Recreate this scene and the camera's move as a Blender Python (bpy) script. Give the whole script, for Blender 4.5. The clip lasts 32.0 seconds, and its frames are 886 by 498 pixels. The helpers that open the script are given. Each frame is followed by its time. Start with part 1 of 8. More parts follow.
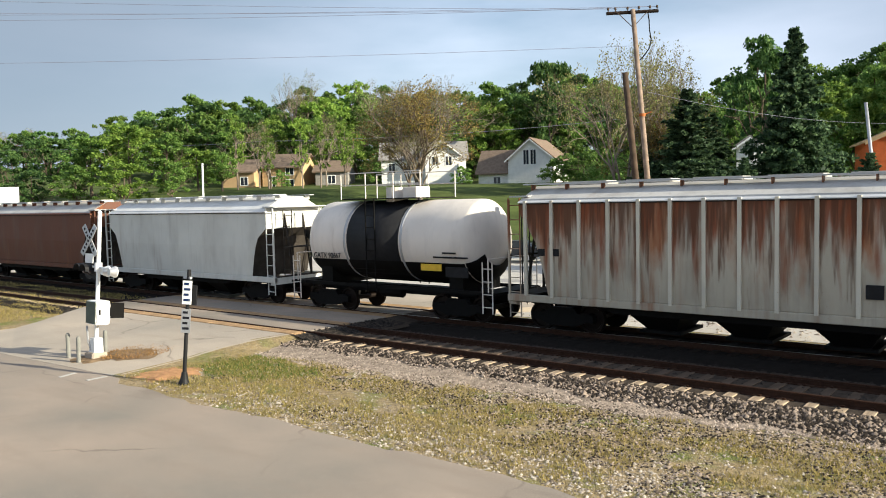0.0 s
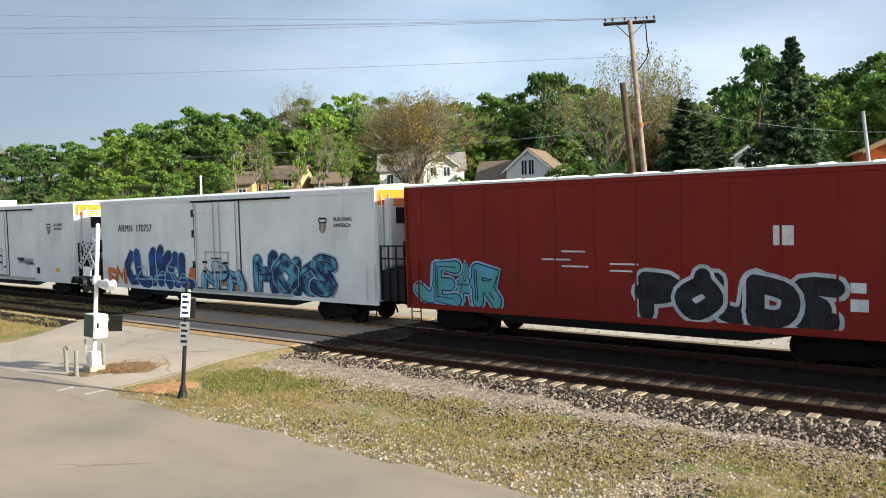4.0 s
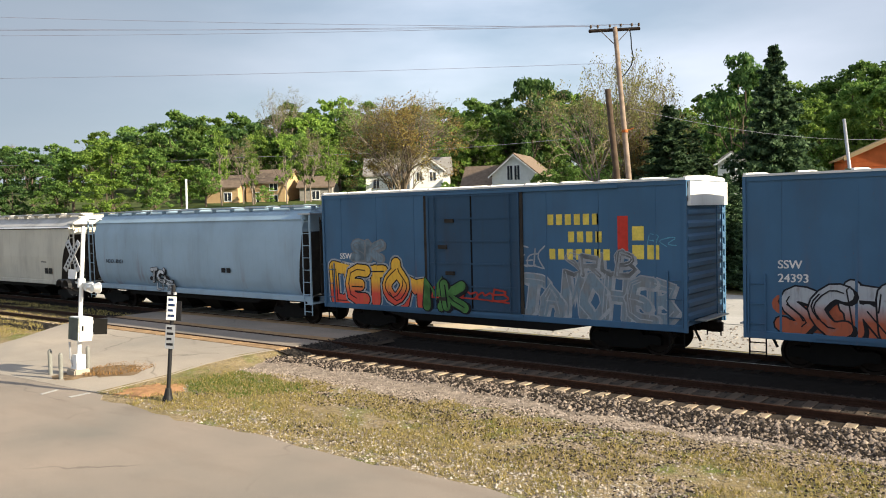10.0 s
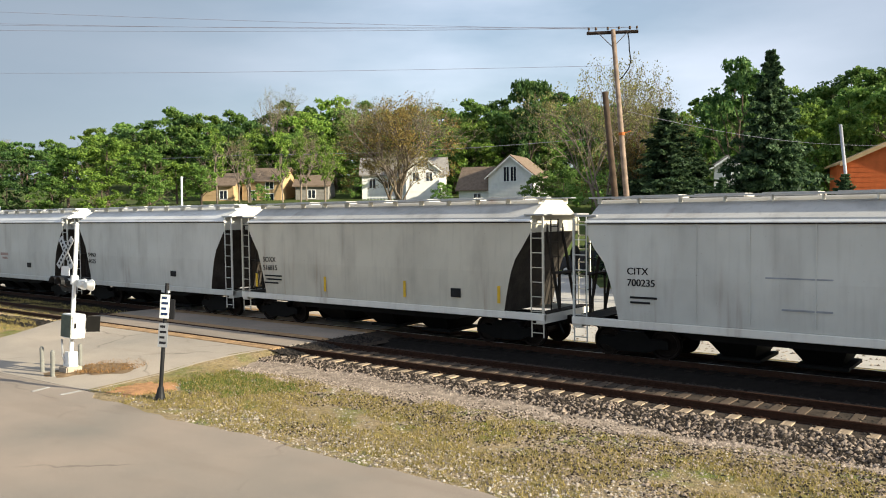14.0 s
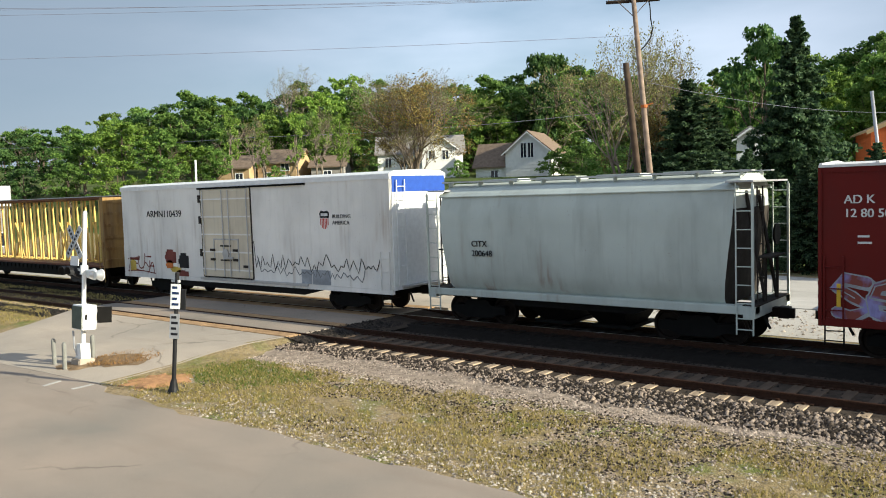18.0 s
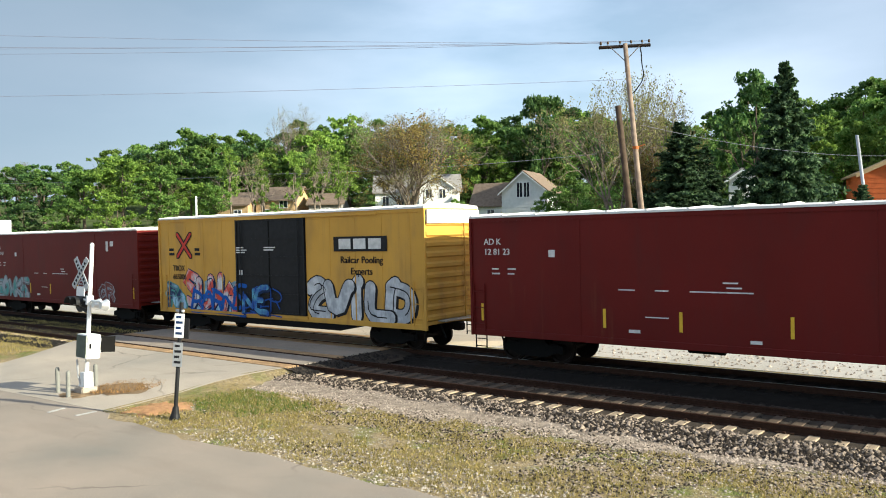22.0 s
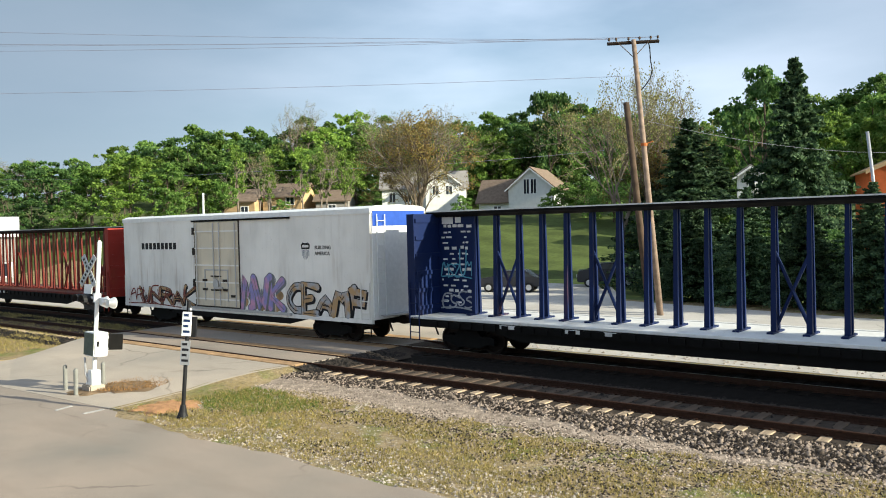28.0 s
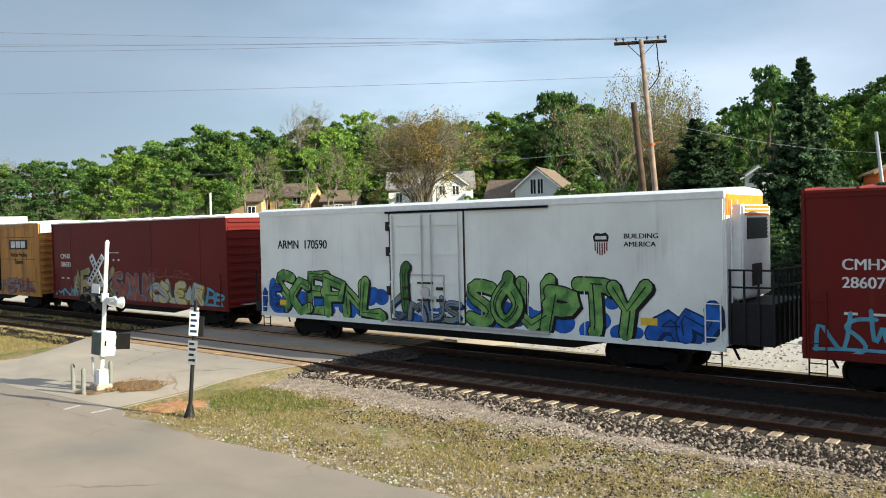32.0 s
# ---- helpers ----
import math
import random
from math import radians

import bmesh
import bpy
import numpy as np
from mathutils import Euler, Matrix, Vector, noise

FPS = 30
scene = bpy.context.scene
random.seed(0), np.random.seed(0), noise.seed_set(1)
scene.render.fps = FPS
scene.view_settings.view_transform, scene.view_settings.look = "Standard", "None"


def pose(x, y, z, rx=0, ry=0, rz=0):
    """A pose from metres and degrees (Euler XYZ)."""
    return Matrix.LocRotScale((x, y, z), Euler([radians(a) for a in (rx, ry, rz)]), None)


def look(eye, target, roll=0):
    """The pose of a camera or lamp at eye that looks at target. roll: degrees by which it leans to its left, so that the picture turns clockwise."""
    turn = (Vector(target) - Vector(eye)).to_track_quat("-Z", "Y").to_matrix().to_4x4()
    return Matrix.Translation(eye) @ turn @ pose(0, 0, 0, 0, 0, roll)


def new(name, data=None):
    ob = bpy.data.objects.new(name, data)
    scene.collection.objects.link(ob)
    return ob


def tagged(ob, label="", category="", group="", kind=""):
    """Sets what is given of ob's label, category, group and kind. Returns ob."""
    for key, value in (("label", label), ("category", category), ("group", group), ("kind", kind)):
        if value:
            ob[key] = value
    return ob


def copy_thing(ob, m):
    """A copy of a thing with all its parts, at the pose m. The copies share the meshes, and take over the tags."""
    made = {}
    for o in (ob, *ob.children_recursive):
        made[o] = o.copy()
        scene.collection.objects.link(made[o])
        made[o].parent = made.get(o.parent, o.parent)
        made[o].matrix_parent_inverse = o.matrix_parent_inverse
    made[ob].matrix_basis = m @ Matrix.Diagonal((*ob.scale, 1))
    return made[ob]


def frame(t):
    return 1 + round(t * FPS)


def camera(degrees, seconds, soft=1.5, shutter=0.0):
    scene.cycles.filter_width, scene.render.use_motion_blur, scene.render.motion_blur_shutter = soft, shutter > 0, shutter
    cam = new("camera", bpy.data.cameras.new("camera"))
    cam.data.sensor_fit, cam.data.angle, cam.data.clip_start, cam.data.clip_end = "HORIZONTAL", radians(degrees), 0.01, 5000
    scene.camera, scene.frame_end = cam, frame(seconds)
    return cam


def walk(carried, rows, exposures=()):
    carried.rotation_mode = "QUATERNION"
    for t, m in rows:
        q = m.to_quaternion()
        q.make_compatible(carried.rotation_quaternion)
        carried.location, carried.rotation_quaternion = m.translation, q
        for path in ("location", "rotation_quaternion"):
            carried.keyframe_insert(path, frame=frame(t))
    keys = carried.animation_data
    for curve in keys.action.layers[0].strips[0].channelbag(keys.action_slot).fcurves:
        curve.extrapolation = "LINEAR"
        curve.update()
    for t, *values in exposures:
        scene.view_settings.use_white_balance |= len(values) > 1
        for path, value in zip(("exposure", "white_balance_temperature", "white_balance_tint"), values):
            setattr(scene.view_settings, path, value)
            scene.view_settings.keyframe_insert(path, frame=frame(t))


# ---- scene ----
cam = camera(57.16, 32.0, soft=1.0)
EYE = 4.257
# t, x, y, z offsets of the eye, yaw, pitch, roll
ROWS = [
    (0.0, 0.012, 0.021, -0.012, 38.954, -3.570, -1.304),
    (0.5, -0.042, 0.062, -0.004, 38.994, -3.721, -1.299),
    (1.0, -0.028, 0.033, -0.006, 38.900, -3.332, -1.333),
    (1.5, -0.008, 0.014, -0.004, 38.386, -2.845, -1.366),
    (2.0, -0.018, 0.042, -0.009, 38.117, -2.687, -1.235),
    (2.5, -0.026, 0.049, -0.005, 38.536, -2.950, -1.067),
    (4.5, -0.033, 0.054, -0.001, 38.864, -2.781, -1.669),
    (5.0, 0.001, -0.001, -0.006, 38.900, -2.632, -1.406),
    (5.5, 0.019, -0.021, -0.005, 38.918, -2.662, -1.262),
    (6.0, 0.000, -0.000, -0.000, 39.127, -2.708, -1.059),
    (6.5, 0.022, -0.020, -0.006, 39.181, -2.739, -0.936),
    (7.0, 0.055, -0.063, -0.011, 38.773, -2.696, -1.001),
    (7.5, 0.040, -0.038, -0.004, 38.609, -2.215, -1.263),
    (8.0, 0.049, -0.031, -0.015, 38.282, -2.392, -1.344),
    (8.5, 0.023, -0.037, -0.013, 38.457, -2.505, -1.303),
    (9.0, 0.066, -0.032, -0.021, 38.185, -2.638, -1.360),
    (9.5, 0.027, -0.016, -0.005, 38.034, -2.656, -1.372),
    (10.0, 0.050, -0.061, -0.017, 37.817, -2.505, -1.344),
    (10.5, 0.049, -0.023, -0.018, 36.812, -2.623, -1.538),
    (11.0, 0.056, -0.074, -0.017, 37.490, -2.471, -1.269),
    (11.5, 0.079, -0.112, -0.007, 38.094, -2.463, -0.732),
    (12.0, 0.063, -0.081, -0.014, 38.586, -2.359, -0.543),
    (12.5, -0.002, 0.006, -0.017, 38.402, -2.694, -0.625),
    (13.0, -0.003, 0.015, -0.015, 38.054, -3.332, -0.594),
    (13.5, 0.007, -0.002, -0.018, 37.739, -2.856, -0.587),
    (14.0, 0.003, -0.002, -0.006, 37.497, -2.478, -0.674),
    (14.5, -0.035, 0.028, 0.000, 37.549, -2.638, -0.364),
    (16.5, -0.449, 0.438, 0.022, 38.734, -3.352, -1.473),
    (17.0, -0.495, 0.499, 0.028, 38.217, -2.353, -2.796),
    (17.5, -0.587, 0.590, 0.043, 38.264, -3.132, -2.572),
    (18.0, -0.601, 0.690, 0.063, 38.772, -4.009, -1.886),
    (18.5, -0.415, 0.487, 0.018, 37.900, -4.461, -2.294),
    (19.0, -0.384, 0.479, 0.020, 37.974, -3.984, -2.771),
    (19.5, -0.456, 0.563, 0.019, 38.427, -4.172, -2.278),
    (20.0, -0.423, 0.476, 0.002, 38.322, -3.548, -1.571),
    (20.5, -0.296, 0.345, -0.031, 37.496, -3.073, -1.493),
    (21.0, -0.298, 0.346, -0.025, 37.730, -3.090, -1.518),
    (21.5, -0.166, 0.183, -0.031, 38.455, -2.040, -1.480),
    (22.0, -0.103, 0.099, -0.033, 38.448, -1.275, -1.369),
    (22.5, -0.101, 0.074, -0.037, 38.857, -1.550, -1.057),
    (23.0, -0.155, 0.157, -0.030, 38.958, -2.063, -0.738),
    (23.5, -0.166, 0.175, -0.038, 38.919, -2.018, -0.806),
    (24.0, -0.231, 0.244, -0.026, 38.997, -2.507, -0.801),
    (24.5, -0.187, 0.157, -0.023, 39.303, -2.057, -0.712),
    (25.0, -0.139, 0.118, -0.020, 39.295, -1.706, -0.610),
    (25.5, -0.197, 0.197, -0.012, 39.422, -2.130, -0.950),
    (27.5, -0.247, 0.203, 0.001, 38.782, -1.675, -1.458),
    (28.0, -0.213, 0.160, 0.010, 38.899, -1.522, -1.349),
    (28.5, -0.204, 0.153, 0.006, 38.993, -1.412, -1.276),
    (29.0, -0.216, 0.167, 0.007, 39.162, -1.397, -1.314),
    (29.5, -0.296, 0.262, 0.009, 38.638, -1.594, -1.475),
    (30.0, -0.225, 0.152, 0.010, 38.667, -1.250, -1.496),
    (30.5, -0.234, 0.179, -0.005, 37.658, -1.129, -1.581),
    (31.0, -0.291, 0.226, 0.013, 38.813, -1.328, -1.420),
    (31.5, -0.239, 0.185, 0.008, 38.645, -1.454, -1.222),
    (32.0, -0.225, 0.168, 0.013, 39.361, -1.506, -1.285),
]


def eye_pose(x, y, z, yaw, pitch, roll):
    a, b = radians(yaw), radians(pitch)
    eye = Vector((x, y, EYE + z))
    ahead = Vector((-math.sin(a) * math.cos(b), math.cos(a) * math.cos(b), math.sin(b)))
    return look(eye, eye + ahead, roll)


# t, stops, kelvin, tint: the camera's own exposure and white balance drift
LIGHTS = [
    (0.0, 1.09, 6250, 2.5), (2.0, 1.05, 6250, 2.5), (5.0, 1.18, 6200, 0.5), (7.0, 1.18, 6200, 0.5), (8.0, 1.14, 6200, 1.0), (9.4, 1.14, 6350, 2.5), (10.2, 1.16, 6650, 4.5),
    (12.5, 1.14, 6650, 4.5), (13.0, 1.07, 6600, 4.0), (14.5, 1.08, 6400, 2.0), (17.0, 1.04, 6050, -0.5), (18.0, 0.99, 6150, 0.5), (19.0, 1.10, 6150, 0.0), (20.0, 1.26, 6150, -1.0),
    (21.5, 1.26, 6050, -2.0), (23.0, 1.20, 6050, -2.0), (24.0, 1.18, 6150, 0.0), (25.0, 1.20, 6150, 0.0), (28.0, 1.10, 6100, -1.0), (29.0, 1.14, 6250, 1.0), (30.0, 1.22, 6150, 0.0),
    (31.0, 1.24, 6000, -3.0), (32.0, 1.10, 6100, -1.0),
]
walk(cam, [(t, eye_pose(x, y, z, yaw, pitch, roll)) for t, x, y, z, yaw, pitch, roll in ROWS], LIGHTS)

# how far the train has gone, in metres, at each time
GONE = [(0.0, 0.00), (2.0, 32.14), (4.5, 70.87), (6.0, 94.25), (8.0, 125.62), (10.0, 157.09), (12.0, 188.93), (14.0, 219.52), (17.0, 265.13), (19.0, 296.53), (21.0, 328.66), (23.0, 360.26), (25.0, 392.26), (28.0, 439.05), (30.0, 470.99), (32.0, 502.69)]
import functools

# ---- world and sun ----
SUN_AZ, SUN_EL = 13.5, 20.0  # degrees from the track's direction towards the hill, and above the horizon
sun_from = Vector((math.cos(radians(SUN_EL)) * math.cos(radians(SUN_AZ)), math.cos(radians(SUN_EL)) * math.sin(radians(SUN_AZ)), math.sin(radians(SUN_EL))))
world = bpy.data.worlds.new("sky")
scene.world = world
world.use_nodes = True
wn = world.node_tree
for n in list(wn.nodes):
    wn.nodes.remove(n)
w_out = wn.nodes.new("ShaderNodeOutputWorld")
w_bg = wn.nodes.new("ShaderNodeBackground")
w_sky = wn.nodes.new("ShaderNodeTexSky")
w_sky.sky_type = "NISHITA"
w_sky.sun_disc = False
w_sky.sun_elevation = radians(SUN_EL)
w_sky.sun_rotation = radians(90 - SUN_AZ)
w_sky.dust_density = 1.6
w_sky.ozone_density = 2.2
# thin cloud veil
w_co = wn.nodes.new("ShaderNodeTexCoord")
w_map = wn.nodes.new("ShaderNodeMapping")
w_map.inputs["Scale"].default_value = (1.2, 1.2, 4.0)
w_noise = wn.nodes.new("ShaderNodeTexNoise")
w_noise.inputs["Scale"].default_value = 1.6
w_noise.inputs["Detail"].default_value = 6.0
w_ramp = wn.nodes.new("ShaderNodeMapRange")
w_ramp.inputs["From Min"].default_value = 0.42
w_ramp.inputs["From Max"].default_value = 0.75
w_ramp.inputs["To Min"].default_value = 0.22
w_ramp.inputs["To Max"].default_value = 0.80
w_mix = wn.nodes.new("ShaderNodeMixRGB")
w_mix.inputs["Color2"].default_value = (7.5, 7.7, 9.2, 1)
wn.links.new(w_co.outputs["Generated"], w_map.inputs["Vector"])
wn.links.new(w_map.outputs["Vector"], w_noise.inputs["Vector"])
wn.links.new(w_noise.outputs["Fac"], w_ramp.inputs["Value"])
wn.links.new(w_ramp.outputs["Result"], w_mix.inputs["Fac"])
wn.links.new(w_sky.outputs["Color"], w_mix.inputs["Color1"])
# grey-blue dimming put in the west, away from the sun, for lens vignetting
w_dir = wn.nodes.new("ShaderNodeVectorMath")
w_dir.operation = "DOT_PRODUCT"
w_dir.inputs[1].default_value = (-0.90, 0.20, 0.39)
w_dim = wn.nodes.new("ShaderNodeMapRange")
w_dim.interpolation_type = "SMOOTHSTEP"
w_dim.inputs["From Min"].default_value = 0.74
w_dim.inputs["From Max"].default_value = 0.99
w_dim.inputs["To Max"].default_value = 0.9
w_mix2 = wn.nodes.new("ShaderNodeMixRGB")
w_mix2.inputs["Color2"].default_value = (2.2, 2.6, 3.3, 1)
wn.links.new(w_co.outputs["Generated"], w_dir.inputs[0])
wn.links.new(w_dir.outputs["Value"], w_dim.inputs["Value"])
wn.links.new(w_dim.outputs["Result"], w_mix2.inputs["Fac"])
wn.links.new(w_mix.outputs["Color"], w_mix2.inputs["Color1"])
# and a thinner one added to the north, for the other dark corner
w_dir2 = wn.nodes.new("ShaderNodeVectorMath")
w_dir2.operation = "DOT_PRODUCT"
w_dir2.inputs[1].default_value = (0.12, 0.90, 0.42)
w_dim2 = wn.nodes.new("ShaderNodeMapRange")
w_dim2.interpolation_type = "SMOOTHSTEP"
w_dim2.inputs["From Min"].default_value = 0.80
w_dim2.inputs["From Max"].default_value = 1.0
w_dim2.inputs["To Max"].default_value = 0.85
w_mix3 = wn.nodes.new("ShaderNodeMixRGB")
w_mix3.inputs["Color2"].default_value = (3.0, 3.4, 4.4, 1)
wn.links.new(w_co.outputs["Generated"], w_dir2.inputs[0])
wn.links.new(w_dir2.outputs["Value"], w_dim2.inputs["Value"])
wn.links.new(w_dim2.outputs["Result"], w_mix3.inputs["Fac"])
wn.links.new(w_mix2.outputs["Color"], w_mix3.inputs["Color1"])
wn.links.new(w_mix3.outputs["Color"], w_bg.inputs["Color"])
wn.links.new(w_bg.outputs["Background"], w_out.inputs["Surface"])
w_bg.inputs["Strength"].default_value = 0.071
sun_data = bpy.data.lights.new("sun", "SUN")
sun_data.energy = 5.0
sun_data.angle = radians(0.6)
sun_data.color = (1.0, 0.87, 0.69)
sun = new("sun", sun_data)
sun.matrix_world = look(sun_from * 60, (0, 0, 0))


# ---- materials ----
def material(name, rough=0.6, metal=0.0, spec=0.5):
    m = bpy.data.materials.new(name)
    m.use_nodes = True
    b = m.node_tree.nodes["Principled BSDF"]
    b.inputs["Roughness"].default_value = rough
    b.inputs["Metallic"].default_value = metal
    b.inputs["Specular IOR Level"].default_value = spec
    return m, m.node_tree, b


def noise_fac(nt, scale, lo, hi, stretch=(1, 1, 1), detail=5.0, coord="Object", top=1.0):
    co = nt.nodes.new("ShaderNodeTexCoord")
    mp = nt.nodes.new("ShaderNodeMapping")
    mp.inputs["Scale"].default_value = stretch
    nz = nt.nodes.new("ShaderNodeTexNoise")
    nz.inputs["Scale"].default_value = scale
    nz.inputs["Detail"].default_value = detail
    mr = nt.nodes.new("ShaderNodeMapRange")
    mr.inputs["From Min"].default_value = lo
    mr.inputs["From Max"].default_value = hi
    mr.inputs["To Max"].default_value = top
    nt.links.new(co.outputs[coord], mp.inputs["Vector"])
    nt.links.new(mp.outputs["Vector"], nz.inputs["Vector"])
    nt.links.new(nz.outputs["Fac"], mr.inputs["Value"])
    return mr.outputs["Result"]


def mixed(nt, fac, a, b):
    mx = nt.nodes.new("ShaderNodeMixRGB")
    for socket, value in (("Fac", fac), ("Color1", a), ("Color2", b)):
        if isinstance(value, (tuple, list)):
            mx.inputs[socket].default_value = (*value[:3], 1)
        elif isinstance(value, float):
            mx.inputs[socket].default_value = value
        else:
            nt.links.new(value, mx.inputs[socket])
    return mx.outputs["Color"]


def bumped(nt, b, fac, strength=0.3, distance=0.01):
    bp = nt.nodes.new("ShaderNodeBump")
    bp.inputs["Strength"].default_value = strength
    bp.inputs["Distance"].default_value = distance
    nt.links.new(fac, bp.inputs["Height"])
    nt.links.new(bp.outputs["Normal"], b.inputs["Normal"])


def plain(name, color, rough=0.6, metal=0.0, vary=0.25, scale=6.0, bump=0.15):
    m, nt, b = material(name, rough, metal, 0.5 if rough < 0.3 else 0.12)
    c = mixed(nt, noise_fac(nt, scale, 0.35, 0.7), color, [v * (1 - vary) for v in color])
    c = mixed(nt, noise_fac(nt, scale * 9, 0.4, 0.75, top=0.5), c, [v * (1 - vary * 1.3) for v in color])
    nt.links.new(c, b.inputs["Base Color"])
    bumped(nt, b, noise_fac(nt, scale * 14, 0.2, 0.8), bump, 0.004)
    return m


def car_paint(name, color, rust=0.25, dirt=0.35, rust_color=(0.20, 0.075, 0.03), dirt_color=(0.12, 0.10, 0.085), rough=0.5, blotch=0.0, runs=None):
    """Freight car paint: faded patches, vertical dirt runs, rust runs and specks."""
    m, nt, b = material(name, rough, spec=0.13)
    c = mixed(nt, noise_fac(nt, 0.5, 0.35, 0.7), color, [v * 0.82 for v in color])
    c = mixed(nt, noise_fac(nt, 1.1, 0.5, 0.8, (1.0, 1, 0.4), top=dirt), c, dirt_color)
    c = mixed(nt, noise_fac(nt, 5.0, 0.56, 0.82, (1.4, 1, 0.09), top=dirt * 0.55), c, dirt_color)
    big = noise_fac(nt, 0.55, 0.62 - 0.3 * rust, 0.86 - 0.2 * rust, (1, 1, 0.45))
    run = noise_fac(nt, 3.4, 0.50 - 0.12 * rust, 0.72 - 0.15 * rust, (1.5, 1, 0.10))
    mult = nt.nodes.new("ShaderNodeMath")
    mult.operation = "MULTIPLY"
    nt.links.new(big, mult.inputs[0])
    nt.links.new(run, mult.inputs[1])
    c = mixed(nt, mult.outputs[0], c, rust_color)
    c = mixed(nt, noise_fac(nt, 22, 0.70 - 0.05 * rust, 0.78, top=0.6), c, [v * 0.8 for v in rust_color])
    if blotch:
        # broad orange rust stains with ragged lower edges
        c = mixed(nt, noise_fac(nt, 0.7, 0.49, 0.6, (1.0, 1, 0.42), 9.0, top=blotch), c, (0.31, 0.135, 0.046))
        c = mixed(nt, noise_fac(nt, 1.5, 0.54, 0.64, (1.3, 1, 0.2), 9.0, top=blotch), c, (0.20, 0.065, 0.021))
    if runs:
        # rust bleeding down from the roof edge in uneven runs
        low, high = runs
        co = nt.nodes.new("ShaderNodeTexCoord")
        xyz = nt.nodes.new("ShaderNodeSeparateXYZ")
        nt.links.new(co.outputs["Object"], xyz.inputs["Vector"])
        up = nt.nodes.new("ShaderNodeMapRange")
        up.inputs["From Min"].default_value = low
        up.inputs["From Max"].default_value = high
        nt.links.new(xyz.outputs["Z"], up.inputs["Value"])
        for scale, stretch, tone in ((1.3, (1.0, 1, 0.3), (0.30, 0.12, 0.05)), (2.6, (1.2, 1, 0.14), (0.20, 0.05, 0.018)), (5.5, (1.4, 1, 0.10), (0.10, 0.045, 0.025))):
            sub = nt.nodes.new("ShaderNodeMath")
            sub.operation = "ADD"
            nt.links.new(up.outputs["Result"], sub.inputs[0])
            nt.links.new(noise_fac(nt, scale, 0.3, 0.7, stretch, 9.0), sub.inputs[1])
            mr = nt.nodes.new("ShaderNodeMapRange")
            mr.inputs["From Min"].default_value = 1.05
            mr.inputs["From Max"].default_value = 1.45
            mr.inputs["To Max"].default_value = 0.85
            nt.links.new(sub.outputs[0], mr.inputs["Value"])
            c = mixed(nt, mr.outputs["Result"], c, tone)
    nt.links.new(c, b.inputs["Base Color"])
    bumped(nt, b, noise_fac(nt, 1.6, 0.2, 0.8, (1, 1, 0.7)), 0.12, 0.02)
    return m


def leaf_material(name, a, b_, rough=0.6):
    m, nt, b = material(name, rough, spec=0.2)
    geo = nt.nodes.new("ShaderNodeNewGeometry")
    info = nt.nodes.new("ShaderNodeObjectInfo")
    c = mixed(nt, geo.outputs["Random Per Island"], a, b_)
    hue = nt.nodes.new("ShaderNodeHueSaturation")
    mr = nt.nodes.new("ShaderNodeMapRange")
    mr.inputs["To Min"].default_value = 0.65
    mr.inputs["To Max"].default_value = 1.3
    nt.links.new(info.outputs["Random"], mr.inputs["Value"])
    nt.links.new(mr.outputs["Result"], hue.inputs["Value"])
    nt.links.new(c, hue.inputs["Color"])
    nt.links.new(hue.outputs["Color"], b.inputs["Base Color"])
    tr = nt.nodes.new("ShaderNodeBsdfTranslucent")
    nt.links.new(hue.outputs["Color"], tr.inputs["Color"])
    mx = nt.nodes.new("ShaderNodeMixShader")
    mx.inputs["Fac"].default_value = 0.42
    out = nt.nodes["Material Output"]
    nt.links.new(b.outputs["BSDF"], mx.inputs[1])
    nt.links.new(tr.outputs["BSDF"], mx.inputs[2])
    nt.links.new(mx.outputs["Shader"], out.inputs["Surface"])
    return m


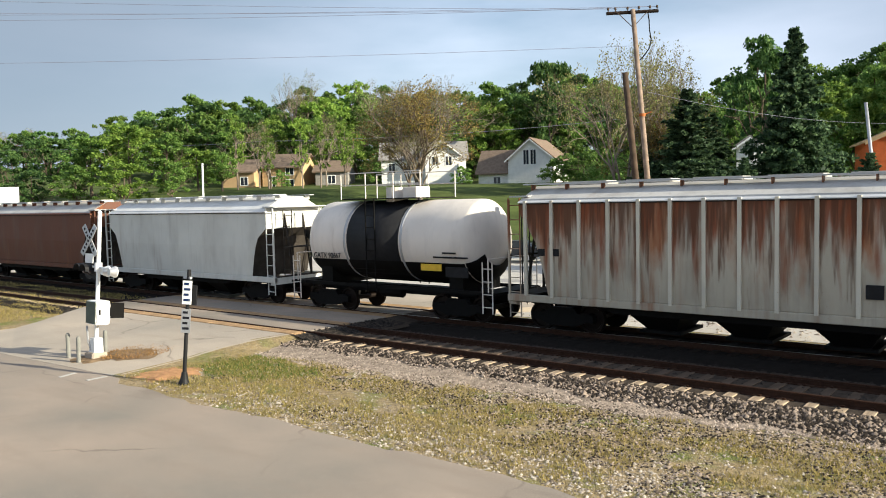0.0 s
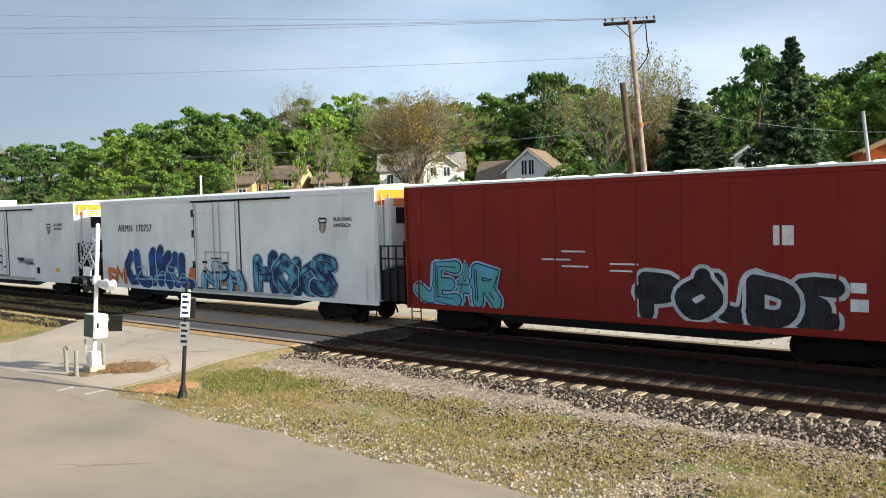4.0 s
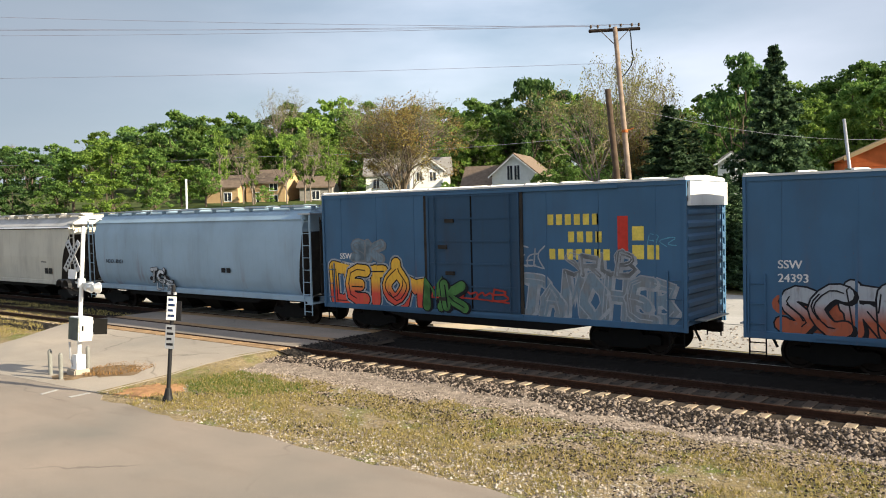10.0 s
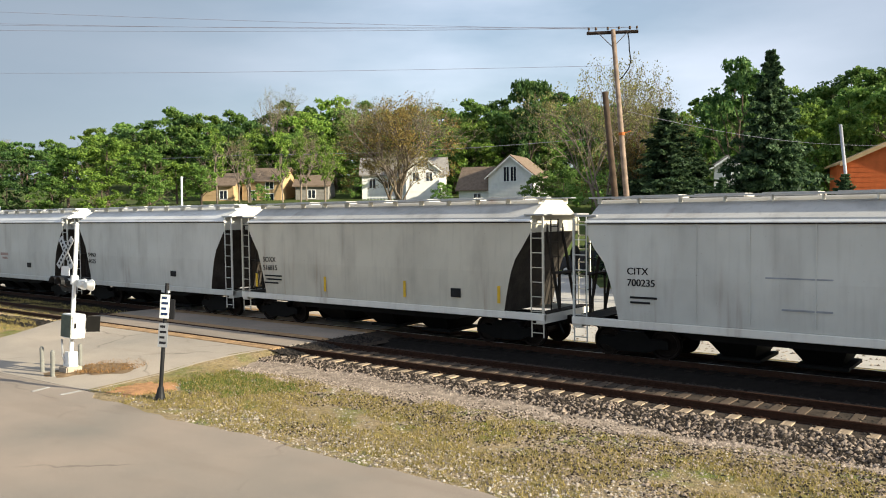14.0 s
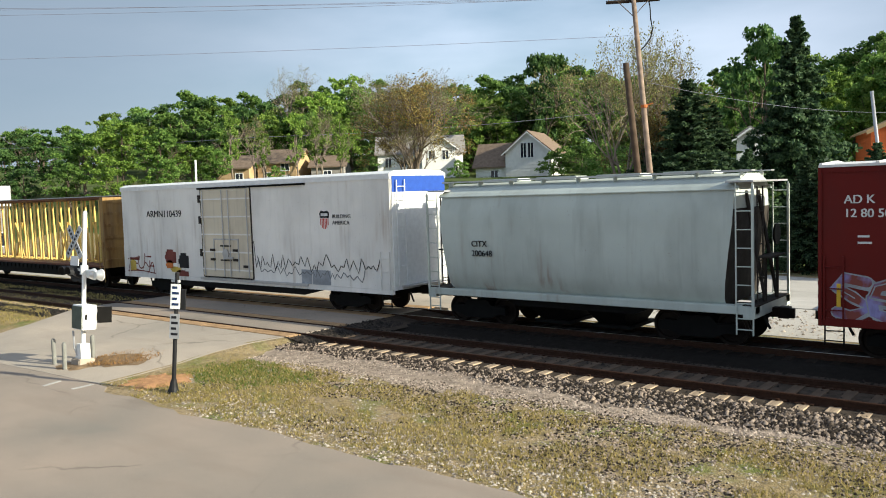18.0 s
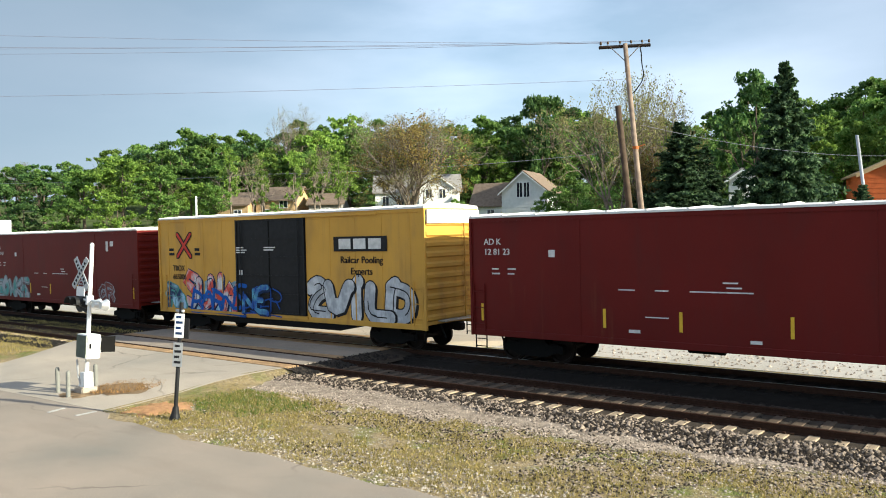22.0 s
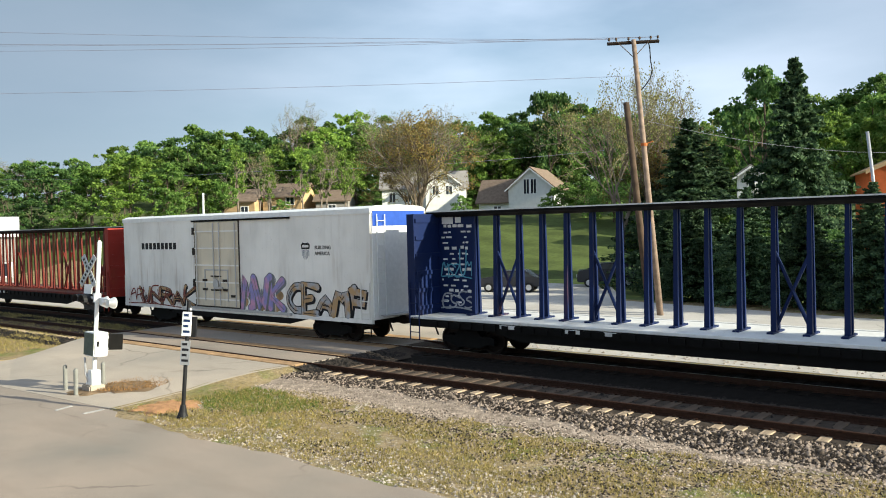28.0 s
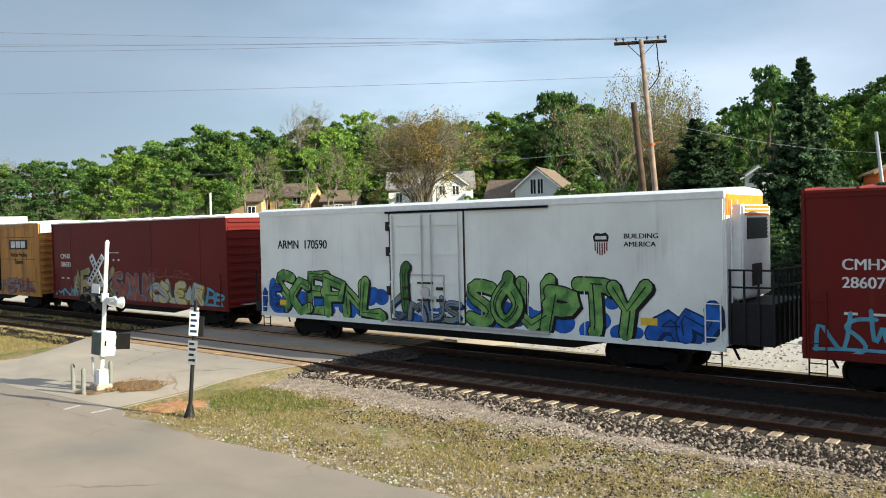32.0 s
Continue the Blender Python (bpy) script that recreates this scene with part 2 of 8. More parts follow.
def asphalt_material(name, color, patch):
    m, nt, b = material(name, 0.9, spec=0.15)
    c = mixed(nt, noise_fac(nt, 0.25, 0.35, 0.65), color, patch)
    c = mixed(nt, noise_fac(nt, 1.7, 0.5, 0.75, (0.25, 1, 1), top=0.5), c, [v * 0.72 for v in color])
    c = mixed(nt, noise_fac(nt, 45, 0.5, 0.7, top=0.45), c, [v * 0.55 for v in color])
    c = mixed(nt, noise_fac(nt, 60, 0.62, 0.75, top=0.5), c, [min(1, v * 1.7) for v in color])
    # hairline cracks and tar smears
    co = nt.nodes.new("ShaderNodeTexCoord")
    warp = nt.nodes.new("ShaderNodeTexNoise")
    warp.inputs["Scale"].default_value = 0.9
    warp.inputs["Detail"].default_value = 6.0
    add = nt.nodes.new("ShaderNodeVectorMath")
    add.operation = "ADD"
    vor = nt.nodes.new("ShaderNodeTexVoronoi")
    vor.feature = "DISTANCE_TO_EDGE"
    vor.inputs["Scale"].default_value = 0.22
    thin = nt.nodes.new("ShaderNodeMapRange")
    thin.inputs["From Min"].default_value = 0.0
    thin.inputs["From Max"].default_value = 0.012
    thin.inputs["To Min"].default_value = 0.65
    thin.inputs["To Max"].default_value = 0.0
    gate = nt.nodes.new("ShaderNodeMath")
    gate.operation = "MULTIPLY"
    nt.links.new(co.outputs["Object"], warp.inputs["Vector"])
    nt.links.new(co.outputs["Object"], add.inputs[0])
    nt.links.new(warp.outputs["Color"], add.inputs[1])
    nt.links.new(add.outputs["Vector"], vor.inputs["Vector"])
    nt.links.new(vor.outputs["Distance"], thin.inputs["Value"])
    nt.links.new(thin.outputs["Result"], gate.inputs[0])
    nt.links.new(noise_fac(nt, 0.3, 0.45, 0.62), gate.inputs[1])
    c = mixed(nt, gate.outputs[0], c, [v * 0.3 for v in color])
    c = mixed(nt, noise_fac(nt, 0.8, 0.64, 0.72, (0.3, 1, 1), top=0.45), c, [v * 0.5 for v in color])
    nt.links.new(c, b.inputs["Base Color"])
    bumped(nt, b, noise_fac(nt, 70, 0.2, 0.8), 0.4, 0.006)
    return m


def ground_material():
    """Dry grass, dirt and gravel by the track."""
    m, nt, b = material("dry_grass_and_gravel", 0.95, spec=0.1)
    c = mixed(nt, noise_fac(nt, 0.9, 0.4, 0.6), (0.29, 0.22, 0.105), (0.33, 0.25, 0.145))
    c = mixed(nt, noise_fac(nt, 1.1, 0.5, 0.68), c, (0.17, 0.19, 0.05))
    c = mixed(nt, noise_fac(nt, 9, 0.45, 0.7, top=0.7), c, (0.12, 0.095, 0.055))
    c = mixed(nt, noise_fac(nt, 30, 0.60, 0.72), c, (0.42, 0.39, 0.34))
    nt.links.new(c, b.inputs["Base Color"])
    bumped(nt, b, noise_fac(nt, 26, 0.2, 0.8), 0.8, 0.05)
    return m


def island_material(name, a, b_, rough=0.9, skew=0.0):
    m, nt, b = material(name, rough, spec=0.2)
    geo = nt.nodes.new("ShaderNodeNewGeometry")
    ramp = nt.nodes.new("ShaderNodeMapRange")
    ramp.interpolation_type = "SMOOTHSTEP"
    ramp.inputs["From Min"].default_value = skew
    nt.links.new(geo.outputs["Random Per Island"], ramp.inputs["Value"])
    c = mixed(nt, ramp.outputs["Result"], a, b_)
    c = mixed(nt, noise_fac(nt, 60, 0.4, 0.7, top=0.4), c, [v * 0.5 for v in a])
    nt.links.new(c, b.inputs["Base Color"])
    return m


GROUND = ground_material()
ASPHALT = asphalt_material("sun_bleached_asphalt", (0.34, 0.274, 0.22), (0.224, 0.2, 0.17))
CONCRETE = asphalt_material("worn_concrete", (0.44, 0.37, 0.298), (0.315, 0.28, 0.236))
PALE_LOT = asphalt_material("pale_gravel_lot", (0.50, 0.47, 0.43), (0.40, 0.37, 0.33))
BALLAST = island_material("ballast_stone", (0.03, 0.022, 0.016), (0.47, 0.365, 0.28), skew=0.33)
BALLAST_BED = plain("ballast_bed", (0.075, 0.058, 0.045), 0.95, vary=0.5, scale=5, bump=0.8)
# near-black stone; between the tracks its colour carries the train's shade
DARK_BALLAST = island_material("dark_ballast_stone", (0.008, 0.007, 0.006), (0.04, 0.033, 0.028))
PALE_STONE = island_material("pale_gravel_stone", (0.13, 0.10, 0.075), (0.60, 0.52, 0.43))
TAN_STONE = island_material("tan_fine_gravel", (0.17, 0.13, 0.10), (0.62, 0.50, 0.40))
TAN_BED = plain("tan_gravel_bed", (0.42, 0.335, 0.26), 0.95, vary=0.55, scale=4, bump=0.8)
GRASS = leaf_material("grass_blades", (0.18, 0.155, 0.035), (0.60, 0.47, 0.18))
DEAD_WEED = leaf_material("dead_brown_weeds", (0.10, 0.055, 0.02), (0.42, 0.24, 0.09))
GRASS_GREEN = leaf_material("green_weeds", (0.06, 0.125, 0.02), (0.20, 0.22, 0.05))


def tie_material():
    """Weathered tie wood; shade between the rails and sunlit ends are painted in."""
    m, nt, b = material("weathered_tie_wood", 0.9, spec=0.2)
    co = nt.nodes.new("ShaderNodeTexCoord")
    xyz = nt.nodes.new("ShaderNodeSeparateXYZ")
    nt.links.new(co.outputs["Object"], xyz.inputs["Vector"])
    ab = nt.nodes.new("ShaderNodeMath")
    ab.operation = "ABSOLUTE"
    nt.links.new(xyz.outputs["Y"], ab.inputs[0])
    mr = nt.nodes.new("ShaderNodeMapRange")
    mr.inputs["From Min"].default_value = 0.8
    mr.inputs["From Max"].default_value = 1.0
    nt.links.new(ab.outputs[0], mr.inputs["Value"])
    # dark middle stands for shade, pale ends for sun
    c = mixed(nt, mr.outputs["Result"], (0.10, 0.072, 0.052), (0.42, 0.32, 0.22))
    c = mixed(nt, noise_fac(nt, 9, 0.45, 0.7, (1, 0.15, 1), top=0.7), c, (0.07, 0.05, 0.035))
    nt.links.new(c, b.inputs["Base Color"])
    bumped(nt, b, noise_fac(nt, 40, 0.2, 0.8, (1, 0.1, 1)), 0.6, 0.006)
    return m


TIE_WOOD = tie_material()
RAIL_RUST = plain("rusty_rail_steel", (0.06, 0.03, 0.019), 0.75, 0.3, vary=0.4, scale=10)
RAIL_TOP = plain("polished_rail_head", (0.42, 0.40, 0.38), 0.3, 0.9, vary=0.2)
CROSS_PANEL = plain("orange_stained_timber", (0.44, 0.285, 0.155), 0.9, vary=0.4, scale=3, bump=0.5)
LAWN = plain("mown_lawn", (0.30, 0.35, 0.09), 0.95, vary=0.35, scale=0.6, bump=0.6)
HILL = plain("hillside_undergrowth", (0.095, 0.125, 0.035), 0.95, vary=0.5, scale=0.3, bump=0.8)
LEAF_BRIGHT = leaf_material("spring_leaves", (0.075, 0.15, 0.02), (0.265, 0.37, 0.075))
LEAF_MID = leaf_material("maple_leaves", (0.06, 0.138, 0.024), (0.215, 0.32, 0.08))
LEAF_DARK = leaf_material("dark_leaves", (0.032, 0.084, 0.024), (0.125, 0.205, 0.058))
LEAF_BUD = leaf_material("opening_buds", (0.13, 0.11, 0.045), (0.22, 0.225, 0.085))
LEAF_BROWN = leaf_material("budding_bronze_leaves", (0.14, 0.085, 0.028), (0.26, 0.215, 0.065))
NEEDLES = leaf_material("spruce_needles", (0.014, 0.038, 0.020), (0.125, 0.195, 0.09))
BARK = plain("grey_brown_bark", (0.16, 0.125, 0.095), 0.95, vary=0.5, scale=5, bump=0.8)
BARK_PALE = plain("pale_twigs", (0.25, 0.205, 0.165), 0.95, vary=0.4, scale=4, bump=0.6)
POLE_WOOD = plain("sunlit_pole_wood", (0.30, 0.225, 0.175), 0.9, vary=0.45, scale=3, bump=0.5)
POLE_DARK = plain("creosoted_pole_wood", (0.10, 0.07, 0.05), 0.9, vary=0.4, scale=3, bump=0.5)
STEEL_BLACK = plain("black_underframe", (0.008, 0.0075, 0.007), 0.7, 0.2, vary=0.4, scale=4)
STEEL_GREY = plain("galvanised_steel", (0.48, 0.48, 0.49), 0.45, 0.6, vary=0.2)
WHEEL = plain("wheel_steel", (0.022, 0.016, 0.013), 0.6, 0.5, vary=0.4)
WHITE_PAINT = plain("white_paint", (0.78, 0.78, 0.77), 0.5, vary=0.12)
BLACK_PAINT = plain("black_paint", (0.02, 0.02, 0.022), 0.5, vary=0.3)
YELLOW_PAINT = plain("safety_yellow_paint", (0.75, 0.48, 0.05), 0.5, vary=0.2)
ORANGE_PAINT = plain("orange_paint", (0.82, 0.23, 0.02), 0.5, vary=0.2)
BLUE_PAINT = plain("blue_paint", (0.03, 0.08, 0.36), 0.5, vary=0.2)
RED_PAINT = plain("red_paint", (0.55, 0.05, 0.035), 0.5, vary=0.2)
SILVER = plain("aluminium", (0.70, 0.70, 0.70), 0.35, 0.7, vary=0.15)
LENS = plain("dark_signal_lens", (0.05, 0.012, 0.01), 0.25, vary=0.2)
SIDING = plain("white_clapboard", (0.76, 0.75, 0.72), 0.7, vary=0.12, scale=2)
SIDING_TAN = plain("tan_clapboard", (0.52, 0.36, 0.20), 0.7, vary=0.15, scale=2)
SIDING_ORANGE = plain("orange_clapboard", (0.58, 0.14, 0.045), 0.7, vary=0.2, scale=2)
SHINGLE = plain("brown_shingles", (0.22, 0.165, 0.125), 0.9, vary=0.35, scale=2.5, bump=0.5)
SHINGLE_GREY = plain("grey_shingles", (0.30, 0.28, 0.26), 0.9, vary=0.3, scale=2.5, bump=0.5)
PANE = plain("dark_window_glass", (0.02, 0.025, 0.035), 0.08, vary=0.1)
WIRE = plain("weathered_wire", (0.22, 0.22, 0.28), 0.6, vary=0.1)
CAR_DARK = plain("dark_car_paint", (0.02, 0.022, 0.03), 0.25, vary=0.1)
CAR_GLASS = plain("car_window_glass", (0.03, 0.04, 0.05), 0.06, vary=0.1)
RUBBER = plain("tyre_rubber", (0.02, 0.02, 0.02), 0.9, vary=0.2)


# ---- building helpers ----
def part(name, bm, mat, parent=None, label="", smooth=False):
    me = bpy.data.meshes.new(name)
    bmesh.ops.recalc_face_normals(bm, faces=bm.faces[:])
    bm.to_mesh(me)
    bm.free()
    if smooth:
        for p in me.polygons:
            p.use_smooth = True
    me.materials.append(mat)
    ob = new(name, me)
    if parent is not None:
        ob.parent = parent
    if label:
        tagged(ob, label)
    return ob


def shared(name, me, parent, m):
    ob = new(name, me)
    ob.parent = parent
    ob.matrix_local = m
    return ob


def box(bm, x0, x1, y0, y1, z0, z1):
    v = [bm.verts.new(p) for p in ((x0, y0, z0), (x1, y0, z0), (x1, y1, z0), (x0, y1, z0), (x0, y0, z1), (x1, y0, z1), (x1, y1, z1), (x0, y1, z1))]
    for f in ((0, 3, 2, 1), (4, 5, 6, 7), (0, 1, 5, 4), (1, 2, 6, 5), (2, 3, 7, 6), (3, 0, 4, 7)):
        bm.faces.new([v[i] for i in f])
    return v


def boxes(*rows):
    bm = bmesh.new()
    for r in rows:
        box(bm, *r)
    return bm


def soft_box(x0, x1, y0, y1, z0, z1, r=0.02, n=2):
    bm = boxes((x0, x1, y0, y1, z0, z1))
    bmesh.ops.bevel(bm, geom=bm.edges[:], offset=r, segments=n, affect="EDGES")
    return bm


def tube(bm, a, b, r0, r1=None, n=8):
    """A tapered round bar from a to b."""
    a, b = Vector(a), Vector(b)
    r1 = r0 if r1 is None else r1
    q = (b - a).to_track_quat("Z", "Y").to_matrix()
    rings = []
    for c, r in ((a, r0), (b, r1)):
        rings.append([bm.verts.new(c + q @ Vector((r * math.cos(2 * math.pi * i / n), r * math.sin(2 * math.pi * i / n), 0))) for i in range(n)])
    for i in range(n):
        bm.faces.new((rings[0][i], rings[0][(i + 1) % n], rings[1][(i + 1) % n], rings[1][i]))
    bm.faces.new(rings[0][::-1])
    bm.faces.new(rings[1])


def tubes(*rows, n=6):
    bm = bmesh.new()
    for a, b, r in rows:
        tube(bm, a, b, r, n=n)
    return bm


def extruded(points, axis, a, b):
    """A closed outline drawn in two axes, pulled along the third from a to b."""
    bm = bmesh.new()
    rings = []
    for d in (a, b):
        ring = []
        for u, v in points:
            p = [u, v]
            p.insert("xyz".index(axis), d)
            ring.append(bm.verts.new(p))
        rings.append(ring)
    n = len(points)
    for i in range(n):
        bm.faces.new((rings[0][i], rings[0][(i + 1) % n], rings[1][(i + 1) % n], rings[1][i]))
    bm.faces.new(rings[0][::-1])
    bm.faces.new(rings[1])
    return bm


def thing(name, label, category, m=None, group="", kind=""):
    ob = new(name)
    ob.empty_display_size = 0.2
    tagged(ob, label, category, group, kind)
    if m is not None:
        ob.matrix_basis = m
    return ob


def sheet(name, mat, pts, faces, label, kind="structure", category=""):
    me = bpy.data.meshes.new(name)
    me.from_pydata(pts, [], faces)
    me.materials.append(mat)
    ob = new(name, me)
    return tagged(ob, label, category, "", kind)


# ---- the ground ----
TRAIN_Y = 22.966   # middle of the train's track
NEAR_Y = 18.52     # middle of the empty track
FLAT = -0.32


def smooth_step(a, b, v):
    v = min(1, max(0, (v - a) / (b - a)))
    return v * v * (3 - 2 * v)


def ground_z(x, y):
    u = -0.63 * x + 0.776 * y
    z = FLAT
    z += 6.4 * smooth_step(66, 112, u) * smooth_step(30, 60, y)
    z += 7 * smooth_step(112, 190, u) * smooth_step(30, 70, y) + 8 * smooth_step(190, 420, u) * smooth_step(30, 90, y)
    return z


def axis_steps(lo, hi, spans):
    out, v = [], lo
    while v < hi:
        out.append(v)
        v += next((s for a, b, s in spans if a <= v < b), 200)
    return out + [hi]


gx = axis_steps(-2400, 2400, [(-2400, -500, 190), (-500, -200, 25), (-200, 60, 5), (60, 300, 40)])
gy = axis_steps(-2400, 2400, [(-2400, -100, 230), (-100, 30, 10), (30, 240, 5), (240, 600, 25)])
pts = [(x, y, ground_z(x, y)) for y in gy for x in gx]
nx = len(gx)
faces = [(j * nx + i, j * nx + i + 1, (j + 1) * nx + i + 1, (j + 1) * nx + i) for j in range(len(gy) - 1) for i in range(nx - 1)]
ground = sheet("ground", GROUND, pts, faces, "dry grass and dirt ground that rises to a wooded hill")
ground.data.materials.append(HILL)
for p in ground.data.polygons:
    if p.center.y > 44 or p.center.x < -90:
        p.material_index = 1


def slab(name, mat, outline, z0, thick, label):
    """A paved sheet with an edge; each corner has its own height."""
    bm = bmesh.new()
    top = [bm.verts.new((x, y, z0 if len(r) == 0 else r[0])) for x, y, *r in outline]
    low = [bm.verts.new((v.co.x, v.co.y, v.co.z - thick)) for v in top]
    f = bm.faces.new(top)
    bm.faces.new(low[::-1])
    n = len(top)
    for i in range(n):
        bm.faces.new((top[i], low[i], low[(i + 1) % n], top[(i + 1) % n]))
    bmesh.ops.triangulate(bm, faces=[f])
    return tagged(part(name, bm, mat), label, "", "", "structure")


rnd = random.Random(5)


def road_edge(x):
    """Broken edge of the asphalt beside the verge."""
    if x > -20:
        return 10.72 + 0.1 * math.sin(x * 1.3) + rnd.uniform(-0.07, 0.07)
    return 11.1 + 0.018 * (-20 - x)


bm = bmesh.new()
cols = []
for x in [60, 30] + [24 - 0.5 * i for i in range(110)] + [-60, -120]:
    e = road_edge(x)
    cols.append([bm.verts.new(q) for q in ((x, -7, -0.29), (x, e - 0.25, -0.29), (x, e, -0.298), (x, e + 0.02, -0.42))])
for a, b in zip(cols, cols[1:]):
    for i in range(3):
        bm.faces.new((a[i], a[i + 1], b[i + 1], b[i]))
tagged(part("road_parallel", bm, ASPHALT), "sun-bleached asphalt road beside the railway", "", "", "structure")
slab("road_crossing", CONCRETE, [(-24.2, 11.0, -0.286), (-20.35, 11.15, -0.294), (-20.5, 12.4, -0.285), (-20.65, 13.6, -0.26), (-20.85, 15.0, -0.18), (-20.7, 16.2, -0.1), (-20.3, 17.15, -0.03), (-33.6, 17.15, -0.03),
                                 (-33.2, 16.3, -0.1), (-32.4, 14.9, -0.2), (-31.7, 13.5, -0.27), (-31.9, 12.6, -0.284), (-36, 12.0, -0.284), (-44, 11.5, -0.284), (-44, 11.3, -0.284), (-30, 11.0, -0.284), (-26, 10.9, -0.284)], -0.2, 0.25, "pale worn concrete road ramp up to the level crossing")
slab("road_beyond", CONCRETE, [(-19.5, 24.4, -0.03), (-17, 27.5, -0.15), (-13, 31.5, -0.28), (-60, 31.5, -0.28), (-36, 27, -0.15), (-33.8, 24.4, -0.03)], -0.2, 0.25, "pale road beyond the level crossing")
slab("gravel_lot", PALE_LOT, [(40, 29.8), (40, 39), (-8, 40.5), (-22, 44), (-28, 54), (-75, 62), (-105, 62), (-100, 31.5), (-60, 31.46), (-13, 31.46)], -0.285, 0.15, "pale gravel parking lot behind the railway")
slab("gravel_strip", PALE_LOT, [(40, 25.7, -0.307), (40, 30, -0.307), (-14, 31.6, -0.307), (-60, 31.6, -0.307), (-110, 31.6, -0.307), (-110, 25.7, -0.307)], -0.307, 0.1, "pale gravel strip just behind the railway")
slab("lawn", LAWN, [(-22, 56), (-28, 54.2), (-75, 62.2), (-95, 62.2), (-84, 72), (-80, 78), (-22, 66)], -0.27, 0.15, "sunlit mown lawn beyond the parking lot")


# ---- the tracks ----
def ballast_bed(name, y0, label):
    pr = [(y0 - 2.6, FLAT - 0.02), (y0 - 1.55, -0.17), (y0 + 1.55, -0.17), (y0 + 2.6, FLAT - 0.02)]
    bm = bmesh.new()
    cols = []
    for x in (-420, -34, -20.2, 120):
        cols.append([bm.verts.new((x, y, z)) for y, z in pr])
    for a, b in zip(cols, cols[1:]):
        for i in range(3):
            bm.faces.new((a[i], b[i], b[i + 1], a[i + 1]))
    return tagged(part(name, bm, BALLAST_BED), label, "", "", "structure")


ballast_bed("ballast_near", NEAR_Y, "dark crushed stone bed of the empty track")
ballast_far = ballast_bed("ballast_far", TRAIN_Y, "near-black crushed stone bed of the train's track")
RAIL_OUT = [(-0.075, -0.17), (0.075, -0.17), (0.075, -0.155), (0.012, -0.14), (0.012, -0.045), (0.036, -0.035), (0.036, -0.004), (0.028, 0.0), (-0.028, 0.0), (-0.036, -0.004), (-0.036, -0.035), (-0.012, -0.045), (-0.012, -0.14), (-0.075, -0.155)]


def rail(y, bright):
    bm = extruded([(y + a, z) for a, z in RAIL_OUT], "x", -420, 120)
    ob = part("rail", bm, RAIL_RUST)
    tagged(ob, "rusty steel rail with a worn bright head", "rail", "rails of the two tracks", "structure")
    part("rail_head", boxes((-420, 120, y - 0.024, y + 0.024, 0.0, 0.003)), RAIL_TOP if bright else RAIL_RUST, ob)


for track_y, bright in ((NEAR_Y, False), (TRAIN_Y, True)):
    for s in (-0.753, 0.753):
        rail(track_y + s, bright)
# timber filler panels of the level crossing
crossing = thing("level_crossing", "weathered timber and asphalt panels between the rails of a level crossing", "crossing", kind="structure")
for y0, y1, mat in ((17.18, 17.68, CROSS_PANEL), (17.86, 19.18, ASPHALT), (19.36, 19.86, CROSS_PANEL), (19.87, 21.55, ASPHALT), (21.56, 22.12, CROSS_PANEL), (22.30, 23.63, ASPHALT), (23.81, 24.37, CROSS_PANEL)):
    x = -33.7
    step = 13.6 if mat is ASPHALT else 2.25
    while x < -20.2:
        part("crossing_panel", soft_box(x, min(x + step - 0.03, -20.1), y0, y1, -0.25, -0.012, 0.02, 1), mat, crossing)
        x += step
DIRT = plain("dry_brown_dirt", (0.27, 0.185, 0.11), 0.95, vary=0.5, scale=5, bump=0.8)
# darker tie copy: shade under the train is put into the wood colour
TIE_DARK = plain("shaded_tie_wood", (0.03, 0.023, 0.018), 0.9, vary=0.5, scale=8, bump=0.6)
WORN_LINE = plain("worn_road_paint", (0.55, 0.52, 0.48), 0.8, vary=0.4, scale=12)
# bed colour darkened for the shade under the train
SHADED_BED = plain("shaded_ballast_bed", (0.017, 0.014, 0.012), 0.95, vary=0.5, scale=5, bump=0.8)
ballast_far.data.materials[0] = SHADED_BED

# grime plus the shade between cars, put into one dark colour
SHADE_GRIME = plain("shaded_grimy_end_sheets", (0.055, 0.047, 0.04), 0.8, vary=0.5, scale=2)

# ---- freight cars: shared pieces ----
W = 1.52


def disc_mesh(name, r, flange, y0, y1, mat):
    bm = bmesh.new()
    n = 24
    prof = [(0.0, y0 + 0.02), (r * 0.3, y0), (r * 0.42, y0 + 0.05), (r * 0.78, y0 + 0.05), (r * 0.84, y0), (r, y0), (r, y1 - 0.03), (flange, y1 - 0.03), (flange, y1), (r * 0.8, y1), (0.0, y1 - 0.02)]
    rings = [[bm.verts.new((a * math.cos(2 * math.pi * i / n), b, a * math.sin(2 * math.pi * i / n))) for i in range(n)] for a, b in prof[1:-1]]
    for p, q in zip(rings, rings[1:]):
        for i in range(n):
            bm.faces.new((p[i], p[(i + 1) % n], q[(i + 1) % n], q[i]))
    bm.faces.new(rings[0])
    bm.faces.new(rings[-1])
    bmesh.ops.recalc_face_normals(bm, faces=bm.faces[:])
    me = bpy.data.meshes.new(name)
    bm.to_mesh(me)
    bm.free()
    me.materials.append(mat)
    return me


WHEEL_MESH = disc_mesh("wheel", 0.44, 0.468, -0.07, 0.07, WHEEL)


def raw(bm, name, mat):
    me = bpy.data.meshes.new(name)
    bmesh.ops.recalc_face_normals(bm, faces=bm.faces[:])
    bm.to_mesh(me)
    bm.free()
    me.materials.append(mat)
    return me


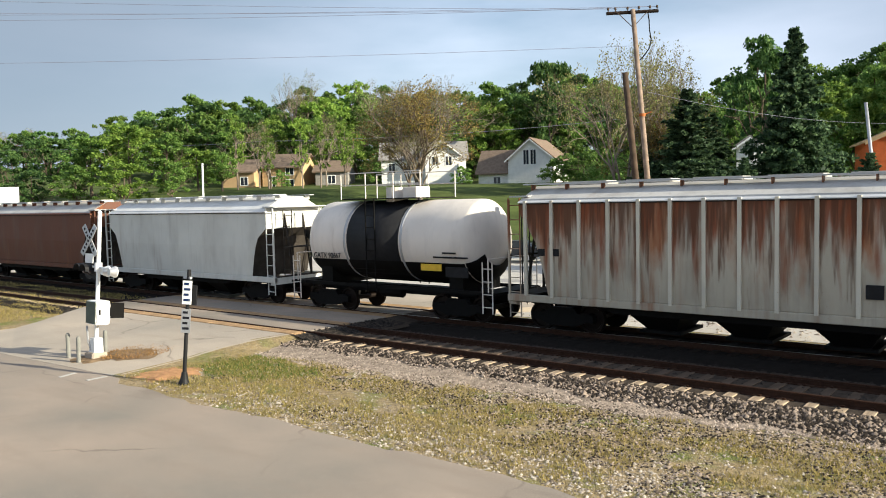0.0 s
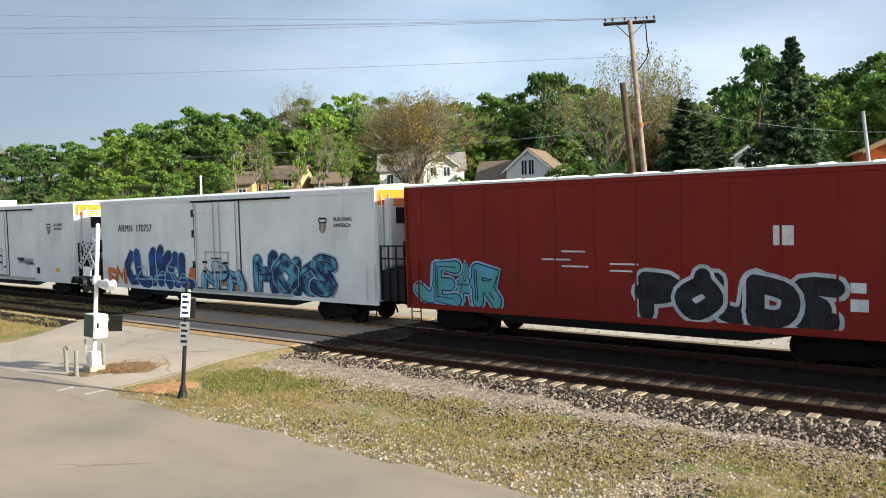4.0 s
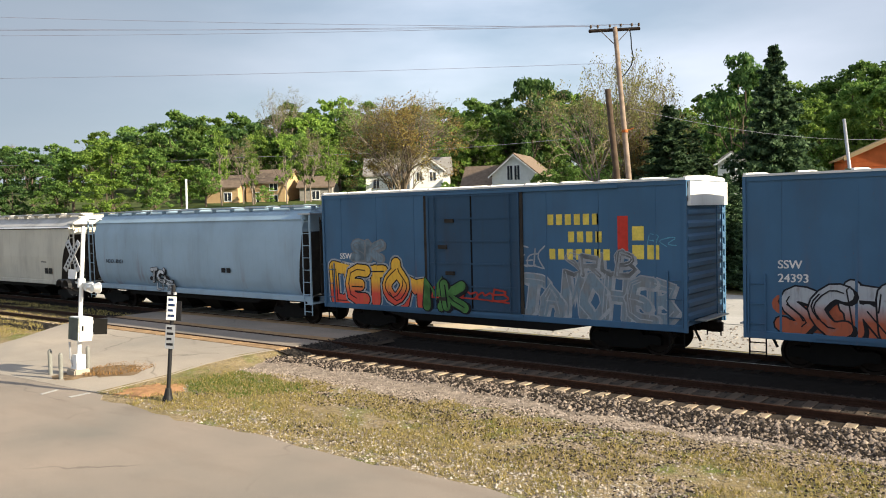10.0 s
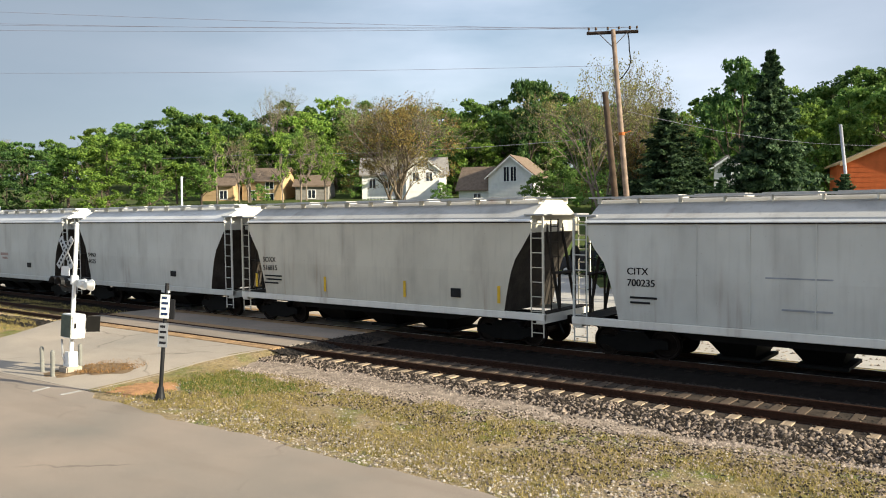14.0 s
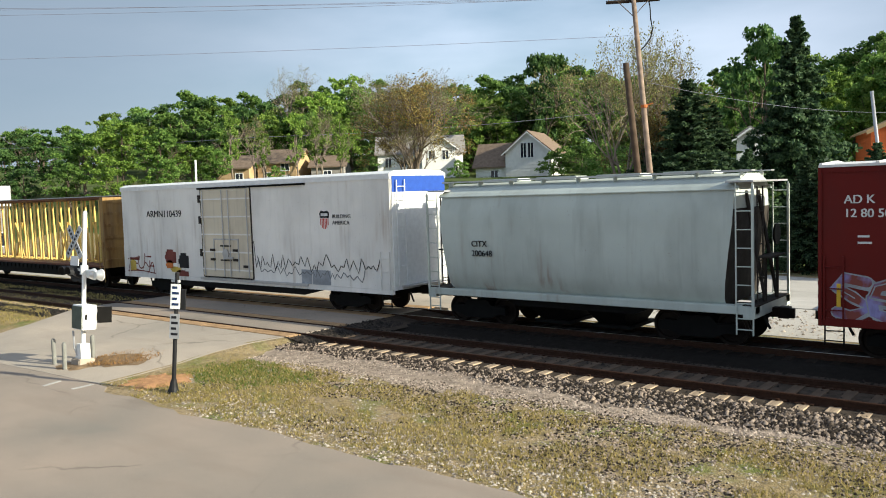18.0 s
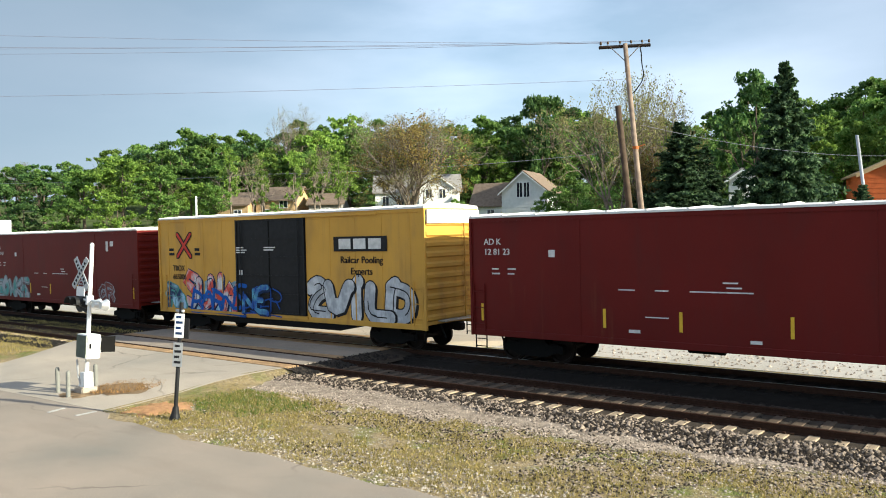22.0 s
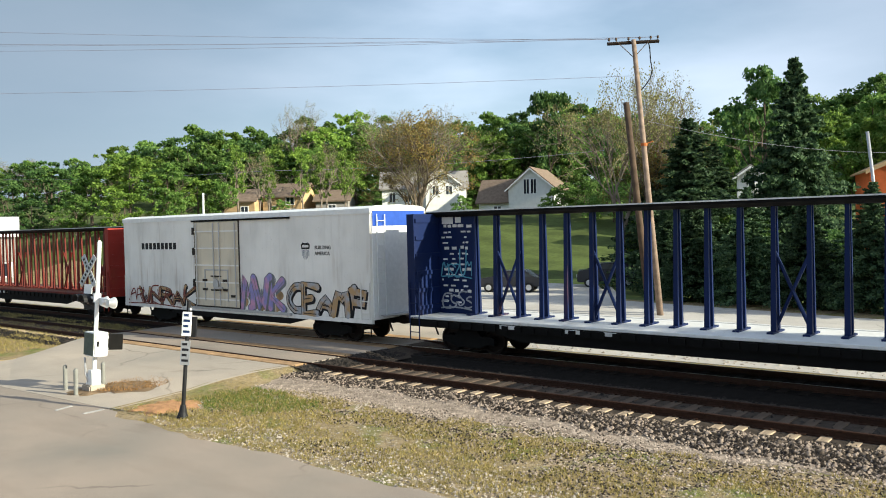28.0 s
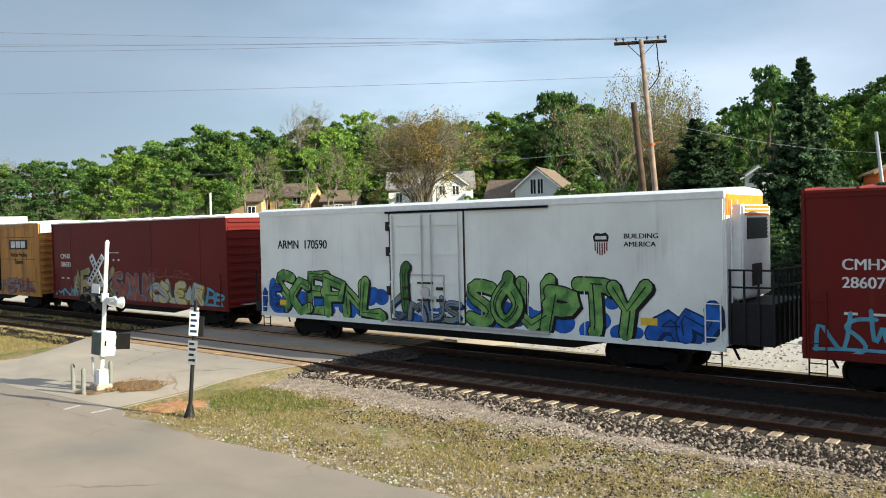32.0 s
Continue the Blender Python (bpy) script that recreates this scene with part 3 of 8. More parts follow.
FRAME_OUT = [(-1.08, 0.34), (-1.08, 0.56), (-0.9, 0.62), (-0.55, 0.60), (-0.38, 0.78), (0.38, 0.78), (0.55, 0.60), (0.9, 0.62), (1.08, 0.56), (1.08, 0.34), (0.8, 0.34), (0.45, 0.20), (-0.45, 0.20), (-0.8, 0.34)]
SIDEFRAME_MESH = raw(extruded(FRAME_OUT, "y", -0.09, 0.09), "sideframe", STEEL_BLACK)
bm = boxes((-0.22, 0.22, -0.95, 0.95, 0.42, 0.72), (-0.3, 0.3, -0.35, 0.35, 0.7, 0.88))
BOLSTER_MESH = raw(bm, "truck", STEEL_BLACK)
bm = tubes(((-0.0, -0.75, 0.44), (0.0, 0.75, 0.44), 0.09), n=10)
AXLE_MESH = raw(bm, "axle", WHEEL)
bm = bmesh.new()
for k in range(4):
    tube(bm, (-0.12 + 0.08 * k, 0, 0.30), (-0.12 + 0.08 * k, 0, 0.58), 0.045, n=8)
SPRING_MESH = raw(bm, "springs", STEEL_BLACK)
bm = boxes((-0.9, 0.0, -0.12, 0.12, 0.72, 0.98), (0.0, 0.28, -0.16, 0.16, 0.70, 1.0), (0.2, 0.42, -0.16, -0.04, 0.72, 0.98), (0.28, 0.36, -0.16, 0.1, 0.74, 0.96))
bmesh.ops.bevel(bm, geom=bm.edges[:], offset=0.015, segments=1, affect="EDGES")
COUPLER_MESH = raw(bm, "coupler", WHEEL)


def truck(car, x):
    t = shared("truck", BOLSTER_MESH, car, pose(x, 0, 0))
    for s in (-1, 1):
        shared("sideframe", SIDEFRAME_MESH, t, pose(0, s * 1.0, 0))
        shared("springs", SPRING_MESH, t, pose(0, s * 1.0, 0))
        for d in (-0.88, 0.88):
            shared("wheel", WHEEL_MESH, t, pose(d, s * 0.76, 0.44, 0, 0, 0 if s < 0 else 180))
    for d in (-0.88, 0.88):
        shared("axle", AXLE_MESH, t, pose(d, 0, 0))


def running_gear(car, length, inset=2.2):
    truck(car, inset)
    truck(car, length - inset)
    shared("coupler", COUPLER_MESH, car, pose(length + 0.1, 0, 0))
    shared("coupler", COUPLER_MESH, car, pose(-0.1, 0, 0, 0, 0, 180))
    part("center_sill", boxes((0.1, length - 0.1, -0.28, 0.28, 0.72, 1.02)), STEEL_BLACK, car)
    for x in (0.25, length - 0.25):
        part("air_hose", tubes(((x, -0.4, 0.9), (x + 0.25, -0.45, 0.45), 0.035)), RUBBER, car)
    # brake cylinder and reservoir
    for a, y, ln, r in ((0.44, -0.7, 1.0, 0.2), (0.56, 0.6, 0.6, 0.16)):
        part("air_reservoir", tubes(((length * a, y, 0.82), (length * a + ln, y, 0.82), r), n=12), STEEL_BLACK, car, smooth=True)


def ladder(car, x, y, z0, z1, width, mat, along="x", rungs=None, name="ladder"):
    bm = bmesh.new()
    d = Vector((width, 0, 0)) if along == "x" else Vector((0, width, 0))
    a = Vector((x, y, 0))
    for p in (a, a + d):
        box(bm, p.x - 0.017, p.x + 0.017, p.y - 0.015, p.y + 0.015, z0, z1)
    n = rungs or max(2, int((z1 - z0) / 0.42))
    for i in range(n):
        z = z0 + (i + 0.5) * (z1 - z0) / n
        tube(bm, a + Vector((0, 0, z)), a + d + Vector((0, 0, z)), 0.016, n=5)
    return part(name, bm, mat, car)


def text(car, words, x, z, size, mat, y=-W - 0.006, name="lettering", squeeze=1.0, align="LEFT", width=None):
    """Painted words; z is the foot of the last line, width stretches them to that many metres."""
    cu = bpy.data.curves.new(name, "FONT")
    cu.body = words
    cu.size = size
    cu.align_x = align
    cu.extrude = 0.002
    cu.space_line = 1.15
    tmp = bpy.data.objects.new(name, cu)
    scene.collection.objects.link(tmp)
    dg = bpy.context.evaluated_depsgraph_get()
    me = bpy.data.meshes.new_from_object(tmp.evaluated_get(dg))
    scene.collection.objects.unlink(tmp)
    bpy.data.objects.remove(tmp)
    me.materials.clear()
    me.materials.append(mat)
    xs, ys = [v.co.x for v in me.vertices], [v.co.y for v in me.vertices]
    if width:
        squeeze = width / (max(xs) - min(xs))
    me.transform(Matrix.Diagonal((squeeze, 1, 1, 1)) @ Matrix.Translation((0, -min(ys), 0)))
    # a second pass of the brush makes the strokes bold
    bm = bmesh.new()
    bm.from_mesh(me)
    again = bmesh.ops.duplicate(bm, geom=bm.verts[:] + bm.edges[:] + bm.faces[:])
    for g in again["geom"]:
        if isinstance(g, bmesh.types.BMVert):
            g.co += Vector((0.045 * size, 0.008 * size, 0.0008))
    bm.to_mesh(me)
    bm.free()
    ob = new(name, me)
    ob.parent = car
    ob.matrix_local = pose(x, y, z, 90, 0, 0)
    return ob


def bars(car, rows, mat, name="small_lettering", y=-W - 0.005):
    """Lettering too small to read, as plain bars: x, z, width, height."""
    bm = bmesh.new()
    for x, z, w, h in rows:
        box(bm, x, x + w, y, y + 0.006, z, z + h)
    return tagged(part(name, bm, mat, car), kind="stuff")


def ribbon(bm, path, half, y, cap=5):
    """A flat painted stroke with round ends, one strip standing in the plane y."""
    pts = [Vector(path[0])]
    for q in path[1:]:
        if (Vector(q) - pts[-1]).length > 0.01:
            pts.append(Vector(q))
    if len(pts) < 2:
        return
    n, rows = len(pts), []
    for i, p in enumerate(pts):
        d = (pts[min(i + 1, n - 1)] - pts[max(i - 1, 0)]).normalized()
        yy = y - 0.00008 * i
        rows.append((bm.verts.new((p.x - d.y * half, yy, p.y + d.x * half)), bm.verts.new((p.x + d.y * half, yy, p.y - d.x * half)), d, p, yy))
    for a, b in zip(rows, rows[1:]):
        bm.faces.new((a[0], a[1], b[1], b[0]))
    for (l, r, d, p, yy), s in ((rows[0], -1), (rows[-1], 1)):
        g0 = math.atan2(d.x, -d.y)
        arc = [bm.verts.new((p.x + half * math.cos(g0 - s * math.pi * k / cap), yy, p.y + half * math.sin(g0 - s * math.pi * k / cap))) for k in range(1, cap)]
        bm.faces.new([l] + arc + [r] if s > 0 else [r] + arc[::-1] + [l])


def bent(path, steps=3):
    """Round off a stroke's corners."""
    if len(path) < 3:
        return path
    out = [path[0]]
    for a, b, c in zip(path, path[1:], path[2:]):
        for k in range(steps + 1):
            t = k / steps
            out.append(tuple((1 - t) ** 2 * (a[q] + b[q]) / 2 + 2 * t * (1 - t) * b[q] + t * t * (b[q] + c[q]) / 2 for q in (0, 1)))
    return out + [path[-1]]


# letter strokes on a grid seven wide and nine high: column and row of each point
GLYPHS = {
    "A": "00 37 60|13 53", "B": "00 08|08 57 44 04|44 62 40 00", "C": "67 38 05 03 30 61", "D": "00 08|08 57 63 40 00", "E": "68 08 00 60|04 44",
    "F": "68 08 00|04 44", "G": "67 28 05 02 30 62 64 44", "H": "00 08|60 68|04 64", "I": "30 38", "J": "68 61 30 02", "K": "00 08|68 04 60", "L": "08 00 60",
    "M": "00 18 33 58 60", "N": "00 08 60 68", "O": "38 05 03 30 63 65 38", "P": "00 08|08 67 54 04", "R": "00 08|08 67 54 04|34 60", "S": "67 28 06 34 62 30 01",
    "T": "08 68|38 30", "U": "08 02 30 62 68", "V": "08 30 68", "W": "08 20 35 40 68", "X": "00 68|08 60", "Y": "08 34 68|34 30", "Z": "08 68 00 60",
    "2": "06 38 66 34 00 60", "8": "34 06 38 66 34 02 30 62 34",
}


def glyph(letter):
    return [[(int(p[0]) / 6, int(p[1]) / 8) for p in stroke.split()] for stroke in GLYPHS[letter].split("|")]


def blob(bm, x, z, r, y, squash=0.8, n=14):
    bm.faces.new([bm.verts.new((x + r * math.cos(2 * math.pi * k / n), y, z + squash * r * math.sin(2 * math.pi * k / n))) for k in range(n)])


def graffiti(car, word, x, z, w, h, outline, fill, seed=1, weight=0.13, halo=None, y=-W - 0.004, second=None, fade=False, cloud=None, sharp=True):
    """A sprayed piece: fat jostled letters with outline, drop shadow, inner lines, drips and a cloud of paint behind."""
    r = random.Random(seed)
    n = len(word)
    cell = w / n
    half = min(h * weight * 1.15, cell * 0.235)
    line = min(0.045, 0.018 + half * 0.16)
    groups = ([("halo", halo, half + line * 2.4)] if halo else []) + [("outline", outline, half + line), ("fill", worn_spray(fill, second, z, h, fade), half)]
    first = None
    if cloud:
        bm = bmesh.new()
        for i in range(n * 3):
            blob(bm, x + w * (i + r.random()) / (n * 3), z + h * (0.12 + 0.5 * r.random() ** 1.6), h * r.uniform(0.12, 0.26), y + 0.0035 - 0.0001 * i)
        for v in bm.verts:
            v.co.z = max(v.co.z, z - 0.02)
        first = tagged(part("graffiti", bm, worn_spray(cloud, None, z, h, False), car), kind="stuff")
    for i, letter in enumerate(word):
        dx, dz, tilt, sc = r.uniform(-0.06, 0.06), r.uniform(-0.03, 0.06), r.uniform(-0.14, 0.2), r.uniform(0.84, 1.06)
        paths = []
        for st in glyph(letter):
            pth = []
            for a, b in st:
                a, b = a + r.uniform(-0.06, 0.06), b + r.uniform(-0.05, 0.05)
                pth.append((x + cell * (i + 0.04 + 0.9 * a + tilt * (b - 0.5) + dx), max(z + half, z + half + (h - 2 * half) * (b * sc + dz))))
            if r.random() < 0.45:
                # a barb flicked off the end of the stroke
                p, q = Vector(pth[-2]), Vector(pth[-1])
                d = (q - p).normalized()
                e = q + Vector((d.x * 0.6 + d.y * 0.7, d.y * 0.6 - d.x * 0.7)) * h * r.uniform(0.08, 0.16)
                pth.append((e.x, max(e.y, z + half)))
            paths.append(bent(pth, 2) if sharp and r.random() < 0.5 else (pth if sharp else bent(pth)))
        bm = bmesh.new()
        for j, (nm, mt, hw) in enumerate(groups):
            n0 = len(bm.faces)
            for q, pth in enumerate(paths):
                ribbon(bm, pth, hw, y - 0.0045 * j - 0.0135 * (i % 2) - 0.0012 * q)
                if nm == "outline" and half > 0.05:
                    # drop shadow to one side
                    ribbon(bm, [(a + 0.07, max(b - 0.06, z + half)) for a, b in pth], hw * 0.98, y - 0.0135 * (i % 2) + 0.001)
            bm.faces.ensure_lookup_table()
            for q in range(n0, len(bm.faces)):
                bm.faces[q].material_index = j
        if half > 0.05 and fill is not G_BLACK:
            # inner lines sprayed over the fill, and short light strokes near the top
            n0 = len(bm.faces)
            for pth in paths:
                for _ in range(2):
                    if r.random() < 0.6:
                        k = len(pth)
                        cut = pth[int(k * r.uniform(0, 0.4)):max(3, int(k * r.uniform(0.6, 1.0)))]
                        o = r.uniform(-0.65, 0.65) * half
                        ribbon(bm, [(a + o, b - o * 0.6) for a, b in cut], 0.009 + half * 0.05, y - 0.0185 - 0.0135 * (i % 2), 2)
            bm.faces.ensure_lookup_table()
            for q in range(n0, len(bm.faces)):
                bm.faces[q].material_index = len(groups) - 2
        ob = part("graffiti" if first is None else "graffiti_shape", bm, groups[0][1], car if first is None else first)
        for nm, mt, hw in groups[1:]:
            ob.data.materials.append(mt)
        tagged(ob, kind="stuff")
        first = first or ob
    return first


def scribble(car, x, z, w, h, mat, seed=1, half=0.03, turns=14, y=-W - 0.005, name="graffiti_tag"):
    """A quick tag of thin linked strokes, past reading."""
    r = random.Random(seed)
    bm = bmesh.new()
    n = max(2, round(turns / 2.6))
    cell = w / n
    for i in range(n):
        dz, sc = r.uniform(-0.05, 0.15), r.uniform(0.5, 0.95)
        for q, st in enumerate(glyph(r.choice("ABEKMNRSUWZ"))):
            pth = [(x + cell * (i + a * 1.1 + 0.25 * b + r.uniform(-0.12, 0.12)), z + h * ((b + r.uniform(-0.12, 0.12)) * sc + dz)) for a, b in st]
            ribbon(bm, bent(pth), half * 0.62, y - 0.002 * (i % 3) - 0.0006 * q, 2)
    if h > 0.4:
        yy = z + h * r.uniform(-0.1, 0.1)
        ribbon(bm, bent([(x, yy), (x + w * 0.5, yy + 0.06), (x + w * 1.05, yy - 0.05)]), half * 0.5, y - 0.008, 2)
    return tagged(part(name, bm, mat, car), kind="stuff")


SPRAY = {}


def paint_flat(name, color, rough=0.55):
    m = plain(name, color, rough, vary=0.35, scale=3, bump=0.05)
    SPRAY[name] = color
    return m


@functools.lru_cache(None)
def worn_spray(fill, second, low, high, fade):
    """Spray paint in patches or a fade of two colours, with grime rubbed through."""
    a = SPRAY[fill.name]
    b = SPRAY[second.name] if second else tuple(v * 0.55 for v in a)
    m, nt, bs = material(fill.name + "_worn", 0.6, spec=0.2)
    if fade:
        co = nt.nodes.new("ShaderNodeTexCoord")
        xyz = nt.nodes.new("ShaderNodeSeparateXYZ")
        up = nt.nodes.new("ShaderNodeMapRange")
        up.inputs["From Min"].default_value = low + high * 0.32
        up.inputs["From Max"].default_value = low + high * 0.62
        nt.links.new(co.outputs["Object"], xyz.inputs["Vector"])
        nt.links.new(xyz.outputs["Z"], up.inputs["Value"])
        c = mixed(nt, up.outputs["Result"], b, a)
    else:
        c = mixed(nt, noise_fac(nt, 1.9, 0.44, 0.6), a, b)
    c = mixed(nt, noise_fac(nt, 3.7, 0.6, 0.7, top=0.4), c, tuple(0.5 * (p + q) * 0.6 for p, q in zip(a, b)))
    c = mixed(nt, noise_fac(nt, 9, 0.5, 0.8, (1.6, 1, 0.3), top=0.4), c, (0.08, 0.06, 0.05))
    nt.links.new(c, bs.inputs["Base Color"])
    bumped(nt, bs, noise_fac(nt, 40, 0.2, 0.8), 0.1, 0.004)
    return m


G_WHITE, G_BLACK = paint_flat("white_spray", (0.58, 0.60, 0.62)), paint_flat("black_spray", (0.018, 0.018, 0.022))
G_BLUE, G_CYAN = paint_flat("blue_spray", (0.02, 0.08, 0.34)), paint_flat("cyan_spray", (0.12, 0.34, 0.46))
G_RED, G_ORANGE = paint_flat("red_spray", (0.42, 0.05, 0.035)), paint_flat("orange_spray", (0.70, 0.22, 0.06))
G_YELLOW, G_GREEN = paint_flat("yellow_spray", (0.62, 0.45, 0.09)), paint_flat("green_spray", (0.20, 0.36, 0.10))
G_PINK, G_PURPLE = paint_flat("pink_spray", (0.52, 0.27, 0.40)), paint_flat("violet_spray", (0.26, 0.24, 0.48))
G_SILVER, G_NAVY = paint_flat("silver_spray", (0.36, 0.38, 0.41)), paint_flat("navy_spray", (0.015, 0.035, 0.10))
G_TEAL, G_MAROON = paint_flat("teal_spray", (0.10, 0.32, 0.29)), paint_flat("maroon_spray", (0.20, 0.055, 0.045))
G_SKY, G_COBALT = paint_flat("light_blue_spray", (0.33, 0.52, 0.66)), paint_flat("cobalt_spray", (0.02, 0.11, 0.45))
G_AMBER, G_SCARLET = paint_flat("amber_spray", (0.75, 0.42, 0.05)), paint_flat("scarlet_spray", (0.60, 0.075, 0.05))
G_LEAF, G_OLIVE = paint_flat("leaf_green_spray", (0.07, 0.19, 0.05)), paint_flat("olive_spray", (0.20, 0.20, 0.09))
G_STEEL, G_RUST = paint_flat("steel_blue_spray", (0.17, 0.23, 0.28)), paint_flat("rust_red_spray", (0.34, 0.09, 0.045))
PATCH_GREY = paint_flat("overpainted_grey_patch", (0.42, 0.44, 0.45))
G_CHAR = paint_flat("charcoal_spray", (0.055, 0.05, 0.05))
G_TAN, G_GREY = paint_flat("tan_spray", (0.40, 0.26, 0.13)), paint_flat("grey_spray", (0.20, 0.21, 0.22))

# ---- covered hoppers ----


def hopper(label, start, length, paint, eave=3.95, crown=4.45, belly=0.04, bays=3, ribs=0, roof=None, round_top=False, sill_paint=None, bow=0.4):
    car = thing("covered_hopper", label, "rail car", pose(start, TRAIN_Y, 0), "freight train")
    sill_paint = sill_paint or paint
    low = 1.12
    if round_top:
        prof = [(W - 0.34, low), (W - 0.17, low + 0.2), (W - 0.05, low + 0.6), (W, 2.5), (W - 0.04, eave - 0.55), (W - 0.2, eave), (W - 0.5, crown - 0.16), (0.5, crown)]
    else:
        prof = [(W - 0.04, low), (W, low + 0.06), (W + belly, 2.4), (W, eave), (W - 0.03, eave + 0.05), (0.62, crown - 0.04), (0.55, crown)]
    ring = [(-a, b) for a, b in prof] + [(a, b) for a, b in prof[::-1]]
    split = eave - 0.75

    def inset(z):
        if round_top:
            return 0.6 + 0.3 * max(0, (split - z) / (split - low))
        if z >= split:
            return 0.55
        return 0.55 + 0.98 * ((split - z) / (split - low)) ** bow
    bm = bmesh.new()
    # extra rows on the sides let the sloped ends curve
    dense = []
    for (a, b), (c, d) in zip(ring, ring[1:]):
        k = max(1, int(abs(d - b) / 0.35))
        dense += [(a + (c - a) * i / k, b + (d - b) * i / k) for i in range(k)]
    dense.append(ring[-1])
    left = [bm.verts.new((inset(z), y, z)) for y, z in dense]
    right = [bm.verts.new((length - inset(z), y, z)) for y, z in dense]
    n = len(dense)
    for i in range(n):
        j = (i + 1) % n
        bm.faces.new((left[i], right[i], right[j], left[j]))
    for side in (left, right):
        for i in range(n // 2):
            q = [side[i], side[i + 1], side[n - 2 - i], side[n - 1 - i]]
            q = list(dict.fromkeys(q))
            if len(q) > 2:
                # sheets below the split get the dark colour with shade painted in
                bm.faces.new(q).material_index = 0 if min(p.co.z for p in q) > split - 0.01 else 1
    if round_top:
        bm.normal_update()
        for f in bm.faces:
            f.smooth = True
        for e in bm.edges:
            e.smooth = len(e.link_faces) == 2 and e.calc_face_angle(0) < 0.6
    body = part("body", bm, paint, car)
    body.data.materials.append(SHADE_GRIME)
    # roof sheets as a part of their own where they look different
    rp = [(a, b) for a, b in prof if b >= eave - 0.01]
    rr = [(-a, b + 0.012) for a, b in rp] + [(a, b + 0.012) for a, b in rp[::-1]]
    part("roof", extruded(rr, "x", 0.56, length - 0.56), roof or paint, car)
    for s in (-1, 1):
        e = W - 0.2 if round_top else W
        # pale colour puts the eave's bright sky-lit line into the rail
        part("eave_rail", extruded([(s * (e - 0.04), eave - 0.07), (s * (e + 0.075), eave - 0.07), (s * (e + 0.075), eave - 0.045), (s * (e - 0.04), eave + 0.045)], "x", 0.5, length - 0.5), paint if round_top or paint is BROWN_CAR else ROOF_WHITE, car)
    if not round_top:
        # dark strip for the seam and painted shade beneath the eave rail
        part("eave_joint", boxes((0.55, length - 0.55, -W - 0.03, -W + 0.02, eave - 0.11, eave - 0.072)), SHADE_GRIME, car)
    for s in (-1, 1):
        y0, y1 = sorted((s * (W - (0.38 if round_top else 0.12)), s * (W + (-0.02 if round_top else 0.06))))
        part("side_sill", soft_box(0.05, length - 0.05, y0, y1, 0.94, 1.16, 0.015, 1), sill_paint, car)
    for x in (0.05, length - 0.35):
        part("end_sill", boxes((x, x + 0.3, -W, W, 0.86, 1.14)), sill_paint, car)
        part("end_platform", boxes((x - 0.05 if x > 1 else x, x + 0.9 if x < 1 else x + 0.3, -W + 0.1, W - 0.1, 1.14, 1.18)), SHADE_GRIME, car)
    # ladders and posts at the corners, end braces
    for x, d in ((0.1, 1), (length - 0.1, -1)):
        for s in (-1, 1):
            ladder(car, x if d > 0 else x - 0.42, s * (W + 0.01), 1.0, eave + 0.1, 0.42, paint)
            ladder(car, x if d > 0 else x - 0.42, s * (W - 0.02), 0.42, 0.98, 0.42, paint, rungs=2, name="sill_step")
            part("corner_post", boxes((x - 0.03, x + 0.03, s * W - 0.03, s * W + 0.03, 1.1, eave + 0.05)), paint, car)
            bm = tubes(((x, s * 0.5, 1.15), (x + d * 0.5, s * 0.5, eave - 0.1), 0.05), ((x, s * 0.5, 1.15), (x, s * 0.5, 2.4), 0.04))
            part("end_brace", bm, SHADE_GRIME, car)
        ladder(car, x + d * 0.08, -0.9, 1.2, eave, 0.45, SHADE_GRIME, "y")
        part("brake_step", boxes((x - 0.1, x + 0.25, -0.9, 0.4, 2.35, 2.4)), SHADE_GRIME, car)
        bm = bmesh.new()
        tube(bm, (x, 0.55, 2.9), (x + 0.05 * d, 0.55, 2.9), 0.28, n=14)
        part("brake_wheel", bm, STEEL_BLACK, car)
        part("roof_platform", boxes((min(x, x + d * 0.7), max(x, x + d * 0.7), -W + 0.05, W - 0.05, eave + 0.12, eave + 0.17)), STEEL_GREY, car)
    # outlet bays
    lo_x, hi_x = 3.6, length - 3.6
    if bays == 2:
        lo_x, hi_x = 3.4, length - 3.4
    step = (hi_x - lo_x) / bays
    for k in range(bays):
        c = lo_x + step * (k + 0.5)
        bm = bmesh.new()
        t0 = [bm.verts.new((c + a * step * 0.31, b * (W - 0.25), 0.76)) for a, b in ((-1, -1), (1, -1), (1, 1), (-1, 1))]
        t1 = [bm.verts.new((c + a * 0.42, b * 0.7, 0.26)) for a, b in ((-1, -1), (1, -1), (1, 1), (-1, 1))]
        for i in range(4):
            bm.faces.new((t0[i], t0[(i + 1) % 4], t1[(i + 1) % 4], t1[i]))
        bm.faces.new(t0)
        bm.faces.new(t1)
        bay = part("hopper_bay", bm, STEEL_BLACK, car)
        part("outlet_gate", boxes((c - 0.62, c + 0.62, -0.85, 0.85, 0.18, 0.27)), STEEL_BLACK, bay)
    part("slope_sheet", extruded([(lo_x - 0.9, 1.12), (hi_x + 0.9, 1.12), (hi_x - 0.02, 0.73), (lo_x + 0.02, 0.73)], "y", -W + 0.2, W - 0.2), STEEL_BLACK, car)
    # roof walkway and hatches
    top = crown + 0.04
    part("running_board", boxes((0.3, length - 0.3, -0.95, -0.65, top + 0.01, top + 0.055), (0.3, length - 0.3, 0.65, 0.95, top + 0.02, top + 0.05)), STEEL_GREY, car)
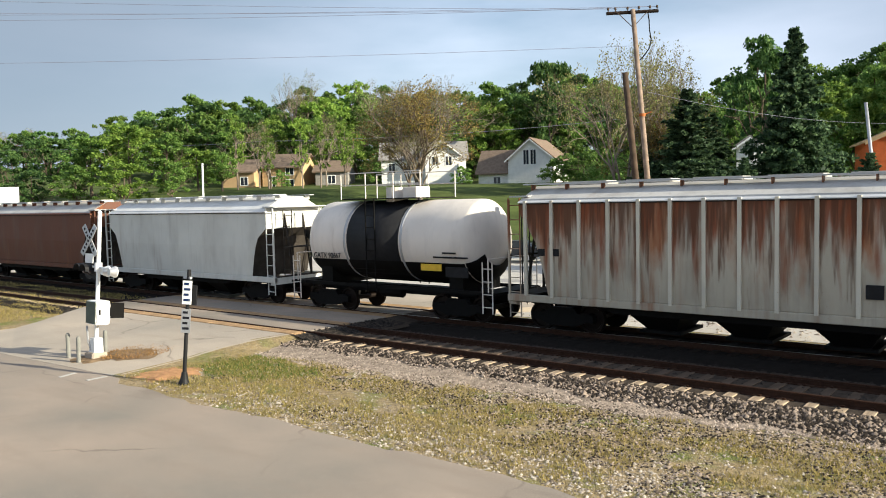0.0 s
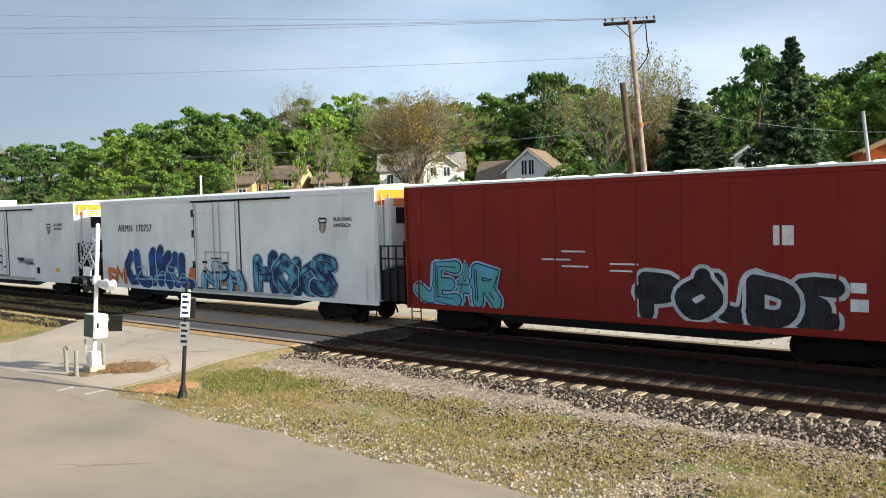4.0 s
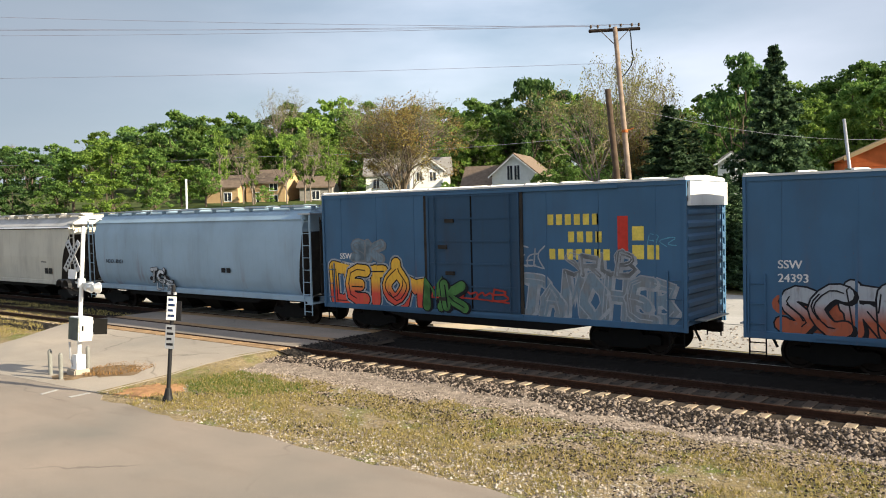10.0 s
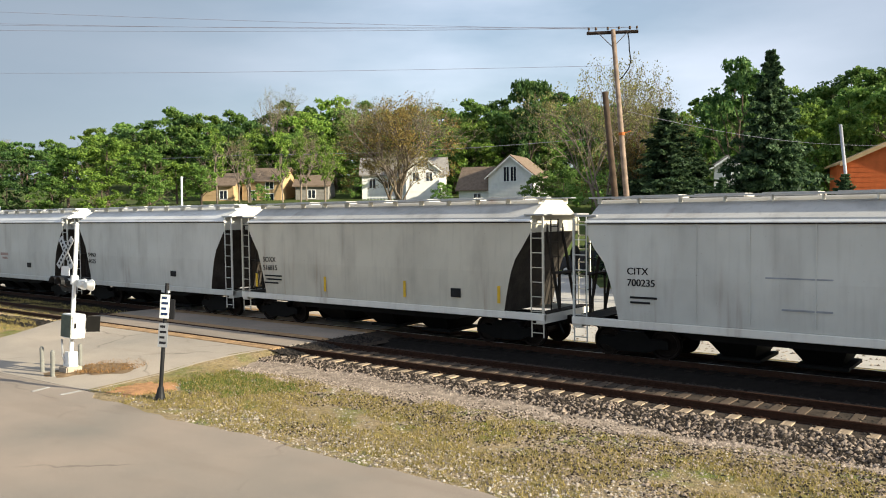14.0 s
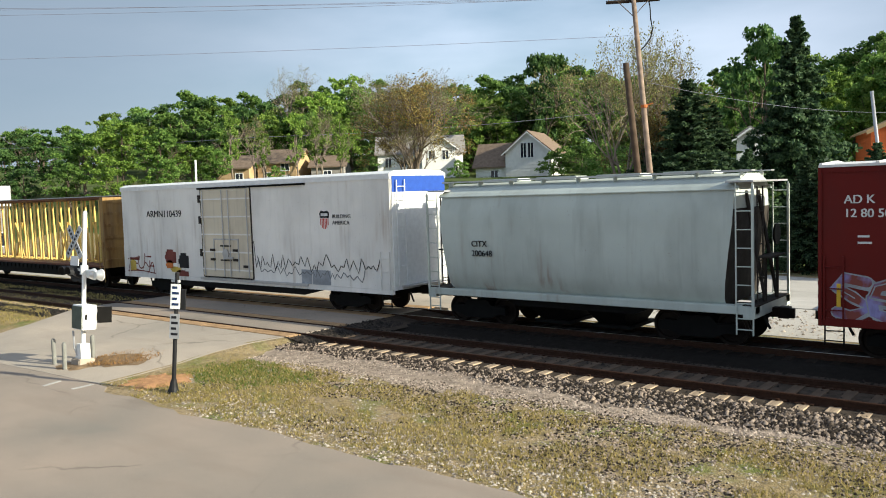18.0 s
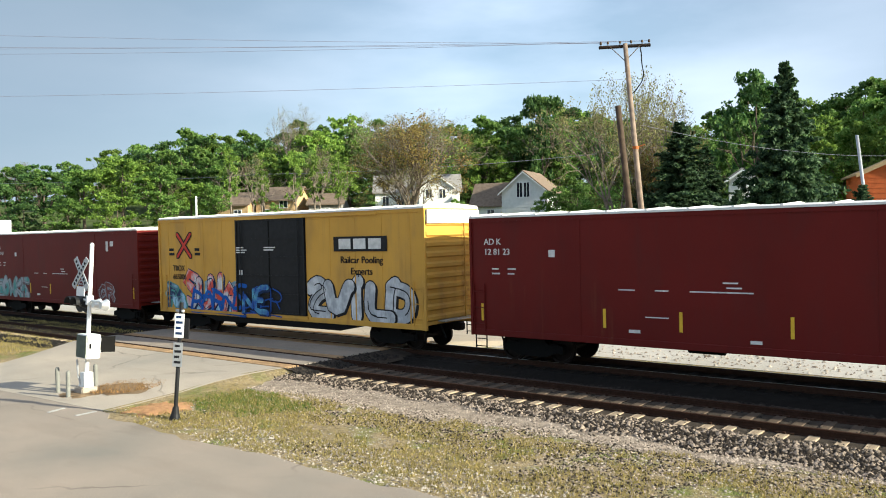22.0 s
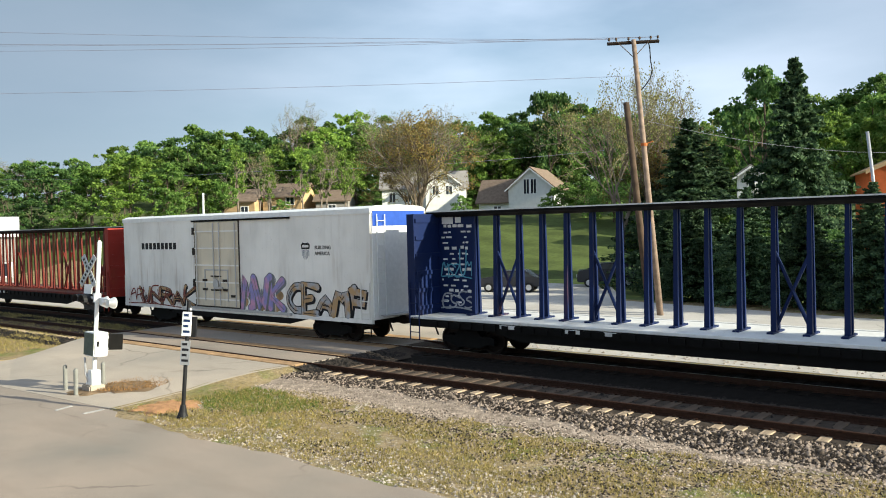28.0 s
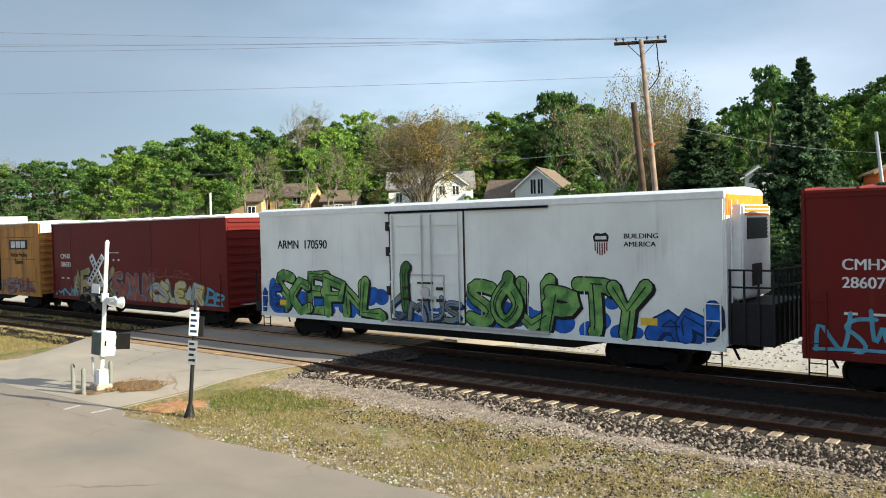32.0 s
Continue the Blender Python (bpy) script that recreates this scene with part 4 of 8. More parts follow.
    bracket = raw(boxes((-0.012, 0.012, -0.12, 0.12, crown - 0.12, top + 0.02)), "walkway_bracket", paint)
    k = int((length - 1) / 1.2)
    for i in range(k + 1):
        for s in (-1, 1):
            shared("walkway_bracket", bracket, car, pose(0.6 + i * (length - 1.2) / k, s * 0.82, 0))
    for i in range(4 if length < 12 else 6):
        nn = 4 if length < 12 else 6
        x = 1.2 + (i + 0.5) * (length - 2.4) / nn
        part("hatch_cover", soft_box(x - 0.75, x + 0.75, -0.4, 0.4, crown - 0.02, crown + 0.13, 0.05, 2), roof or paint, car)
    for i in range(ribs):
        x = 0.75 + i * (length - 1.5) / (ribs - 1)
        z0 = low + 0.02
        for zz in np.arange(low, split, 0.2):
            if inset(float(zz)) < min(x, length - x) - 0.1:
                z0 = float(zz)
                break
        for s in (-1, 1):
            y0, y1 = sorted((s * (W + 0.0), s * (W + 0.09)))
            part("side_rib", boxes((x - 0.05, x + 0.05, y0, y1, z0, eave)), RIB_BEIGE, car)
    running_gear(car, length, 1.75)
    return car


# ---- boxcars ----
def corrugated_end(car, x, d, z0, z1, paint, name="end"):
    bm = bmesh.new()
    n = 11
    pr = []
    for i in range(n):
        a, b = z0 + (z1 - z0) * i / n, z0 + (z1 - z0) * (i + 1) / n
        pr += [(0.0, a), (0.0, a + (b - a) * 0.35), (0.07, a + (b - a) * 0.5), (0.07, a + (b - a) * 0.8), (0.0, b)]
    pr = [p for i, p in enumerate(pr) if i == 0 or p != pr[i - 1]]
    ring = [(x + d * (u + 0.008), v) for u, v in pr] + [(x - d * 0.05, z1), (x - d * 0.05, z0)]
    pts = [[bm.verts.new((a, y, b)) for a, b in ring] for y in (-W + 0.03, W - 0.03)]
    m = len(ring)
    for i in range(m):
        j = (i + 1) % m
        bm.faces.new((pts[0][i], pts[0][j], pts[1][j], pts[1][i]))
    bm.faces.new(pts[0])
    bm.faces.new(pts[1])
    return part(name, bm, paint, car)


def gable_roof(car, length, eave, rise, paint, over=0.06):
    pr = [(-W - over, eave), (-W - over, eave + 0.06), (0, eave + rise), (W + over, eave + 0.06), (W + over, eave)]
    ob = part("roof", extruded(pr, "x", -0.04, length + 0.04), paint, car)
    k = int(length / 1.2)
    for i in range(k + 1):
        x = i * length / k
        bm = bmesh.new()
        for s in (-1, 1):
            pts = []
            for xx in (x - 0.035, x + 0.035):
                for t, up in ((1.0, 0.0), (0.0, 0.0), (0.0, 0.04), (1.0, 0.04)):
                    pts.append(bm.verts.new((xx, s * (W + over - 0.05) * t, eave + rise + (0.06 - rise) * t + 0.002 + up)))
            for f in ((0, 1, 2, 3), (7, 6, 5, 4), (3, 2, 6, 7), (0, 4, 5, 1), (0, 3, 7, 4)):
                bm.faces.new([pts[q] for q in f])
        part("roof_seam", bm, paint, ob)
    return ob


def boxcar(label, start, length, paint, eave=4.6, rise=0.16, roof=None, floor=0.82, door=None, door_paint=None, ribs=0, end_paint=None, seams=0, skirt=True, name="boxcar"):
    car = thing(name, label, "rail car", pose(start, TRAIN_Y, 0), "freight train")
    part("body", boxes((0, length, -W, W, floor + 0.16, eave)), paint, car)
    gable_roof(car, length, eave, rise, roof or WHITE_PAINT)
    for s in (-1, 1):
        y0, y1 = sorted((s * (W - 0.1), s * (W + 0.025)))
        part("side_sill", soft_box(0, length, y0, y1, floor, floor + 0.2, 0.015, 1), paint, car)
        if skirt:
            part("fish_belly_sill", extruded([(2.9, floor), (length - 2.9, floor), (length - 4.2, floor - 0.24), (4.2, floor - 0.24)], "y", s * (W - 0.03) - 0.03, s * (W - 0.03) + 0.03), STEEL_BLACK, car)
        part("eave_rail", boxes((0, length, min(s * W, s * (W + 0.03)), max(s * W, s * (W + 0.03)), eave - 0.12, eave)), paint, car)
        for i in range(seams):
            x = (i + 0.5) * length / seams
            part("panel_seam", boxes((x - 0.03, x + 0.03, min(s * W, s * (W + 0.012)), max(s * W, s * (W + 0.012)), floor + 0.2, eave - 0.12)), paint, car)
        for i in range(ribs):
            x = 0.15 + i * (length - 0.3) / (ribs - 1)
            if door and door[0] - 0.1 < x < door[1] + 0.1:
                continue
            part("side_post", boxes((x - 0.06, x + 0.06, min(s * W, s * (W + 0.07)), max(s * W, s * (W + 0.07)), floor + 0.2, eave - 0.12)), paint, car)
    for x, d in ((0.0, -1), (length, 1)):
        corrugated_end(car, x, d, floor + 0.16, eave - 0.02, end_paint or paint)
        for s in (-1, 1):
            ladder(car, (0.08 if d < 0 else length - 0.5), s * (W + 0.04), 0.95, 2.5 if s < 0 else eave, 0.42, paint)
            ladder(car, (0.08 if d < 0 else length - 0.5), s * (W - 0.05), 0.34, 0.82, 0.42, STEEL_BLACK, rungs=2, name="sill_step")
            part("corner_post", boxes((x - 0.05, x + 0.03 if d < 0 else x + 0.05, s * W - 0.05, s * W + 0.05, floor, eave)), end_paint or paint, car)
        ladder(car, x + d * 0.12, 0.6, 1.1, eave - 0.2, 0.42, end_paint or paint, "y")
        part("end_platform", boxes((min(x, x + d * 0.35), max(x, x + d * 0.35), -0.9, 0.9, 1.08, 1.12)), STEEL_GREY, car)
    if door:
        a, b = door
        dp = door_paint or paint
        dr = part("door", boxes((a, b, -W - 0.035, -W + 0.02, floor + 0.22, eave - 0.14)), dp, car)
        rows = [(a, a + 0.09, -W - 0.07, -W - 0.03, floor + 0.22, eave - 0.14), (b - 0.09, b, -W - 0.07, -W - 0.03, floor + 0.22, eave - 0.14)]
        n = 5
        for i in range(n + 1):
            z = floor + 0.24 + i * (eave - 0.16 - floor - 0.3) / n
            rows.append((a + 0.09, b - 0.09, -W - 0.06, -W - 0.03, z, z + 0.05))
        part("door_frame", boxes(*rows), dp, dr)
        if b - a < 4 and dp is not BLACK_PAINT:
            for z0, z1, x0, x1 in ((floor + 0.22, eave - 0.1, a - 0.12, a - 0.02), (floor + 0.22, eave - 0.1, b + 0.02, b + 0.12), (eave - 0.14, eave - 0.06, a, b)):
                part("door_jamb", boxes((x0, x1, -W - 0.05, -W, z0, z1)), SHADE_GRIME, dr)
            for i in range(4):
                z = floor + 0.5 + i * (eave - floor - 0.7) / 4
                part("lock_plate", boxes((a + 0.5 + 0.3 * (i % 2), a + 0.85 + 0.3 * (i % 2), -W - 0.1, -W - 0.035, z, z + 0.12)), SHADE_GRIME, dr)
        part("door_gap", boxes((a - 0.05, a, -W - 0.02, -W + 0.01, floor + 0.22, eave - 0.14), (b, b + 0.05, -W - 0.02, -W + 0.01, floor + 0.22, eave - 0.14), ((a + b) / 2 - 0.03, (a + b) / 2 + 0.03, -W - 0.045, -W - 0.03, floor + 0.22, eave - 0.14)), STEEL_BLACK, dr)
        for x in (a + 0.35, b - 0.35):
            part("door_rod", tubes(((x, -W - 0.09, floor + 0.25), (x, -W - 0.09, eave - 0.2), 0.022)), dp, dr)
        part("door_track", boxes((a - (b - a) * 0.9, b + 0.1, -W - 0.07, -W, floor + 0.1, floor + 0.2)), paint, car)
        part("door_track", boxes((a - 0.1, b + (b - a) * 0.9, -W - 0.07, -W, eave - 0.15, eave - 0.07)), paint, car)
    running_gear(car, length, 2.0)
    return car


def reefer(label, start, length, paint, eave=5.0, end_paint=None, unit=True, top_paint=None, floor=0.85, door=(6.6, 9.9), door_paint=None, bars_on_door=4):
    car = thing("refrigerator_car", label, "rail car", pose(start, TRAIN_Y, 0), "freight train")
    part("body", soft_box(0, length, -W, W, floor + 0.1, eave, 0.03, 2), paint, car)
    pr = [(-W - 0.03, eave - 0.16), (-W - 0.03, eave + 0.02), (-W + 0.25, eave + 0.12), (0, eave + 0.17), (W - 0.25, eave + 0.12), (W + 0.03, eave + 0.02), (W + 0.03, eave - 0.16)]
    part("roof", extruded(pr, "x", -0.02, length + 0.02), WHITE_PAINT, car)
    for s in (-1, 1):
        y0, y1 = sorted((s * (W - 0.1), s * (W + 0.02)))
        part("side_sill", boxes((0, length, y0, y1, floor - 0.04, floor + 0.12)), paint, car)
        part("fish_belly_sill", extruded([(3.3, floor), (length - 3.3, floor), (length - 4.6, floor - 0.28), (4.6, floor - 0.28)], "y", s * (W - 0.05) - 0.03, s * (W - 0.05) + 0.03), STEEL_BLACK, car)
    a, b = door
    dp = door_paint or paint
    dr = part("plug_door", soft_box(a, b, -W - 0.05, -W + 0.02, floor + 0.22, eave - 0.25, 0.02, 1), dp, car)
    rows = [(a, b, -W - 0.075, -W - 0.045, z, z + 0.06) for z in np.linspace(floor + 0.5, eave - 0.7, bars_on_door)]
    for row in rows:
        part("door_bar", boxes(row), paint, dr)
    for x in (a + 0.18, (a + b) / 2 - 0.12, (a + b) / 2 + 0.3, b - 0.15):
        part("lock_rod", tubes(((x, -W - 0.1, floor + 0.25), (x, -W - 0.1, eave - 0.3), 0.024)), STEEL_GREY, dr)
    for x0, x1, z0, z1 in ((a - 0.05, a, floor + 0.2, eave - 0.24), (b, b + 0.05, floor + 0.2, eave - 0.24), (a, b, floor + 0.17, floor + 0.22)):
        part("door_gasket", boxes((x0, x1, -W - 0.035, -W, z0, z1)), SHADE_GRIME, dr)
    for x, z in ((a + 0.6, 1.75), ((a + b) / 2 + 0.5, 1.75), ((a + b) / 2 + 0.5, 2.15), (a + 0.6, 2.15), (b - 0.5, 1.5)):
        part("lock_plate", boxes((x, x + 0.28, -W - 0.11, -W - 0.05, z, z + 0.1)), SHADE_GRIME, dr)
    lock = part("lock_frame", boxes(((a + b) / 2 - 0.85, (a + b) / 2 + 0.85, -W - 0.075, -W - 0.05, 2.62, 2.68), ((a + b) / 2 - 0.85, (a + b) / 2 - 0.79, -W - 0.075, -W - 0.05, 1.3, 2.62), ((a + b) / 2 + 0.79, (a + b) / 2 + 0.85, -W - 0.075, -W - 0.05, 1.3, 2.62)), STEEL_GREY, dr)
    bm = bmesh.new()
    tube(bm, ((a + b) / 2, -W - 0.12, 2.05), ((a + b) / 2, -W - 0.06, 2.05), 0.2, n=14)
    part("lock_hub", bm, STEEL_GREY, lock)
    for z in (1.75, 2.35):
        part("lock_arm", boxes(((a + b) / 2 - 0.35, (a + b) / 2 + 0.35, -W - 0.11, -W - 0.07, z, z + 0.06)), SHADE_GRIME, lock)
    for z in (1.9, 3.3, 4.2):
        part("door_hinge", boxes((a - 0.2, a - 0.06, -W - 0.06, -W, z, z + 0.32)), SHADE_GRIME, dr)
    part("door_handle", boxes(((a + b) / 2 - 0.05, (a + b) / 2 + 0.5, -W - 0.13, -W - 0.09, 1.85, 1.93)), STEEL_GREY, dr)
    part("door_track", boxes((a - 0.2, b + 3.3, -W - 0.08, -W, eave - 0.24, eave - 0.17)), STEEL_BLACK, car)
    part("door_track", boxes((a - 0.2, b + 3.3, -W - 0.1, -W, floor + 0.06, floor + 0.16)), STEEL_GREY, car)
    for x in (1.6, 3.2, 4.9, 11.4, 13.2, 15.2):
        if x < length - 0.4 and not a - 0.3 < x < b + 0.3:
            part("panel_seam", boxes((x - 0.012, x + 0.012, -W - 0.006, -W, floor + 0.15, eave - 0.2)), paint, car)
    for x, d in ((0.0, -1), (length, 1)):
        part("end", boxes((min(x, x + d * 0.04), max(x, x + d * 0.04), -W + 0.06, W - 0.06, floor + 0.1, eave - 0.05)), end_paint or paint, car)
        ladder(car, 0.1 if d < 0 else length - 0.52, -W - 0.04, 0.95, 2.3, 0.42, paint)
        ladder(car, 0.1 if d < 0 else length - 0.52, -W + 0.02, 0.36, 0.85, 0.42, STEEL_BLACK, rungs=2, name="sill_step")
        ladder(car, x + d * 0.12, -1.3, 1.1, eave - 0.2, 0.42, end_paint or paint, "y")
        part("end_platform", boxes((min(x, x + d * 0.4), max(x, x + d * 0.4), -1.1, 1.1, 1.06, 1.1)), STEEL_GREY, car)
    x = length
    if top_paint:
        part("end_band", boxes((x + 0.04, x + 0.055, -W + 0.07, W - 0.07, eave - 0.62, eave - 0.06)), top_paint, car)
    if unit:
        cu = part("cooling_unit", soft_box(x + 0.05, x + 0.36, -1.15, 1.15, 2.2, 4.72, 0.05, 2), WHITE_PAINT, car)
        part("grille", boxes((x + 0.355, x + 0.37, -0.8, 0.8, 3.78, 4.36), *[(x + 0.37, x + 0.395, -0.8, 0.8, z, z + 0.05) for z in np.arange(3.8, 4.34, 0.11)]), BLACK_PAINT, cu)
        for z in (4.42, 4.52, 4.62):
            part("vent_slat", boxes((x + 0.35, x + 0.385, -0.95, 0.95, z, z + 0.06)), top_paint, cu)
        part("service_panel", boxes((x + 0.355, x + 0.372, -0.45, 0.35, 2.5, 3.1)), SHADE_GRIME, cu)
        # black service platform with a railing round it
        cage = part("end_cage", boxes((x + 0.06, x + 1.2, -1.36, 1.36, 1.0, 2.1)), BLACK_PAINT, car, "black service platform with railings below the cooling unit")
        for xx, y in [(x + 1.22, -1.4 + 0.4 * i) for i in range(8)] + [(x + 0.1 + 0.37 * i, sd * 1.4) for i in range(3) for sd in (-1, 1)]:
            part("railing_post", boxes((xx - 0.025, xx + 0.025, y - 0.025, y + 0.025, 1.0, 3.0)), BLACK_PAINT, cage)
        for z in (2.5, 2.95):
            part("rail", boxes((x + 1.2, x + 1.24, -1.42, 1.42, z, z + 0.05)), BLACK_PAINT, cage)
            for sd in (-1, 1):
                part("rail", boxes((x + 0.06, x + 1.2, sd * 1.4 - 0.02, sd * 1.4 + 0.02, z, z + 0.05)), BLACK_PAINT, cage)
        # end platform and grab posts at the other end
        foot = part("end_step", boxes((-0.65, -0.05, -1.3, 1.3, 0.95, 1.35)), BLACK_PAINT, car)
        for i, y in enumerate((-1.3, -0.95, -0.5, 0.2, 0.9, 1.3)):
            part("grab_post", boxes((-0.62 + 0.1 * (i % 2), -0.57 + 0.1 * (i % 2), y - 0.025, y + 0.025, 1.3, 3.2 if i % 2 else 2.7)), BLACK_PAINT, foot)
    running_gear(car, length, 2.6)
    return car


def centerbeam(label, start, length, paint, deck=1.22, top=4.75, posts=16, end_paint=None, edge=None, deck_paint=None):
    car = thing("centerbeam_flatcar", label, "rail car", pose(start, TRAIN_Y, 0), "freight train")
    ep = end_paint or paint
    part("deck", boxes((0.2, length - 0.2, -1.4, 1.4, deck - 0.1, deck)), deck_paint or edge or paint, car)
    for s in (-1, 1):
        y0, y1 = sorted((s * 1.32, s * 1.5))
        part("deck_edge", soft_box(0.1, length - 0.1, y0, y1, deck - 0.08, deck + 0.02, 0.015, 1), edge or paint, car)
        part("side_sill", boxes((0.1, length - 0.1, y0 + 0.015, y1 - 0.015, deck - 0.34, deck - 0.08)), STEEL_BLACK, car)
        part("sill_web", extruded([(3.2, deck - 0.3), (length - 3.2, deck - 0.3), (length - 4.6, deck - 0.62), (4.6, deck - 0.62)], "y", s * 1.36 - 0.03, s * 1.36 + 0.03), STEEL_BLACK, car)
    for x0, x1 in ((0.0, 0.32), (length - 0.32, length)):
        bh = part("bulkhead", boxes((x0, x1, -1.46, 1.46, deck - 0.1, top)), ep, car)
        rows = []
        for z in np.linspace(deck + 0.2, top - 0.3, 6):
            for xx, d in ((x0, -1), (x1, 1)):
                rows.append((min(xx, xx + d * 0.05), max(xx, xx + d * 0.05), -1.4, 1.4, z, z + 0.14))
        part("bulkhead_rib", boxes(*rows), ep, bh)
    # first bay at each end is plated
    for x0, x1 in ((0.32, 1.9), (length - 1.9, length - 0.32)):
        part("end_web", boxes((x0, x1, -0.1, 0.1, deck, top)), ep, car)
    part("top_chord", extruded([(-0.38, top - 0.02), (-0.38, top + 0.06), (0.38, top + 0.06), (0.38, top - 0.02), (0.2, top - 0.12), (-0.2, top - 0.12)], "x", 0.0, length), STEEL_BLACK if paint is not LUMBER_YELLOW else BROWN_CAR, car)
    # light strip paints the sunlit upper edge of the chord
    part("chord_cap", boxes((0.0, length, -0.395, 0.395, top + 0.06, top + 0.1)), ROOF_WHITE if paint is BEAM_BLUE else STEEL_GREY, car)
    step = (length - 3.8) / (posts - 1)
    for i in range(posts):
        x = 1.9 + i * step
        bm = bmesh.new()
        # posts widen towards the deck
        for s in (-1, 1):
            v = [bm.verts.new(p) for p in ((x - 0.075, s * 0.2, deck), (x + 0.075, s * 0.2, deck), (x + 0.075, s * 0.1, deck), (x - 0.075, s * 0.1, deck), (x - 0.055, s * 0.12, top), (x + 0.055, s * 0.12, top), (x + 0.055, s * 0.05, top), (x - 0.055, s * 0.05, top))]
            for f in ((0, 1, 2, 3), (4, 5, 6, 7), (0, 1, 5, 4), (1, 2, 6, 5), (2, 3, 7, 6), (3, 0, 4, 7)):
                bm.faces.new([v[k] for k in f])
        part("post", bm, paint, car)
        part("riser", boxes((x - 0.09, x + 0.09, -0.5, 0.5, deck, deck + 0.05)), paint, car)
        if i in (1, 2, 5, 6, posts - 7, posts - 6, posts - 3, posts - 2):
            e = step if i % 2 else -step
            h = deck + (top - deck) * 0.62
            part("diagonal", tubes(((x, 0, deck + 0.1), (x + e, 0, h), 0.05), n=6), paint, car)
    winch = raw(boxes((-0.12, 0.12, -1.54, -1.44, deck - 0.3, deck - 0.12)), "strap_winch", STEEL_BLACK)
    for i in range(posts * 2):
        shared("strap_winch", winch, car, pose(1.2 + i * (length - 2.4) / (posts * 2 - 1), 0, 0))
    for x in (0.1, length - 0.52):
        ladder(car, x, -1.5, 0.4, deck + 1.2, 0.42, ep)
    running_gear(car, length, 2.3)
    return car


def tank_car(label, start, length, paint, band):
    car = thing("tank_car", label, "rail car", pose(start, TRAIN_Y, 0), "freight train")
    r, cz = 1.48, 2.72
    x0, x1 = 0.9, length - 0.9

    def shell(a, b, rad, ends, mat, name, seg=40):
        bm = bmesh.new()
        prof = [(a + 0.55, rad)] + [(a + 0.55 + (b - a - 1.1) * i / 6, rad) for i in range(1, 7)] if ends else [(a, rad), (b, rad)]
        if ends:
            cap = [(a + 0.55 - 0.55 * math.sin(t), rad * math.cos(t)) for t in np.linspace(1.45, 0.15, 8)]
            cap2 = [(b - 0.55 + 0.55 * math.sin(t), rad * math.cos(t)) for t in np.linspace(0.15, 1.45, 8)]
            prof = cap + prof + cap2
        rings = [[bm.verts.new((px, pr * math.sin(2 * math.pi * i / seg), cz + pr * math.cos(2 * math.pi * i / seg))) for i in range(seg)] for px, pr in prof]
        for p, q in zip(rings, rings[1:]):
            for i in range(seg):
                bm.faces.new((p[i], p[(i + 1) % seg], q[(i + 1) % seg], q[i]))
        bm.faces.new(rings[0])
        bm.faces.new(rings[-1])
        return part(name, bm, mat, car, smooth=True)
    shell(x0, x1, r, True, paint, "tank")
    m = (x0 + x1) / 2 - 0.4
    shell(m - 1.3, m + 1.3, r + 0.012, False, band, "band")
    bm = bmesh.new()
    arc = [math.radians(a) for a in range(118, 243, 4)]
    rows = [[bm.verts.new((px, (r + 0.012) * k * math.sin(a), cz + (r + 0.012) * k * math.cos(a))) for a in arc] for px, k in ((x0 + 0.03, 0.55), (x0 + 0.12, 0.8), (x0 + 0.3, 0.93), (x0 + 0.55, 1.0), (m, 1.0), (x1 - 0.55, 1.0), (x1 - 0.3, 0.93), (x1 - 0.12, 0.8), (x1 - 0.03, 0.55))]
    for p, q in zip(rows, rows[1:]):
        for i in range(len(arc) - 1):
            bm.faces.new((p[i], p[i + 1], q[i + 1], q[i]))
    part("belly", bm, STEEL_BLACK, car, "black underside of the tank", smooth=True)
    for x in (m - 1.42, m + 1.42):
        shell(x - 0.04, x + 0.04, r + 0.03, False, STEEL_GREY, "strap")
    for x in (x0 + 1.0, x1 - 1.0):
        part("saddle", boxes((x - 0.3, x + 0.3, -1.1, 1.1, 1.0, 1.75)), STEEL_BLACK, car)
    part("side_sill", boxes((0.1, length - 0.1, -1.3, -1.2, 1.0, 1.12), (0.1, length - 0.1, 1.2, 1.3, 1.0, 1.12), (0.05, 0.9, -1.35, 1.35, 1.02, 1.1), (length - 0.9, length - 0.05, -1.35, 1.35, 1.02, 1.1)), STEEL_BLACK, car)
    # top platform with posts and rails
    part("platform", boxes((m - 2.0, m + 2.0, -1.0, 1.0, cz + r + 0.06, cz + r + 0.1)), STEEL_BLACK, car)
    bm = bmesh.new()
    tube(bm, (m, 0, cz + r - 0.05), (m, 0, cz + r + 0.5), 0.42, n=18)
    part("dome", bm, paint, car, smooth=False)
    part("valve_box", soft_box(m + 0.6, m + 1.3, -0.4, 0.4, cz + r + 0.08, cz + r + 0.5, 0.03, 1), paint, car)
    rows = []
    for x in (m - 2.0, m - 0.7, m + 0.7, m + 2.0):
        for y in (-1.0, 1.0):
            rows.append(((x, y, cz + r + 0.08), (x, y, cz + r + 1.05), 0.025))
    for y in (-1.0, 1.0):
        for z in (0.6, 1.05):
            rows.append(((m - 2.0, y, cz + r + z), (m + 2.0, y, cz + r + z), 0.02))
    part("guard_rail", tubes(*rows), paint, car)
    for s in (-1, 1):
        ladder(car, m - 0.25, s * (r + 0.03), 0.9, cz + r + 0.1, 0.45, STEEL_BLACK)
    for x in (0.2, length - 0.6):
        for s in (-1, 1):
            ladder(car, x, s * 1.35, 0.4, 2.1, 0.4, paint)
